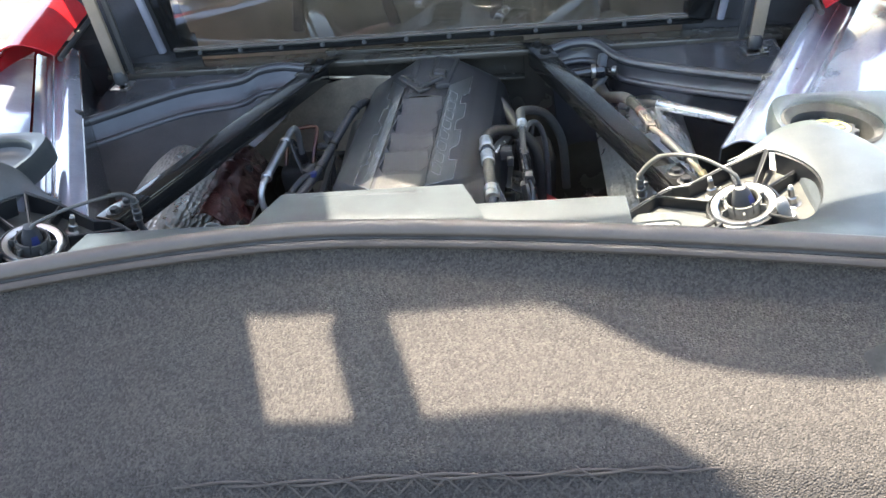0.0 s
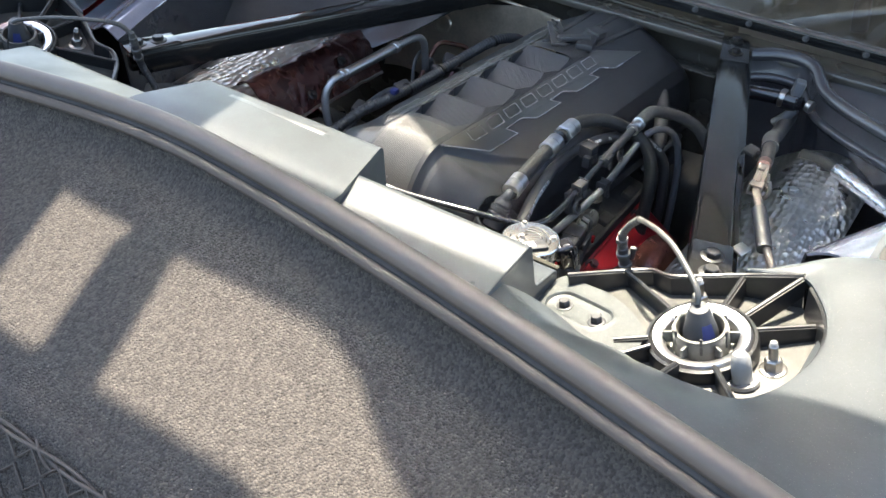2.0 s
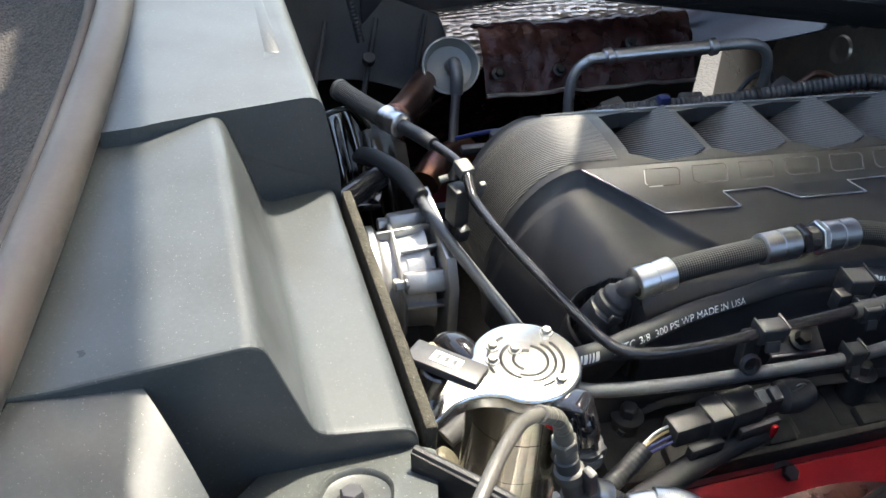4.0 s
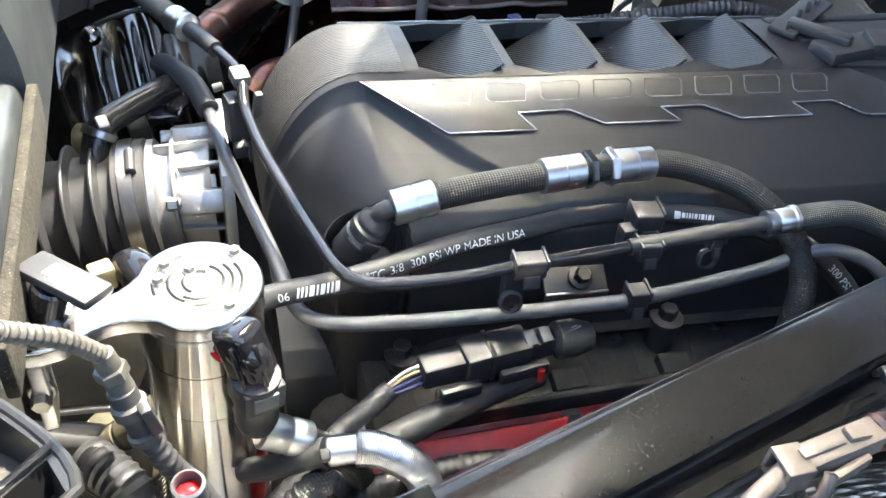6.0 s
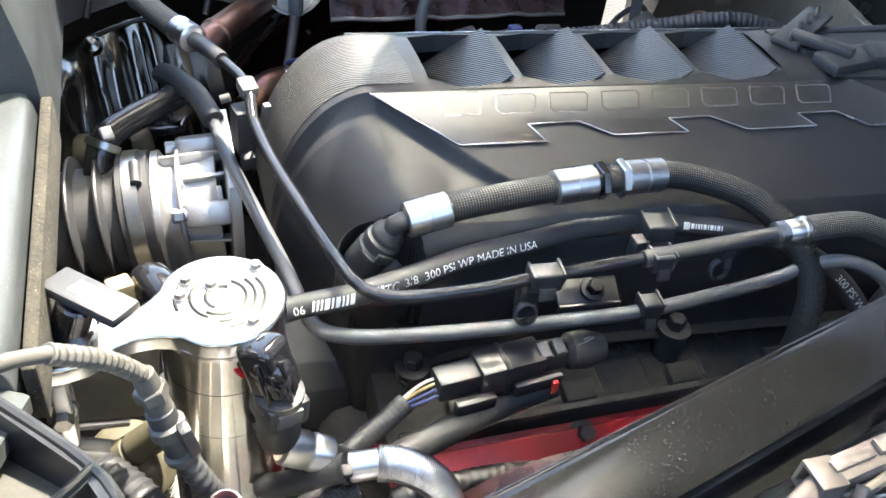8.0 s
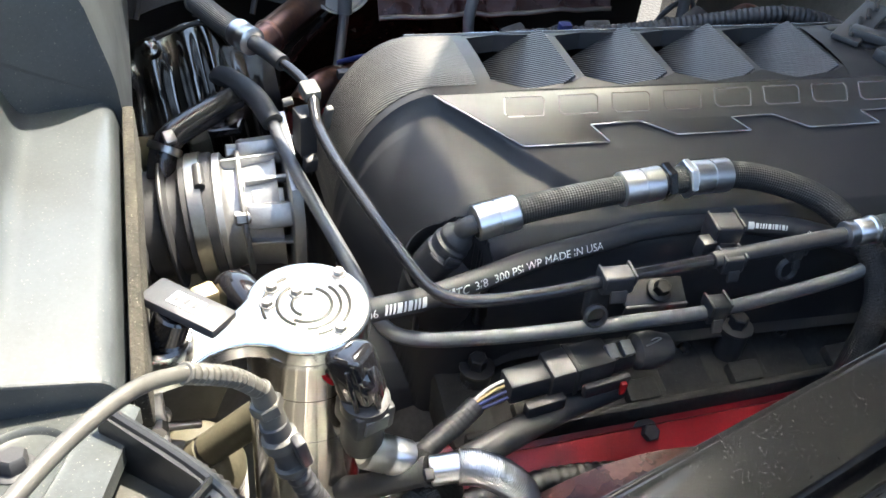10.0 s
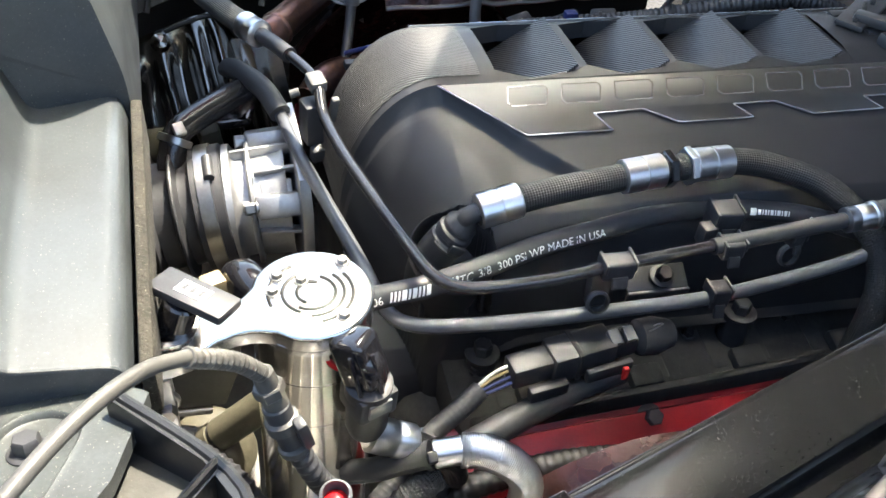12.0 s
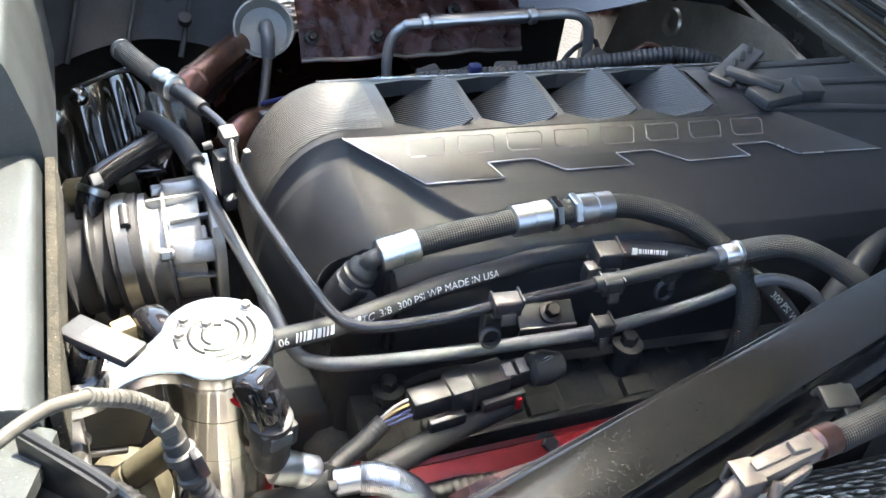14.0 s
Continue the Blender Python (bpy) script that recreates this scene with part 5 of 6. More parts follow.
TB = [(-0.090, 0.161, -0.133), (-0.055, 0.177, -0.130), (-0.020, 0.191, -0.1295), (0.004, 0.195, -0.131), (0.018, 0.1945, -0.137), (0.034, 0.195, -0.1415), (0.082, 0.201, -0.142), (0.141, 0.213, -0.142), (0.199, 0.226, -0.142), (0.226, 0.234, -0.142), (0.240, 0.246, -0.142),
      (0.246, 0.268, -0.142), (0.247, 0.316, -0.142), (0.243, 0.359, -0.142), (0.240, 0.420, -0.141), (0.239, 0.486, -0.138), (0.240, 0.560, -0.132)]
vent = thing("vent_line", (0.24, 0.35, -0.15), "glossy black bent metal vent line held by clips", "pipe")
part("pipe", tube(TB, 0.0046, 14), TUBE_BLACK, vent)
part("sleeve", tube([(0.240, 0.440, -0.1405), (0.239, 0.486, -0.138), (0.2398, 0.548, -0.133)], 0.0062, 16), BLACK, vent, "black sleeve")
part("end_collar", lathe([(0.0075, 0), (0.0098, 0.001), (0.0098, 0.008), (0.0092, 0.009), (0.0098, 0.010), (0.0098, 0.021), (0.0110, 0.022), (0.0110, 0.025), (0.0085, 0.026)], axis((0.2398, 0.548, -0.133), (0.2412, 0.60, -0.1285)), 28), ALU, vent, "bright collar")
part("braided_end", tube([(0.2405, 0.570, -0.131), (0.240, 0.592, -0.130), (0.240, 0.625, -0.133), (0.250, 0.660, -0.145), (0.275, 0.69, -0.16), (0.305, 0.715, -0.19), (0.335, 0.735, -0.26), (0.345, 0.74, -0.38)], 0.0098, 18), BRAID_GREY, vent, "grey braided end")
cl = part("white_clip", box((0.018, 0.015, 0.012), pose(-0.002, 0.194, -0.129, 0, 10, 12), 0.003), CLOUDY, vent, "pale plastic clip")
part("clip_leg", box((0.006, 0.007, 0.030), pose(0.012, 0.206, -0.148, 0, 20, 12), 0.002), CLOUDY, cl)
part("clip_knob", cyl((-0.004, 0.180, -0.138), (-0.004, 0.172, -0.140), 0.0035), CLOUDY, cl)
part("clip_foot", box((0.020, 0.016, 0.040), pose(0.006, 0.188, -0.162, 0, 0, 12), 0.003), BLACK, cl)
part("clip_finger", box((0.010, 0.012, 0.016), pose(0.020, 0.190, -0.186, 0, 14, 12), 0.003), BLACK, cl)
part("upper_sleeve", tube([(-0.050, 0.179, -0.130), (-0.075, 0.168, -0.131), (-0.095, 0.159, -0.133)], 0.0072, 16), BLACK, vent)
part("upper_collar", lathe([(0.009, 0), (0.0128, 0.002), (0.0128, 0.012), (0.0115, 0.014), (0.0115, 0.018), (0.0128, 0.020), (0.0128, 0.026), (0.0110, 0.028)], axis((-0.094, 0.1595, -0.133), (-0.125, 0.144, -0.135)), 24), ALU, vent, "bright crimped collar")
part("upper_braid", tube([(-0.112, 0.150, -0.134), (-0.150, 0.133, -0.137), (-0.192, 0.117, -0.140)], 0.0108, 18), BRAID_GREY, vent)
part("braid_mouth", lathe([(0.0100, 0), (0.0118, 0.001), (0.0118, 0.006), (0.0070, 0.0065)], axis((-0.189, 0.1183, -0.140), (-0.25, 0.095, -0.145)), 20), CLOUDY, vent)

GT = [(-0.110, 0.145, -0.185), (-0.085, 0.157, -0.182), (-0.057, 0.167, -0.190), (-0.020, 0.172, -0.192), (0.024, 0.178, -0.192), (0.087, 0.189, -0.192), (0.157, 0.201, -0.192), (0.196, 0.206, -0.192), (0.216, 0.213, -0.192),
      (0.226, 0.228, -0.192), (0.232, 0.256, -0.192), (0.238, 0.317, -0.192), (0.242, 0.404, -0.192), (0.243, 0.455, -0.192), (0.240, 0.522, -0.188), (0.239, 0.570, -0.181), (0.2435, 0.593, -0.167), (0.253, 0.612, -0.157), (0.265, 0.632, -0.159), (0.277, 0.648, -0.172), (0.288, 0.655, -0.20), (0.296, 0.658, -0.26), (0.30, 0.66, -0.38)]
line = thing("coolant_line", (0.23, 0.4, -0.2), "grey coated metal line bent along the engine's side", "pipe")
part("pipe", tube(GT, 0.0056, 16), TUBE_GREY, line)
part("hose_end", tube([(-0.170, 0.125, -0.215), (-0.140, 0.132, -0.192), (-0.112, 0.144, -0.184), (-0.080, 0.158, -0.182), (-0.050, 0.168, -0.189)], 0.0100, 18), RUBBER, line, "rubber end of the line")


def saddle(c, size, turn, name="clip", parent=None):
    body = part(name, box(size, pose(*c, 0, 0, turn), 0.0025, 3), BLACK, parent)
    w, l, h = size
    for s in (-1, 1):
        part("clip_lip", box((w * 1.12, 0.0022, h * 0.55), pose(c[0], c[1] + s * l * 0.46, c[2] + h * 0.30, 0, 0, turn), 0.0006), BLACK, body)
    part("clip_tab", box((0.0030, l * 0.5, h * 0.6), pose(c[0] + w * 0.58, c[1], c[2] - h * 0.5, 0, -18, turn), 0.0008), BLACK, body)
    return body


k1 = saddle((0.243, 0.363, -0.143), (0.015, 0.024, 0.016), -4, "clip", vent)
part("clip_foot", box((0.010, 0.016, 0.034), pose(0.234, 0.358, -0.168, 0, -8, 0), 0.002), BLACK, k1)
part("clip_ring", lathe([(0.0070, 0), (0.0090, 0.001), (0.0090, 0.004), (0.0070, 0.005), (0.0070, 0)], axis((0.246, 0.352, -0.172), (0.262, 0.351, -0.166)), 18, False), BLACK, k1)
saddle((0.240, 0.455, -0.143), (0.015, 0.018, 0.015), -4, "clip", vent)
k3 = saddle((0.205, 0.470, -0.146), (0.020, 0.024, 0.020), -8, "clip", vent)
part("clip_teeth", box((0.012, 0.012, 0.018), pose(0.212, 0.454, -0.155, 0, 0, 0), 0.002), BLACK, k3)
saddle((0.243, 0.457, -0.190), (0.015, 0.017, 0.019), -4, "clip", line)
k5 = saddle((0.236, 0.512, -0.146), (0.014, 0.012, 0.013), 4, "clip", vent)
part("clip_ring", lathe([(0.0070, 0), (0.0090, 0.001), (0.0090, 0.004), (0.0070, 0.005), (0.0070, 0)], axis((0.240, 0.508, -0.160), (0.256, 0.508, -0.154)), 18, False), BLACK, k5)
plate_b = thing("pipe_bracket", (0.225, 0.42, -0.19), "black sheet-metal pipe bracket with a hexagon bolt", "bracket")
part("sheet", box((0.020, 0.050, 0.003), pose(0.220, 0.415, -0.186, 0, 30, -4), 0.001), TRAY, plate_b)
part("lip", box((0.003, 0.050, 0.012), pose(0.229, 0.415, -0.196, 0, 10, -4), 0.001), BLACK, plate_b)
part("bolt", hexnut((0.223, 0.418, -0.182), (0.227, 0.418, -0.174), 0.0062, 0.0095), BOLT, plate_b, "dull hexagon bolt")

# ---- hoses ahead of the rocker cover ----
for s in (1,):
    rad = thing("coolant_hose", (s * 0.2, 0.7, -0.3), "black coolant hose ahead of the valve cover", "hose")
    part("hose", tube([(s * 0.150, 0.850, -0.190), (s * 0.190, 0.800, -0.175), (s * 0.225, 0.740, -0.200), (s * 0.245, 0.690, -0.260), (s * 0.250, 0.665, -0.36)], 0.0130, 18), RUBBER, rad)
    part("clamp", lathe([(0.0130, 0), (0.0146, 0.0005), (0.0146, 0.008), (0.0130, 0.0085)], axis((s * 0.2085, 0.770, -0.186), (s * 0.225, 0.740, -0.200)), 24), BOLT, rad)
for s in (1, -1):
    front = thing("front_cover", (s * 0.2, 0.76, -0.45), "soot-dark front casing of the engine with bolts", "engine part", "front covers")
    part("casing", box((0.24, 0.10, 0.20), pose(s * 0.20, 0.790, -0.39, 8, 0, s * 6), 0.02, 3), DARK, front)
    for k in range(4):
        part("bolt", hexnut((s * (0.12 + 0.05 * k), 0.742, -0.268), (s * (0.12 + 0.05 * k), 0.741, -0.258), 0.0065, 0.010), BOLT, front)
    part("sensor", cyl((s * 0.255, 0.735, -0.27), (s * 0.262, 0.725, -0.225), 0.011), BLACK, front)
    part("wire", tube([(s * 0.262, 0.725, -0.226), (s * 0.270, 0.715, -0.205), (s * 0.262, 0.680, -0.215), (s * 0.240, 0.640, -0.25)], 0.0035, 8), BLACK, front)

# ---- wiring on the engine's side ----
con = thing("wire_connector", (0.25, 0.34, -0.24), "black multi-pin wire connector with a red locking tab", "connector")
A, B = Vector((0.2575, 0.288, -0.222)), Vector((0.247, 0.392, -0.220))
part("rear_shell", slab(A.lerp(B, 0.00), A.lerp(B, 0.34), 0.020, 0.020, bevel=0.003), BLACK, con)
part("body", slab(A.lerp(B, 0.30), A.lerp(B, 0.80), 0.026, 0.026, bevel=0.003), BLACK, con)
part("band", slab(A.lerp(B, 0.48), A.lerp(B, 0.52), 0.0275, 0.0275, bevel=0.001), DARK, con)
part("front_shell", slab(A.lerp(B, 0.78), A.lerp(B, 1.0), 0.018, 0.018, bevel=0.003), BLACK, con)
for k in (0.80, 0.92):
    part("latch", box((0.012, 0.009, 0.006), Matrix.Translation(A.lerp(B, k) + Vector((0.004, 0, 0.012))) @ pose(0, 0, 0, 0, 20, 6), 0.001), TUBE_GREY, con)
part("lower_rail", slab(A.lerp(B, 0.12) + Vector((0.016, 0, -0.012)), A.lerp(B, 0.42) + Vector((0.016, 0, -0.012)), 0.008, 0.012, bevel=0.002), BLACK, con)
part("side_rail", slab(A.lerp(B, 0.55) + Vector((0.018, 0, -0.006)), A.lerp(B, 0.92) + Vector((0.018, 0, -0.006)), 0.006, 0.012, bevel=0.002), BLACK, con)
part("lock_tab", box((0.004, 0.005, 0.012), pose(0.2715, 0.3765, -0.2285, 0, 0, 0), 0.001), RED, con, "red locking tab")
part("cap_end", lathe([(0.009, 0), (0.014, 0.004), (0.015, 0.018), (0.011, 0.032), (0.004, 0.036)], axis(B, (0.246, 0.45, -0.224)), 20), RUBBER, con)
part("wire_loop", tube([(0.252, 0.398, -0.210), (0.254, 0.404, -0.204), (0.252, 0.411, -0.203), (0.249, 0.408, -0.206), (0.251, 0.400, -0.209)], 0.0006, 6, 0.002), STEEL, con)
for k, (mt, dx, dz) in enumerate(((WIRE_WHITE, -0.003, 0.004), (WIRE_TAN, -0.001, 0.001), (WIRE_BLUE, 0.003, -0.001), (WIRE_BLUE, 0.006, -0.004))):
    part("wire", tube([(0.264 + dx * 0.5, 0.262, -0.229 + dz * 0.5), (0.260 + dx, 0.277, -0.224 + dz), (0.2575 + dx, 0.292, -0.221 + dz)], 0.0013, 8), mt, con, "thin coloured wire")
loom = thing("wire_loom", (0.28, 0.25, -0.27), "black taped wire looms on the engine's side", "cable")
part("sleeve", tube([(0.318, 0.178, -0.260), (0.300, 0.205, -0.250), (0.283, 0.226, -0.242), (0.272, 0.248, -0.236), (0.263, 0.266, -0.229)], 0.0075, 16, 0.0014, wave=lambda q: 0.0075 + 0.0003 * math.sin(q * 1500)), BLACK, loom, "dark corrugated sleeve")
part("thick_sleeve", tube([(0.318, 0.215, -0.262), (0.298, 0.240, -0.252), (0.286, 0.272, -0.250), (0.272, 0.312, -0.250), (0.262, 0.345, -0.250), (0.255, 0.385, -0.246)], 0.0105, 18), RUBBER, loom)
part("ribbed_sleeve", tube([(0.322, 0.205, -0.285), (0.318, 0.240, -0.266), (0.316, 0.272, -0.262), (0.316, 0.330, -0.262), (0.322, 0.400, -0.275), (0.330, 0.450, -0.31)], 0.0095, 16, 0.0016, wave=lambda q: 0.0095 + 0.0005 * math.sin(q * 2 * math.pi / 0.0065)), TRAY, loom, "black ribbed sleeve")
for (c, top_z) in (((0.194, 0.294), -0.271), ((0.208, 0.521), -0.256)):
    post = thing("cover_bolt", (c[0], c[1], top_z - 0.06), "dark post with a flanged hexagon bolt", "bolt", "cover bolts")
    part("post", cyl((c[0], c[1], top_z - 0.065), (c[0], c[1], top_z - 0.004), 0.0135, 0.0125), BLACK, post)
    part("hex_head", hexnut((c[0], c[1], top_z - 0.003), (c[0], c[1], top_z + 0.009), 0.0078, 0.0145), BLACK, post)

# ---- valve covers ----
def rocker(s):
    v = thing("rocker_cover", (s * 0.27, 0.42, -0.42), "red painted valve cover with a bolted flange", "valve cover", "rocker covers")
    m = pose(s * 0.262, 0.0, -0.352, 0, s * 34, 0)
    out = [(-0.045, 0.215), (0.06, 0.215), (0.075, 0.24), (0.075, 0.62), (0.06, 0.645), (-0.045, 0.645)]
    part("shell", prism([(s * a, b) for a, b in out], m, 0.030, 0.008, 3), RED_COVER, v)
    part("gasket", prism([(s * a * 1.12, 0.43 + (b - 0.43) * 1.04) for a, b in out], m @ Matrix.Translation((0, 0, -0.006)), 0.007, 0.001), CAST, v, "grey gasket edge")
    for y0, y1 in ((0.230, 0.63),):
        part("raised_pad", prism([(s * -0.030, y0), (s * 0.055, y0 + 0.012), (s * 0.055, y1 - 0.012), (s * -0.030, y1)], m @ Matrix.Translation((0, 0, 0.0295)), 0.006, 0.003), RED_COVER, v)
    for y in (0.235, 0.425, 0.60):
        q = m @ Vector((s * -0.024, y, 0.030))
        e = m @ Vector((s * -0.024, y, 0.042))
        part("bolt", hexnut(q, e, 0.0075, 0.012), BLACK, v, "black bolt")


rocker(1)
rocker(-1)

# ---- dusty pump under the catch can's bracket ----
pump = thing("coolant_pump", (0.195, 0.072, -0.42), "dusty olive-grey alloy pump with a grooved barrel, below the catch can", "pump")
fins = [(0.020, -0.022), (0.024, -0.020), (0.029, -0.012), (0.0335, -0.004), (0.0350, 0.006)]
for k in range(9):
    fins += [(0.0360, 0.008 + 0.0052 * k), (0.0360, 0.0108 + 0.0052 * k), (0.0344, 0.0114 + 0.0052 * k), (0.0344, 0.0128 + 0.0052 * k)]
fins += [(0.036, 0.075), (0.030, 0.085)]
part("barrel", lathe(fins, axis((0.197, 0.072, -0.330), (0.195, 0.070, -0.45)), 56), OLIVE, pump, "grooved barrel")
part("neck", lathe([(0.009, -0.004), (0.0115, -0.001), (0.0130, 0.004), (0.0130, 0.012), (0.0108, 0.0125), (0.0108, 0.016), (0.0128, 0.0165), (0.0128, 0.0255), (0.0105, 0.026), (0.0105, 0.0295), (0.0126, 0.030), (0.0130, 0.090), (0.009, 0.093)], axis((0.206, 0.060, -0.320), (0.216, 0.118, -0.262)), 36), OLIVE, pump)
for k in (0.0143, 0.0278):
    p, q = Vector((0.206, 0.060, -0.320)), Vector((0.216, 0.118, -0.262))
    h = p + (q - p).normalized() * k
    part("ring", lathe([(0.0106, -0.0014), (0.0118, -0.001), (0.0118, 0.001), (0.0106, 0.0014)], axis(h, q), 30), BLACK, pump, "black sealing ring")
part("mounting_plate", prism([(-0.035, -0.020), (0.030, -0.026), (0.044, 0.006), (0.050, 0.050), (-0.040, 0.050)], pose(0.180, 0.058, -0.262, 78, 0, 90), 0.008, 0.0015), PLATING, pump, "dull grey plate")
part("plate_edge", slab((0.192, 0.026, -0.284), (0.192, 0.078, -0.290), 0.006, 0.006, bevel=0.0015), CAST, pump, "bright chipped edge")
part("hose", tube([(0.200, 0.012, -0.300), (0.200, 0.040, -0.308), (0.202, 0.060, -0.314)], 0.0125, 18), RUBBER, pump, "black hose stub")
# ---- catch can ----
can = thing("catch_can", (0.280, 0.160, -0.33), "polished aluminium oil catch can with a machined lid", "catch can")
TOP, FOOT = Vector((0.278, 0.1455, -0.098)), Vector((0.2770, 0.1430, -0.30))
AX = axis(TOP, FOOT)
part("neck_ring", lathe([(0.0330, 0.0020), (0.0352, 0.0022), (0.0356, 0.0040), (0.0356, 0.0068), (0.0345, 0.0078)], AX, 64), CHROME, can, "polished edge ring")
part("body", lathe([(0.0330, 0.0078), (0.0347, 0.0079), (0.0347, 0.0340), (0.0342, 0.03405), (0.0342, 0.0348), (0.0347, 0.03485), (0.0347, 0.0720), (0.03455, 0.07202), (0.03455, 0.0725), (0.0347, 0.07252), (0.0347, 0.1868), (0.0338, 0.187)], AX, 64), TURNED, can)
part("base_cup", lathe([(0.0338, 0.187), (0.0355, 0.1876), (0.0355, 0.225), (0.030, 0.230)], AX, 64), KNURL, can, "knurled base")
lid_pts = []
ARM = (TOP.x + 0.0205, 0.0680)
ang0 = math.atan2(ARM[1] - TOP.y, ARM[0] - TOP.x)
for i in range(40):
    a = ang0 + radians(46) + (2 * math.pi - radians(92)) * i / 39
    lid_pts.append((0.0355 * math.cos(a), 0.0355 * math.sin(a)))
L = math.hypot(ARM[0] - TOP.x, ARM[1] - TOP.y)
e1 = Vector((math.cos(ang0), math.sin(ang0)))
e2 = Vector((-e1.y, e1.x))
ARM_SIDE = [(0.36, 0.0195), (0.43, 0.0155), (0.51, 0.0122), (0.62, 0.0104), (0.74, 0.0108), (0.84, 0.0138), (0.95, 0.0162), (1.08, 0.0160), (1.20, 0.0135), (1.50, 0.0130), (1.53, 0.0105)]
for t, w in [(t, -w) for t, w in ARM_SIDE] + [(t, w) for t, w in reversed(ARM_SIDE)]:
    q = e1 * (L * t) + e2 * w
    lid_pts.append((q.x, q.y))
lid_top = part("lid", prism(lid_pts, Matrix.Translation(TOP) @ Matrix.Translation((0, 0, -0.0025)), 0.0105, 0.0026, 3), CHROME, can, "machined lid with an arm")
for r, a0, a1 in ((0.0235, 5, 120), (0.0185, -10, 130), (0.0135, -40, 150), (0.0245, 200, 285), (0.0165, 205, 330), (0.0085, 150, 330)):
    pts = [(TOP.x + r * math.cos(radians(a)), TOP.y + r * math.sin(radians(a)), TOP.z + 0.0078) for a in span(a0, a1, 16)]
    part("milled_arc", tube(pts, 0.0011, 8, 0.003), BOLT, lid_top, "milled groove")
for sx, sy in ((0.274, 0.124), (0.257, 0.167), (0.300, 0.160), (0.268, 0.141), (0.262, 0.128)):
    part("screw", hexnut((sx, sy, TOP.z + 0.0075), (sx, sy, TOP.z + 0.0115), 0.0034, 0.0045), STEEL, lid_top, "small socket screw")
br = part("mount_bracket", box((0.028, 0.030, 0.008), pose(0.304, 0.040, -0.1055, 0, 0, -14), 0.0015), ALU, can, "aluminium mounting bracket")
part("bracket_leg", box((0.026, 0.008, 0.050), pose(0.302, 0.060, -0.128, 0, 0, 4), 0.0015), ALU, br)
part("bracket_screw", hexnut((0.309, 0.060, -0.1275), (0.320, 0.060, -0.1275), 0.0055, 0.0075), STEEL, br)
part("dip_collar", lathe([(0.0135, 0), (0.0165, 0.002), (0.0165, 0.009), (0.0150, 0.012), (0.0120, 0.0125), (0.0108, 0.006)], axis((ARM[0], ARM[1], -0.091), (ARM[0], ARM[1], 0)), 28), CHROME, can)
part("dipstick_knob", cyl((ARM[0], ARM[1], -0.088), (0.3015, 0.0775, -0.058), 0.0105, 0.0100), GLOSS, can, "black knob")
tagm = pose(0.303, 0.083, -0.055, 0, -6, -43)
tag = part("pull_tag", box((0.019, 0.046, 0.006), tagm, 0.0018), BLACK, can, "black pull handle")
part("tag_mark", prism([(-0.0045, -0.009), (0.0045, -0.009), (0.0045, 0.009), (-0.0045, 0.009)], tagm @ Matrix.Translation((0, 0, 0.0030)), 0.0004), WHITE, tag, "small white mark")
for k in (-0.005, 0.0, 0.005):
    part("tag_mark", box((0.0045, 0.0022, 0.0003), tagm @ Matrix.Translation((0.0005 * k, k, 0.0036)), 0.0), BLACK, tag)
fit = part("outlet_elbow", tube([(0.300, 0.155, -0.114), (0.312, 0.161, -0.106), (0.320, 0.167, -0.107), (0.3215, 0.170, -0.120)], 0.0108, 20), GLOSS, can, "glossy black outlet elbow")
part("elbow_flat", box((0.0225, 0.0235, 0.036), axis((0.3165, 0.1655, -0.108), (0.3200, 0.169, -0.121)), 0.0060, 4), GLOSS, fit)
for k in (-0.006, 0.006):
    part("elbow_ridge", slab(Vector((0.3255, 0.1640 + k, -0.0955)), Vector((0.3325, 0.1690 + k, -0.1220)), 0.0030, 0.0022, up=(1, 0, 0.3), bevel=0.0008), GLOSS, fit)
part("elbow_seal", lathe([(0.010, 0), (0.0125, 0.001), (0.0125, 0.004), (0.010, 0.005)], axis((0.3035, 0.1565, -0.1125), (0.312, 0.161, -0.106)), 24), RED, fit, "red seal ring")
part("coupling", lathe([(0.010, 0), (0.0140, 0.002), (0.0140, 0.010), (0.0128, 0.012), (0.0128, 0.040), (0.0105, 0.048)], axis((0.3215, 0.170, -0.122), (0.319, 0.169, -0.180)), 24), BLACK, fit)
part("coupling_frame", box((0.025, 0.026, 0.020), pose(0.3210, 0.1700, -0.136, -3, 2, 20), 0.003), BLACK, fit)
part("release_window", box((0.003, 0.015, 0.011), pose(0.3330, 0.1740, -0.135, -3, 2, 20), 0.0008), TUBE_GREY, fit)
part("outlet_collar", lathe([(0.0095, 0), (0.0118, 0.002), (0.0118, 0.016), (0.0111, 0.017), (0.0111, 0.019), (0.0118, 0.020), (0.0118, 0.031), (0.0095, 0.033)], axis((0.3185, 0.1705, -0.176), (0.322, 0.199, -0.191)), 28), ALU, fit, "bright collar")
part("outlet_hose", tube([(0.321, 0.194, -0.190), (0.322, 0.210, -0.203), (0.318, 0.226, -0.225), (0.310, 0.236, -0.26)], 0.0095, 18), BRAID, fit)
side = part("inlet_elbow", tube([(0.256, 0.120, -0.112), (0.244, 0.112, -0.108), (0.236, 0.108, -0.112), (0.232, 0.106, -0.13)], 0.0120, 18), GLOSS, can, "black inlet elbow")
part("inlet_tab", box((0.012, 0.014, 0.016), pose(0.243, 0.092, -0.110, 0, 0, 20), 0.002), BRONZE, side, "yellowed tab")

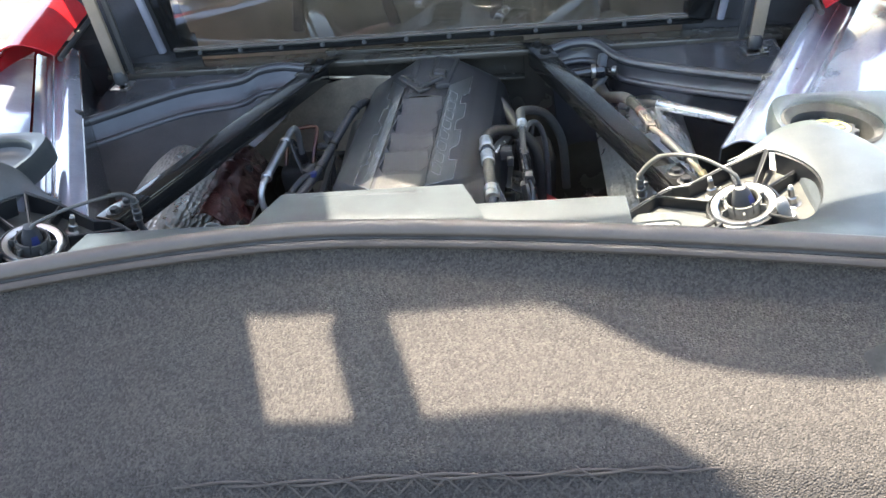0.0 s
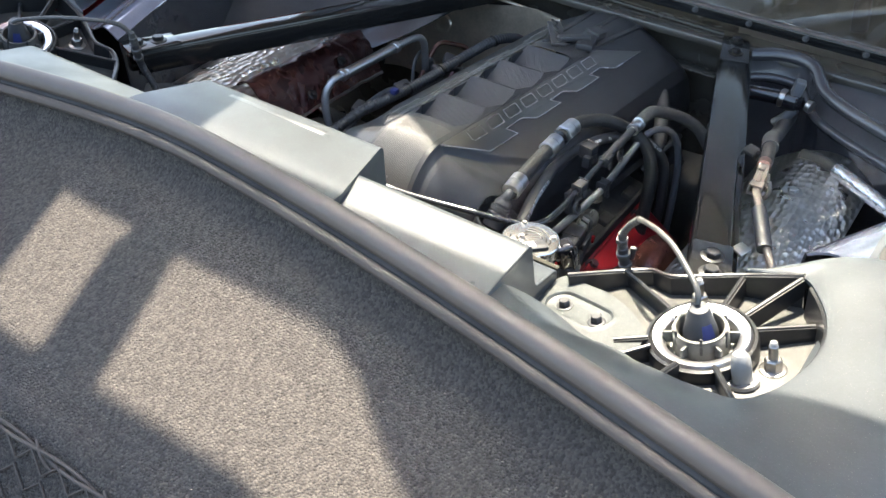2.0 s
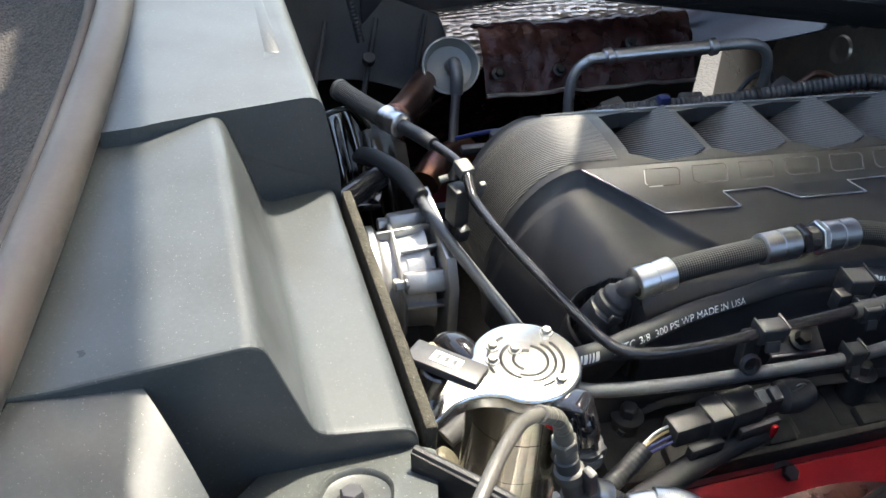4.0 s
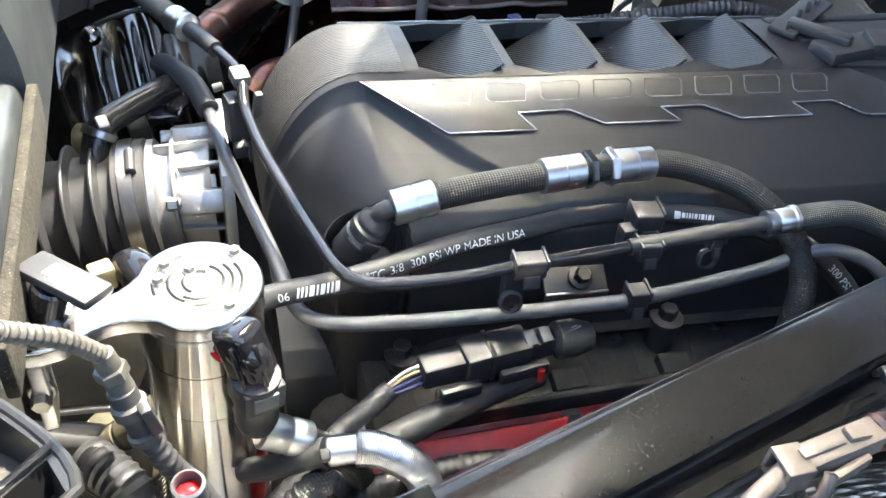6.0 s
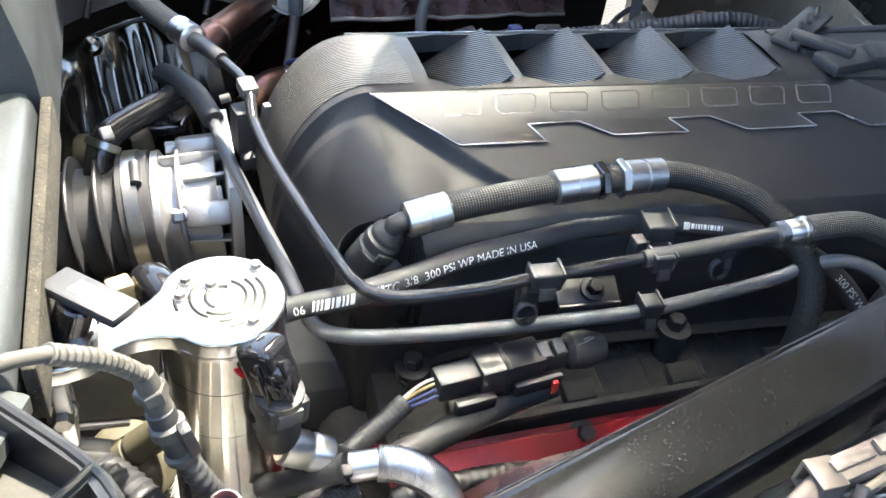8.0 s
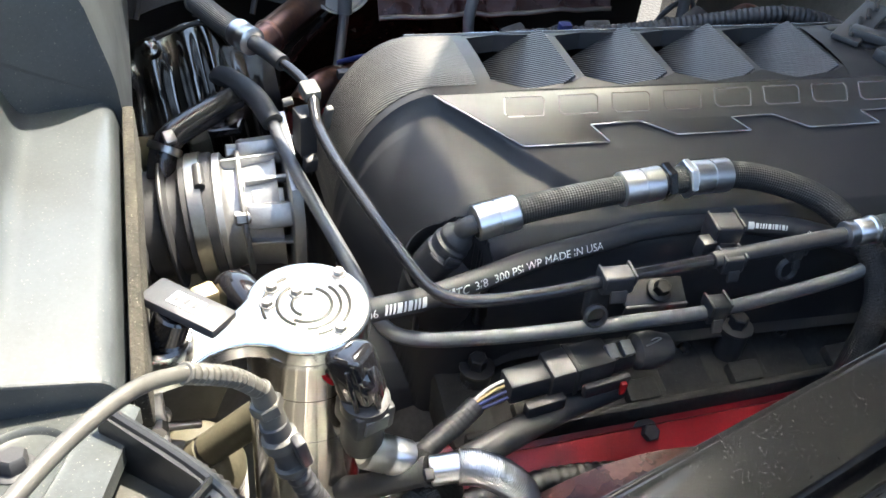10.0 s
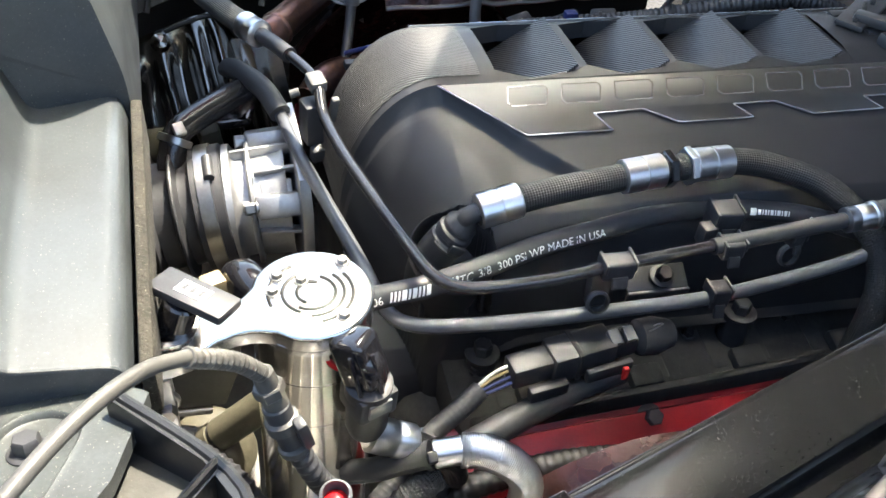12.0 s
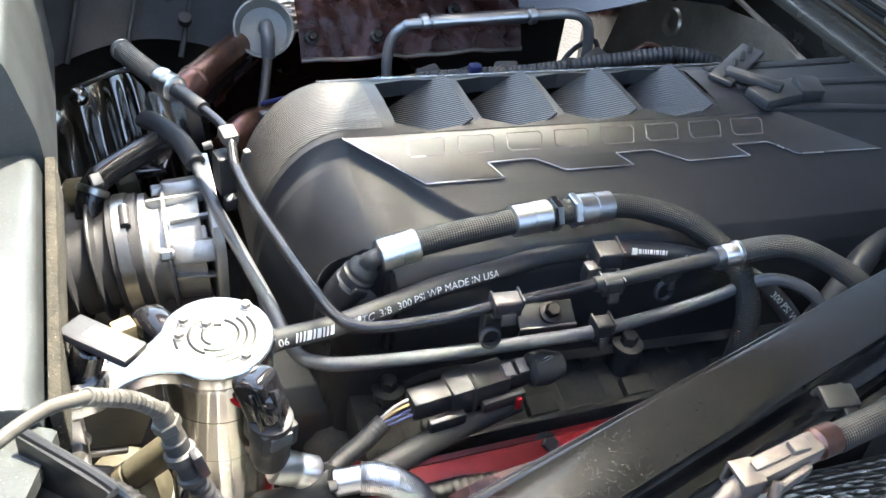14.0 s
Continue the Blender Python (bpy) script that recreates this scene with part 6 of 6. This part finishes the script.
spring = thing("spring_hose", (0.345, 0.22, -0.20), "hose end wrapped in a bright coiled wire guard", "hose")
part("hose", tube([(0.310, 0.160, -0.228), (0.322, 0.176, -0.212), (0.330, 0.192, -0.197), (0.336, 0.207, -0.187)], 0.0080, 16), RUBBER, spring)
part("cable_tie", lathe([(0.0080, 0), (0.0096, 0.0005), (0.0096, 0.004), (0.0080, 0.0045)], axis((0.3345, 0.2045, -0.189), (0.338, 0.215, -0.183)), 18), BLACK, spring)
part("tie_lock", box((0.007, 0.006, 0.007), pose(0.343, 0.205, -0.179, 0, 20, 0), 0.001), BLACK, spring)
part("ferrule", cyl((0.336, 0.208, -0.186), (0.339, 0.2265, -0.183), 0.0092), ALU, spring)
part("coil_guard", tube([(0.339, 0.225, -0.183), (0.342, 0.236, -0.183), (0.347, 0.248, -0.187), (0.352, 0.259, -0.196), (0.354, 0.266, -0.212), (0.353, 0.268, -0.240)], 0.0110, 18, 0.0003, wave=lambda q: 0.0110 + 0.00014 * math.sin(q * 2 * math.pi / 0.0012)), ALU, spring, "coiled wire guard")
oddm = thing("wrapped_elbow", (0.352, 0.20, -0.24), "crinkled grey wrapped hose elbow", "hose")
part("wrap", tube([(0.345, 0.180, -0.240), (0.346, 0.187, -0.222), (0.343, 0.198, -0.211), (0.336, 0.210, -0.212)], 0.0095, 14, 0.003, wave=lambda q: 0.0095 + 0.0010 * math.sin(q * 900)), BRAID_GREY, oddm)
stem = thing("test_port", (0.415, 0.132, -0.12), "dark tube end with a red inner plug", "fitting")
part("tube_end", lathe([(0.0055, -0.05), (0.0072, -0.02), (0.0072, 0.0), (0.0058, 0.001), (0.0056, -0.008)], axis((0.421, 0.133, -0.070), (0.427, 0.132, 0.0)), 20, False), TUBE_GREY, stem)
part("red_plug", lathe([(0.0054, -0.010), (0.0054, -0.006), (0.002, -0.004)], axis((0.421, 0.133, -0.070), (0.427, 0.132, 0.0)), 16), RED, stem, "red plug")

# ---- throttle and intake at the engine's back ----
thr = thing("throttle_body", (-0.02, 0.15, -0.33), "cast aluminium throttle body on a ribbed black duct", "throttle body")
TA, TF = Vector((-0.020, 0.112, -0.264)), Vector((-0.015, 0.200, -0.258))
TH = axis(TA, TF)
part("barrel", lathe([(0.050, 0.0), (0.0560, 0.002), (0.0560, 0.008), (0.0520, 0.010), (0.0495, 0.013), (0.0488, 0.021), (0.0500, 0.034), (0.0515, 0.050), (0.0540, 0.056)], TH, 56), CAST, thr)
part("band", lathe([(0.0490, 0.0215), (0.0575, 0.0225), (0.0585, 0.0240), (0.0575, 0.0262), (0.0500, 0.0272)], TH, 56), CAST, thr, "raised cast band")
part("flange", prism([(-0.066, -0.050), (0.058, -0.056), (0.068, -0.020), (0.066, 0.030), (0.050, 0.056), (0.0, 0.064), (-0.052, 0.068), (-0.066, 0.050)], pose(-0.016, 0.181, -0.258, 90, 0, 0), 0.010, 0.003), CAST, thr)


def on_barrel(turn, r, y):
    a = radians(turn)
    return Vector((TA.x + r * math.cos(a), y, TA.z + r * math.sin(a)))


for turn, r, deep in ((116, 0.064, 0.018), (34, 0.063, 0.016)):
    p, q = on_barrel(turn, r - deep / 2 + 0.002, 0.134), on_barrel(turn, r - deep / 2 + 0.004, 0.174)
    part("boss", slab(p, q, 0.022, deep, up=on_barrel(turn, r, 0.1) - on_barrel(turn, 0, 0.1), bevel=0.004), CAST, thr)
    part("bolt", hexnut(p + Vector((0, 0.001, 0)), p + Vector((0, -0.010, 0)), 0.0065, 0.0085), STEEL, thr)
for turn, y0 in ((92, 0.118), (66, 0.136), (10, 0.136)):
    part("rib", slab(on_barrel(turn, 0.0535, y0), on_barrel(turn, 0.0575, 0.172), 0.0035, 0.011, up=on_barrel(turn, 1, 0.1) - on_barrel(turn, 0, 0.1), bevel=0.001), CAST, thr, "cast stiffening rib")
part("pad", slab(on_barrel(48, 0.0505, 0.140), on_barrel(48, 0.0515, 0.168), 0.020, 0.006, up=on_barrel(48, 1, 0.1) - on_barrel(48, 0, 0.1), bevel=0.002), CAST, thr, "machined pad")
duct = thing("intake_duct", (-0.02, 0.06, -0.34), "black ribbed rubber intake duct with a worm clamp", "duct")
prof = [(0.055, -0.004), (0.0575, -0.002), (0.0575, 0.024), (0.050, 0.026)]
for i in range(4):
    h = 0.030 + i * 0.024
    prof += [(0.049, h), (0.0495, h + 0.006), (0.0605, h + 0.0085), (0.0612, h + 0.010), (0.0605, h + 0.0115), (0.0495, h + 0.014)]
prof += [(0.049, 0.13), (0.049, 0.16)]
DB = TA + Vector((-0.004, -0.096, -0.012))
part("bellows", lathe(prof, axis(TA, DB), 48), BLACK, duct)
part("clamp", lathe([(0.0577, 0.006), (0.0592, 0.0065), (0.0592, 0.0185), (0.0577, 0.019)], axis(TA, DB), 48), STEEL, duct, "worm clamp")
part("clamp_screw", cyl(TA + Vector((0.002, -0.014, 0.058)), TA + Vector((0.026, -0.014, 0.053)), 0.0048), BLACK, duct)
part("branch", tube([(-0.030, 0.066, -0.228), (-0.045, 0.070, -0.214), (-0.054, 0.076, -0.203), (-0.066, 0.088, -0.200), (-0.084, 0.112, -0.197), (-0.104, 0.140, -0.195)], 0.0125, 18), TUBE_BLACK, duct, "rubber branch hose")
part("branch_clamp", lathe([(0.0140, 0), (0.0156, 0.0005), (0.0156, 0.0065), (0.0140, 0.007)], axis((-0.048, 0.0715, -0.210), (-0.056, 0.078, -0.199)), 24), STEEL, duct)
part("clamp_lug", box((0.012, 0.010, 0.006), pose(-0.044, 0.078, -0.192, 0, 30, 20), 0.001), STEEL, duct)
part("lower_pipe", tube([(0.255, 0.060, -0.26), (0.28, 0.082, -0.262), (0.296, 0.095, -0.28), (0.298, 0.11, -0.34)], 0.015, 16, 0.002, wave=lambda q: 0.015 + 0.0010 * math.sin(q * 2 * math.pi / 0.006)), BLACK, duct, "ribbed drain pipe")
sep_ = thing("fluted_shield", (-0.16, 0.11, -0.32), "smoked bright metal heat shield pressed into flutes, behind the throttle", "heat shield")
SHIELD_TOP = [(0.000, -0.186), (0.040, -0.178), (0.075, -0.165), (0.094, -0.157), (0.117, -0.151), (0.129, -0.156), (0.150, -0.178), (0.185, -0.205)]


def fluted(u, v):
    y = u + 0.020 * v
    flute = sum(h * math.exp(-((u - c) / w) ** 2) for c, w, h in ((0.030, 0.010, 0.012), (0.067, 0.0075, 0.016), (0.101, 0.0070, 0.015), (0.122, 0.0075, 0.016), (0.155, 0.010, 0.013)))
    swell = 0.006 * math.sin(7 * v + 40 * u)
    return Vector((-0.178 + 0.062 * v + (flute + swell) * min(1.0, v * 4), y, between(SHIELD_TOP, u) - 0.150 * v))


part("shell", thick(sheet(fluted, span(0.0, 0.185, 120), span(0, 1, 40)), 0.002), SMOKED, sep_, "smoked bright metal with pressed flutes")
part("bracket", slab((-0.150, 0.080, -0.252), (-0.130, 0.150, -0.235), 0.050, 0.010, bevel=0.004), GLOSS, sep_)
part("stay", box((0.030, 0.020, 0.060), pose(-0.112, 0.104, -0.252, 10, 20, 14), 0.004), OLIVE, sep_, "dusty brown stay")
part("barrel", cyl((-0.120, 0.045, -0.262), (-0.112, 0.078, -0.256), 0.018), OLIVE, sep_, "dusty brown fitting")
part("wire", tube([(-0.170, 0.075, -0.165), (-0.170, 0.094, -0.157), (-0.170, 0.117, -0.151), (-0.170, 0.129, -0.156), (-0.170, 0.144, -0.176)], 0.0022, 10), BOLT, sep_, "thin bent wire")
part("stud", lathe([(0.003, -0.006), (0.0085, -0.004), (0.0095, 0.002), (0.006, 0.008), (0.001, 0.010)], axis((-0.165, 0.070, -0.174), (0.3, 0.1, 0.2)), 20), SMOKED, sep_, "bright stud")

# ---- exhaust side at the far bank ----
ex = thing("exhaust_pipe", (-0.27, 0.24, -0.24), "heat-tinted copper-coloured exhaust pipe", "exhaust")
part("pipe", tube([(-0.200, 0.169, -0.202), (-0.220, 0.186, -0.198), (-0.285, 0.225, -0.207), (-0.385, 0.273, -0.234), (-0.480, 0.321, -0.268)], 0.0175, 24), COPPER, ex)
part("weld_bead", lathe([(0.0175, 0), (0.0190, 0.002), (0.0190, 0.005), (0.0175, 0.007)], axis((-0.220, 0.186, -0.198), (-0.260, 0.222, -0.194)), 28), COPPER, ex)
part("branch", tube([(-0.19, 0.215, -0.27), (-0.22, 0.24, -0.262), (-0.27, 0.29, -0.28)], 0.018, 20), COPPER, ex)
cup = thing("coolant_cup", (-0.345, 0.29, -0.23), "pale round cup with a grey sensor plugged into it", "cup")
CU = axis((-0.345, 0.287, -0.204), (-0.255, 0.272, -0.132))
part("cup_wall", lathe([(0.024, -0.03), (0.030, -0.01), (0.035, 0.010), (0.037, 0.020), (0.0345, 0.021), (0.029, 0.002), (0.0, 0.0)], CU, 40), NYLON, cup)
part("sensor", tube([(-0.340, 0.287, -0.198), (-0.322, 0.286, -0.186), (-0.306, 0.285, -0.194), (-0.300, 0.284, -0.216)], 0.0085, 14), TUBE_GREY, cup, "grey sensor boot")
part("lead", tube([(-0.301, 0.284, -0.212), (-0.276, 0.275, -0.240), (-0.235, 0.262, -0.262), (-0.19, 0.25, -0.275)], 0.006, 12), BLACK, cup)
sh = thing("heat_shield", (-0.33, 0.45, -0.28), "dark maroon crinkled heat shield along the far bank", "heat shield", "heat shields")


def crinkle(u, v):
    q = Vector((-0.300 - 0.085 * v, 0.325 + 0.30 * u, -0.225 + 0.085 * math.sin(v * 2.0) - 0.02 * v))
    return q + Vector((0, 0, 0.005 * noise.noise(q * 30) + 0.004 * noise.noise(q * 70)))


part("skin", thick(sheet(crinkle, span(0, 1, 60), span(0, 1, 24)), 0.002), SHIELD_RED, sh)
for bx, by, bz in ((-0.300, 0.338, -0.193), (-0.300, 0.421, -0.195), (-0.322, 0.53, -0.176)):
    part("washer_bolt", hexnut((bx, by, bz), (bx + 0.005, by, bz + 0.005), 0.0055, 0.0088), BOLT, sh, "bright bolt with a washer")
part("edge", tube([crinkle(u, 0.0) for u in span(0, 1, 14)], 0.003, 8), STEEL, sh)
for s in (1, -1):
    hs = thing("foil_shield", (s * 0.5, 0.4, -0.24), "pressed silver foil heat shield beside the brace", "heat shield", "foil shields")
    fo = lambda u, v: Vector((s * (0.385 + 0.18 * v + 0.02 * u), (0.20 + 0.52 * u) if s > 0 else (0.31 + 0.42 * u), -0.225 - (0.0 if s > 0 else 0.02) + 0.055 * math.sin(v * 2.6 + 0.2) + 0.03 * u * v))
    part("foil", thick(sheet(fo, span(0, 1, 50), span(0, 1, 24)), 0.002), FOIL, hs)
    part("shield_bolt", hexnut(fo(0.72, 0.5), fo(0.72, 0.5) + Vector((0, 0, 0.006)), 0.008, 0.016), STEEL, hs)
    tur = thing("exhaust_cover", (s * 0.39, 0.36, -0.35), "dark maroon ribbed exhaust cover", "heat shield", "exhaust covers")
    part("dome", thick(sheet(lambda u, v: Vector((s * (0.335 + 0.075 * math.sin(v * 3.14 * 0.5) + 0.02 * u), 0.22 + 0.30 * u, -0.40 + 0.20 * math.cos(v * 1.5) * (1 - 0.5 * (2 * u - 1) ** 2))), span(0, 1, 30), span(0, 1, 14)), 0.003), SHIELD_RED, tur)
pipe = thing("heater_pipe", (-0.25, 0.5, -0.2), "bright bent steel pipe with swaged ends", "pipe")
part("tube", tube([(-0.268, 0.430, -0.262), (-0.276, 0.428, -0.222), (-0.280, 0.433, -0.192), (-0.277, 0.447, -0.174), (-0.2725, 0.470, -0.168), (-0.258, 0.611, -0.158), (-0.252, 0.655, -0.155), (-0.249, 0.680, -0.162), (-0.248, 0.692, -0.185), (-0.248, 0.696, -0.23)], 0.0068, 16), CAST, pipe)
part("sleeve", cyl((-0.2715, 0.480, -0.1672), (-0.259, 0.602, -0.1588), 0.0092), ALU, pipe)
for y, x, z in ((0.472, -0.2723, -0.1678), (0.609, -0.2582, -0.1582)):
    part("bead", cyl((x, y - 0.005, z - 0.001), (x, y + 0.005, z + 0.001), 0.0112), ALU, pipe)
hl = thing("heater_hose", (-0.2, 0.5, -0.25), "black corrugated loom and plugs along the far bank", "cable")
LOOM = [(-0.100, 0.835, -0.185), (-0.106, 0.790, -0.158), (-0.122, 0.735, -0.150), (-0.148, 0.660, -0.168), (-0.172, 0.580, -0.188), (-0.190, 0.510, -0.198), (-0.222, 0.450, -0.218), (-0.250, 0.390, -0.250)]
part("loom", tube(LOOM, 0.0095, 14, 0.0016, wave=lambda q: 0.0092 + 0.0006 * math.sin(q * 2 * math.pi / 0.006)), BLACK, hl)
part("side_loom", tube([(-0.160, 0.620, -0.180), (-0.190, 0.640, -0.190), (-0.205, 0.700, -0.215), (-0.215, 0.790, -0.258)], 0.0060, 12, 0.0016, wave=lambda q: 0.0058 + 0.0005 * math.sin(q * 2 * math.pi / 0.005)), BLACK, hl)
part("lower_loom", tube([(-0.186, 0.510, -0.186), (-0.215, 0.520, -0.205), (-0.245, 0.500, -0.235), (-0.255, 0.450, -0.27)], 0.0075, 12), RUBBER, hl)
for y, x, z in ((0.735, -0.122, -0.150), (0.620, -0.160, -0.178), (0.545, -0.181, -0.193)):
    part("loom_tie", lathe([(0.0100, -0.002), (0.0112, -0.0015), (0.0112, 0.0015), (0.0100, 0.002)], axis((x, y, z), (x - 0.024, y - 0.075, z - 0.026)), 16), BOLT, hl, "grey tie")
for y, x, z, turn in ((0.660, -0.172, -0.180, 30), (0.560, -0.205, -0.206, -20), (0.470, -0.235, -0.222, 12)):
    part("plug", box((0.022, 0.030, 0.022), pose(x, y, z, 10, 14, turn), 0.004), BLACK, hl)
part("plug", box((0.03, 0.05, 0.026), pose(-0.178, 0.315, -0.215, 10, 10, 12), 0.004), BLACK, hl)
part("blue_tab", box((0.012, 0.014, 0.010), pose(-0.186, 0.508, -0.186), 0.002), WIRE_BLUE, hl, "blue locking tab")
part("wire", tube([(-0.185, 0.30, -0.205), (-0.20, 0.285, -0.215), (-0.225, 0.262, -0.235)], 0.003, 8), WIRE_BLUE, hl)
tan = thing("bulkhead_shield", (-0.2, 0.86, -0.34), "tan heat-shield plate with a raised ring, on the bulkhead", "heat shield")
part("plate", thick(sheet(lambda u, v: Vector((-0.470 + 0.42 * u, 0.895 - 0.030 * u - 0.03 * v * v, -0.135 - 0.21 * v + 0.012 * math.sin(u * 9))), span(0, 1, 16), span(0, 1, 8)), 0.003), TAN_FOIL, tan)
part("raised_ring", lathe([(0.010, 0), (0.014, 0.003), (0.019, 0.003), (0.022, 0)], axis((-0.325, 0.874, -0.2145), (-0.325, 0.800, -0.200)), 28), TAN_FOIL, tan)
part("rolled_edge", tube([(-0.470, 0.895, -0.135), (-0.27, 0.882, -0.126), (-0.050, 0.865, -0.131)], 0.0035, 8, 0.01), TAN_FOIL, tan)
loop = thing("loop_pipe", (-0.26, 0.81, -0.28), "thin rust-tinted pipe bent into a square loop", "pipe")
part("pipe", tube([(-0.310, 0.770, -0.30), (-0.305, 0.800, -0.255), (-0.297, 0.821, -0.233), (-0.270, 0.832, -0.230), (-0.240, 0.836, -0.232), (-0.236, 0.822, -0.245), (-0.241, 0.795, -0.268), (-0.245, 0.770, -0.30)], 0.0050, 12), COPPER, loop)
dome = thing("inner_arch", (-0.42, 0.25, -0.2), "dark moulded arch liner at the far side", "panel")
part("arch", thick(sheet(lambda u, v: Vector((-0.40 - 0.06 * math.sin(u * 3.14) - 0.08 * v, -0.02 + 0.34 * u, -0.295 + 0.10 * v + 0.03 * math.sin(u * 3.14))), span(0, 1, 30), span(0, 1, 8)), 0.004), ARCH, dome)
for k in range(4):
    part("rib", tube([(-0.415 - 0.02 * q, 0.05 + 0.07 * k + 0.01 * q, -0.270 + 0.028 * q) for q in (0, 1, 2, 3)], 0.004, 8), ARCH, dome)
part("fastener", cyl((-0.43, 0.20, -0.228), (-0.425, 0.20, -0.218), 0.009), BLACK, dome)

# ---- oxygen sensor lead beside the brace ----
ox = thing("sensor_lead", (0.46, 0.45, -0.10), "braided sensor lead joined by a bronze-grey connector", "cable")
C0, C1 = Vector((0.466, 0.395, -0.074)), Vector((0.459, 0.452, -0.070))
part("connector", slab(C0 + Vector((0, 0.006, 0)), C1, 0.0150, 0.014, bevel=0.003), BISCUIT, ox, "stained nylon connector")
part("top_tab", box((0.008, 0.012, 0.004), Matrix.Translation(C0.lerp(C1, 0.72) + Vector((0, 0, 0.008))), 0.001), BISCUIT, ox)
part("top_rail", slab(C0.lerp(C1, 0.15) + Vector((0, 0, 0.0072)), C0.lerp(C1, 0.58) + Vector((0, 0, 0.0072)), 0.006, 0.003, bevel=0.001), BISCUIT, ox)
for dx, dz, w, h in ((0, 0.0066, 0.017, 0.0025), (0, -0.0066, 0.017, 0.0025), (0.0075, 0, 0.0025, 0.015), (-0.0075, 0, 0.0025, 0.015)):
    part("mouth_wall", slab(C0 + Vector((dx, -0.003, dz)), C0 + Vector((dx, 0.012, dz)), w, h, bevel=0.0008), BISCUIT, ox)
part("mouth", slab(C0 + Vector((0, 0.0045, 0)), C0 + Vector((0, 0.007, 0)), 0.013, 0.011, bevel=0.001), DARK, ox)
part("side_loop", tube([(0.477, 0.412, -0.066), (0.482, 0.408, -0.076), (0.479, 0.405, -0.087), (0.472, 0.409, -0.090)], 0.0032, 10), BISCUIT, ox)
part("key_rail", slab(C0 + Vector((0.011, 0.016, -0.004)), C1 + Vector((0.010, -0.010, -0.004)), 0.005, 0.009, bevel=0.002), BISCUIT, ox)
part("grey_lead", tube([(0.545, 0.262, -0.125), (0.530, 0.285, -0.105), (0.505, 0.320, -0.090), (0.482, 0.365, -0.077), (0.467, 0.397, -0.074)], 0.0052, 16), BISCUIT, ox)
part("boot", tube([(0.512, 0.305, -0.095), (0.495, 0.338, -0.084), (0.484, 0.360, -0.079)], 0.0095, 18), BLACK, ox)
part("scorched_end", tube([(0.555, 0.235, -0.150), (0.552, 0.250, -0.135), (0.545, 0.264, -0.124), (0.533, 0.282, -0.107)], 0.0072, 14), BRONZE, ox, "scorched end")
part("collar", lathe([(0.007, 0), (0.0095, 0.002), (0.0095, 0.016), (0.007, 0.018)], axis((0.459, 0.450, -0.070), (0.452, 0.50, -0.072)), 22), COPPER, ox)
part("braid", tube([(0.458, 0.466, -0.071), (0.452, 0.500, -0.073), (0.444, 0.540, -0.080), (0.436, 0.580, -0.095)], 0.0088, 18), BRAID, ox)
part("rubber_tail", tube([(0.449, 0.520, -0.076), (0.440, 0.560, -0.085), (0.432, 0.62, -0.11), (0.425, 0.70, -0.14), (0.42, 0.80, -0.15)], 0.0115, 18), RUBBER, ox)
clip = part("clip", box((0.016, 0.024, 0.005), pose(0.430, 0.494, -0.074, 0, 10, -8), 0.0015), TRAY, ox, "black toothed edge clip")
for k in range(4):
    part("tooth", box((0.003, 0.004, 0.006), pose(0.421, 0.485 + 0.006 * k, -0.077, 0, 10, -8), 0.0008), TRAY, clip)
part("clip_stem", box((0.006, 0.010, 0.012), pose(0.440, 0.496, -0.080, 0, 10, -8), 0.0015), TRAY, clip)
part("foil_patch", box((0.016, 0.020, 0.003), pose(0.492, 0.268, -0.082, 0, 14, -18), 0.001), STEEL, ox, "bright metal tab")
frame_now = BODY
ev = thing("purge_valve", (0.42, 0.82, -0.16), "silver and black purge valve on the rail", "valve")
part("case", lathe([(0.006, -0.020), (0.015, -0.016), (0.018, -0.004), (0.018, 0.010), (0.012, 0.016), (0.004, 0.018)], axis((0.412, 0.815, -0.138), (0.450, 0.817, -0.136)), 20), GLOSS, ev)
part("coil", cyl((0.338, 0.810, -0.142), (0.394, 0.814, -0.137), 0.0130), GLOSS, ev)
part("band", lathe([(0.014, 0), (0.0165, 0.002), (0.0165, 0.010), (0.014, 0.012)], axis((0.392, 0.814, -0.137), (0.404, 0.814, -0.137)), 20), STEEL, ev, "dull metal band")
part("spout", tube([(0.424, 0.812, -0.148), (0.412, 0.808, -0.166), (0.396, 0.806, -0.184)], 0.0085, 14), TUBE_GREY, ev, "grey spout")
part("plug", box((0.018, 0.020, 0.030), pose(0.418, 0.816, -0.112, 0, 10, 20), 0.004), TUBE_GREY, ev, "grey upright plug")
part("end_cap", lathe([(0.004, 0), (0.010, 0.001), (0.011, 0.010), (0.003, 0.012)], axis((0.440, 0.812, -0.136), (0.462, 0.806, -0.137)), 18), STEEL, ev, "stamped metal cap")
mf = thing("muffler_pipe", (0.58, 0.62, -0.22), "foil-wrapped exhaust pipe beside the rail", "exhaust")
part("pipe", tube([(0.470, 0.755, -0.196), (0.505, 0.735, -0.186), (0.533, 0.715, -0.180), (0.623, 0.655, -0.178), (0.70, 0.600, -0.176)], 0.0105, 20), BLACK, mf)
part("wrap", tube([(0.536, 0.713, -0.180), (0.560, 0.697, -0.179), (0.623, 0.655, -0.178), (0.69, 0.607, -0.176)], 0.0125, 24, 0.006), WRAP, mf, "crumpled silver wrap")
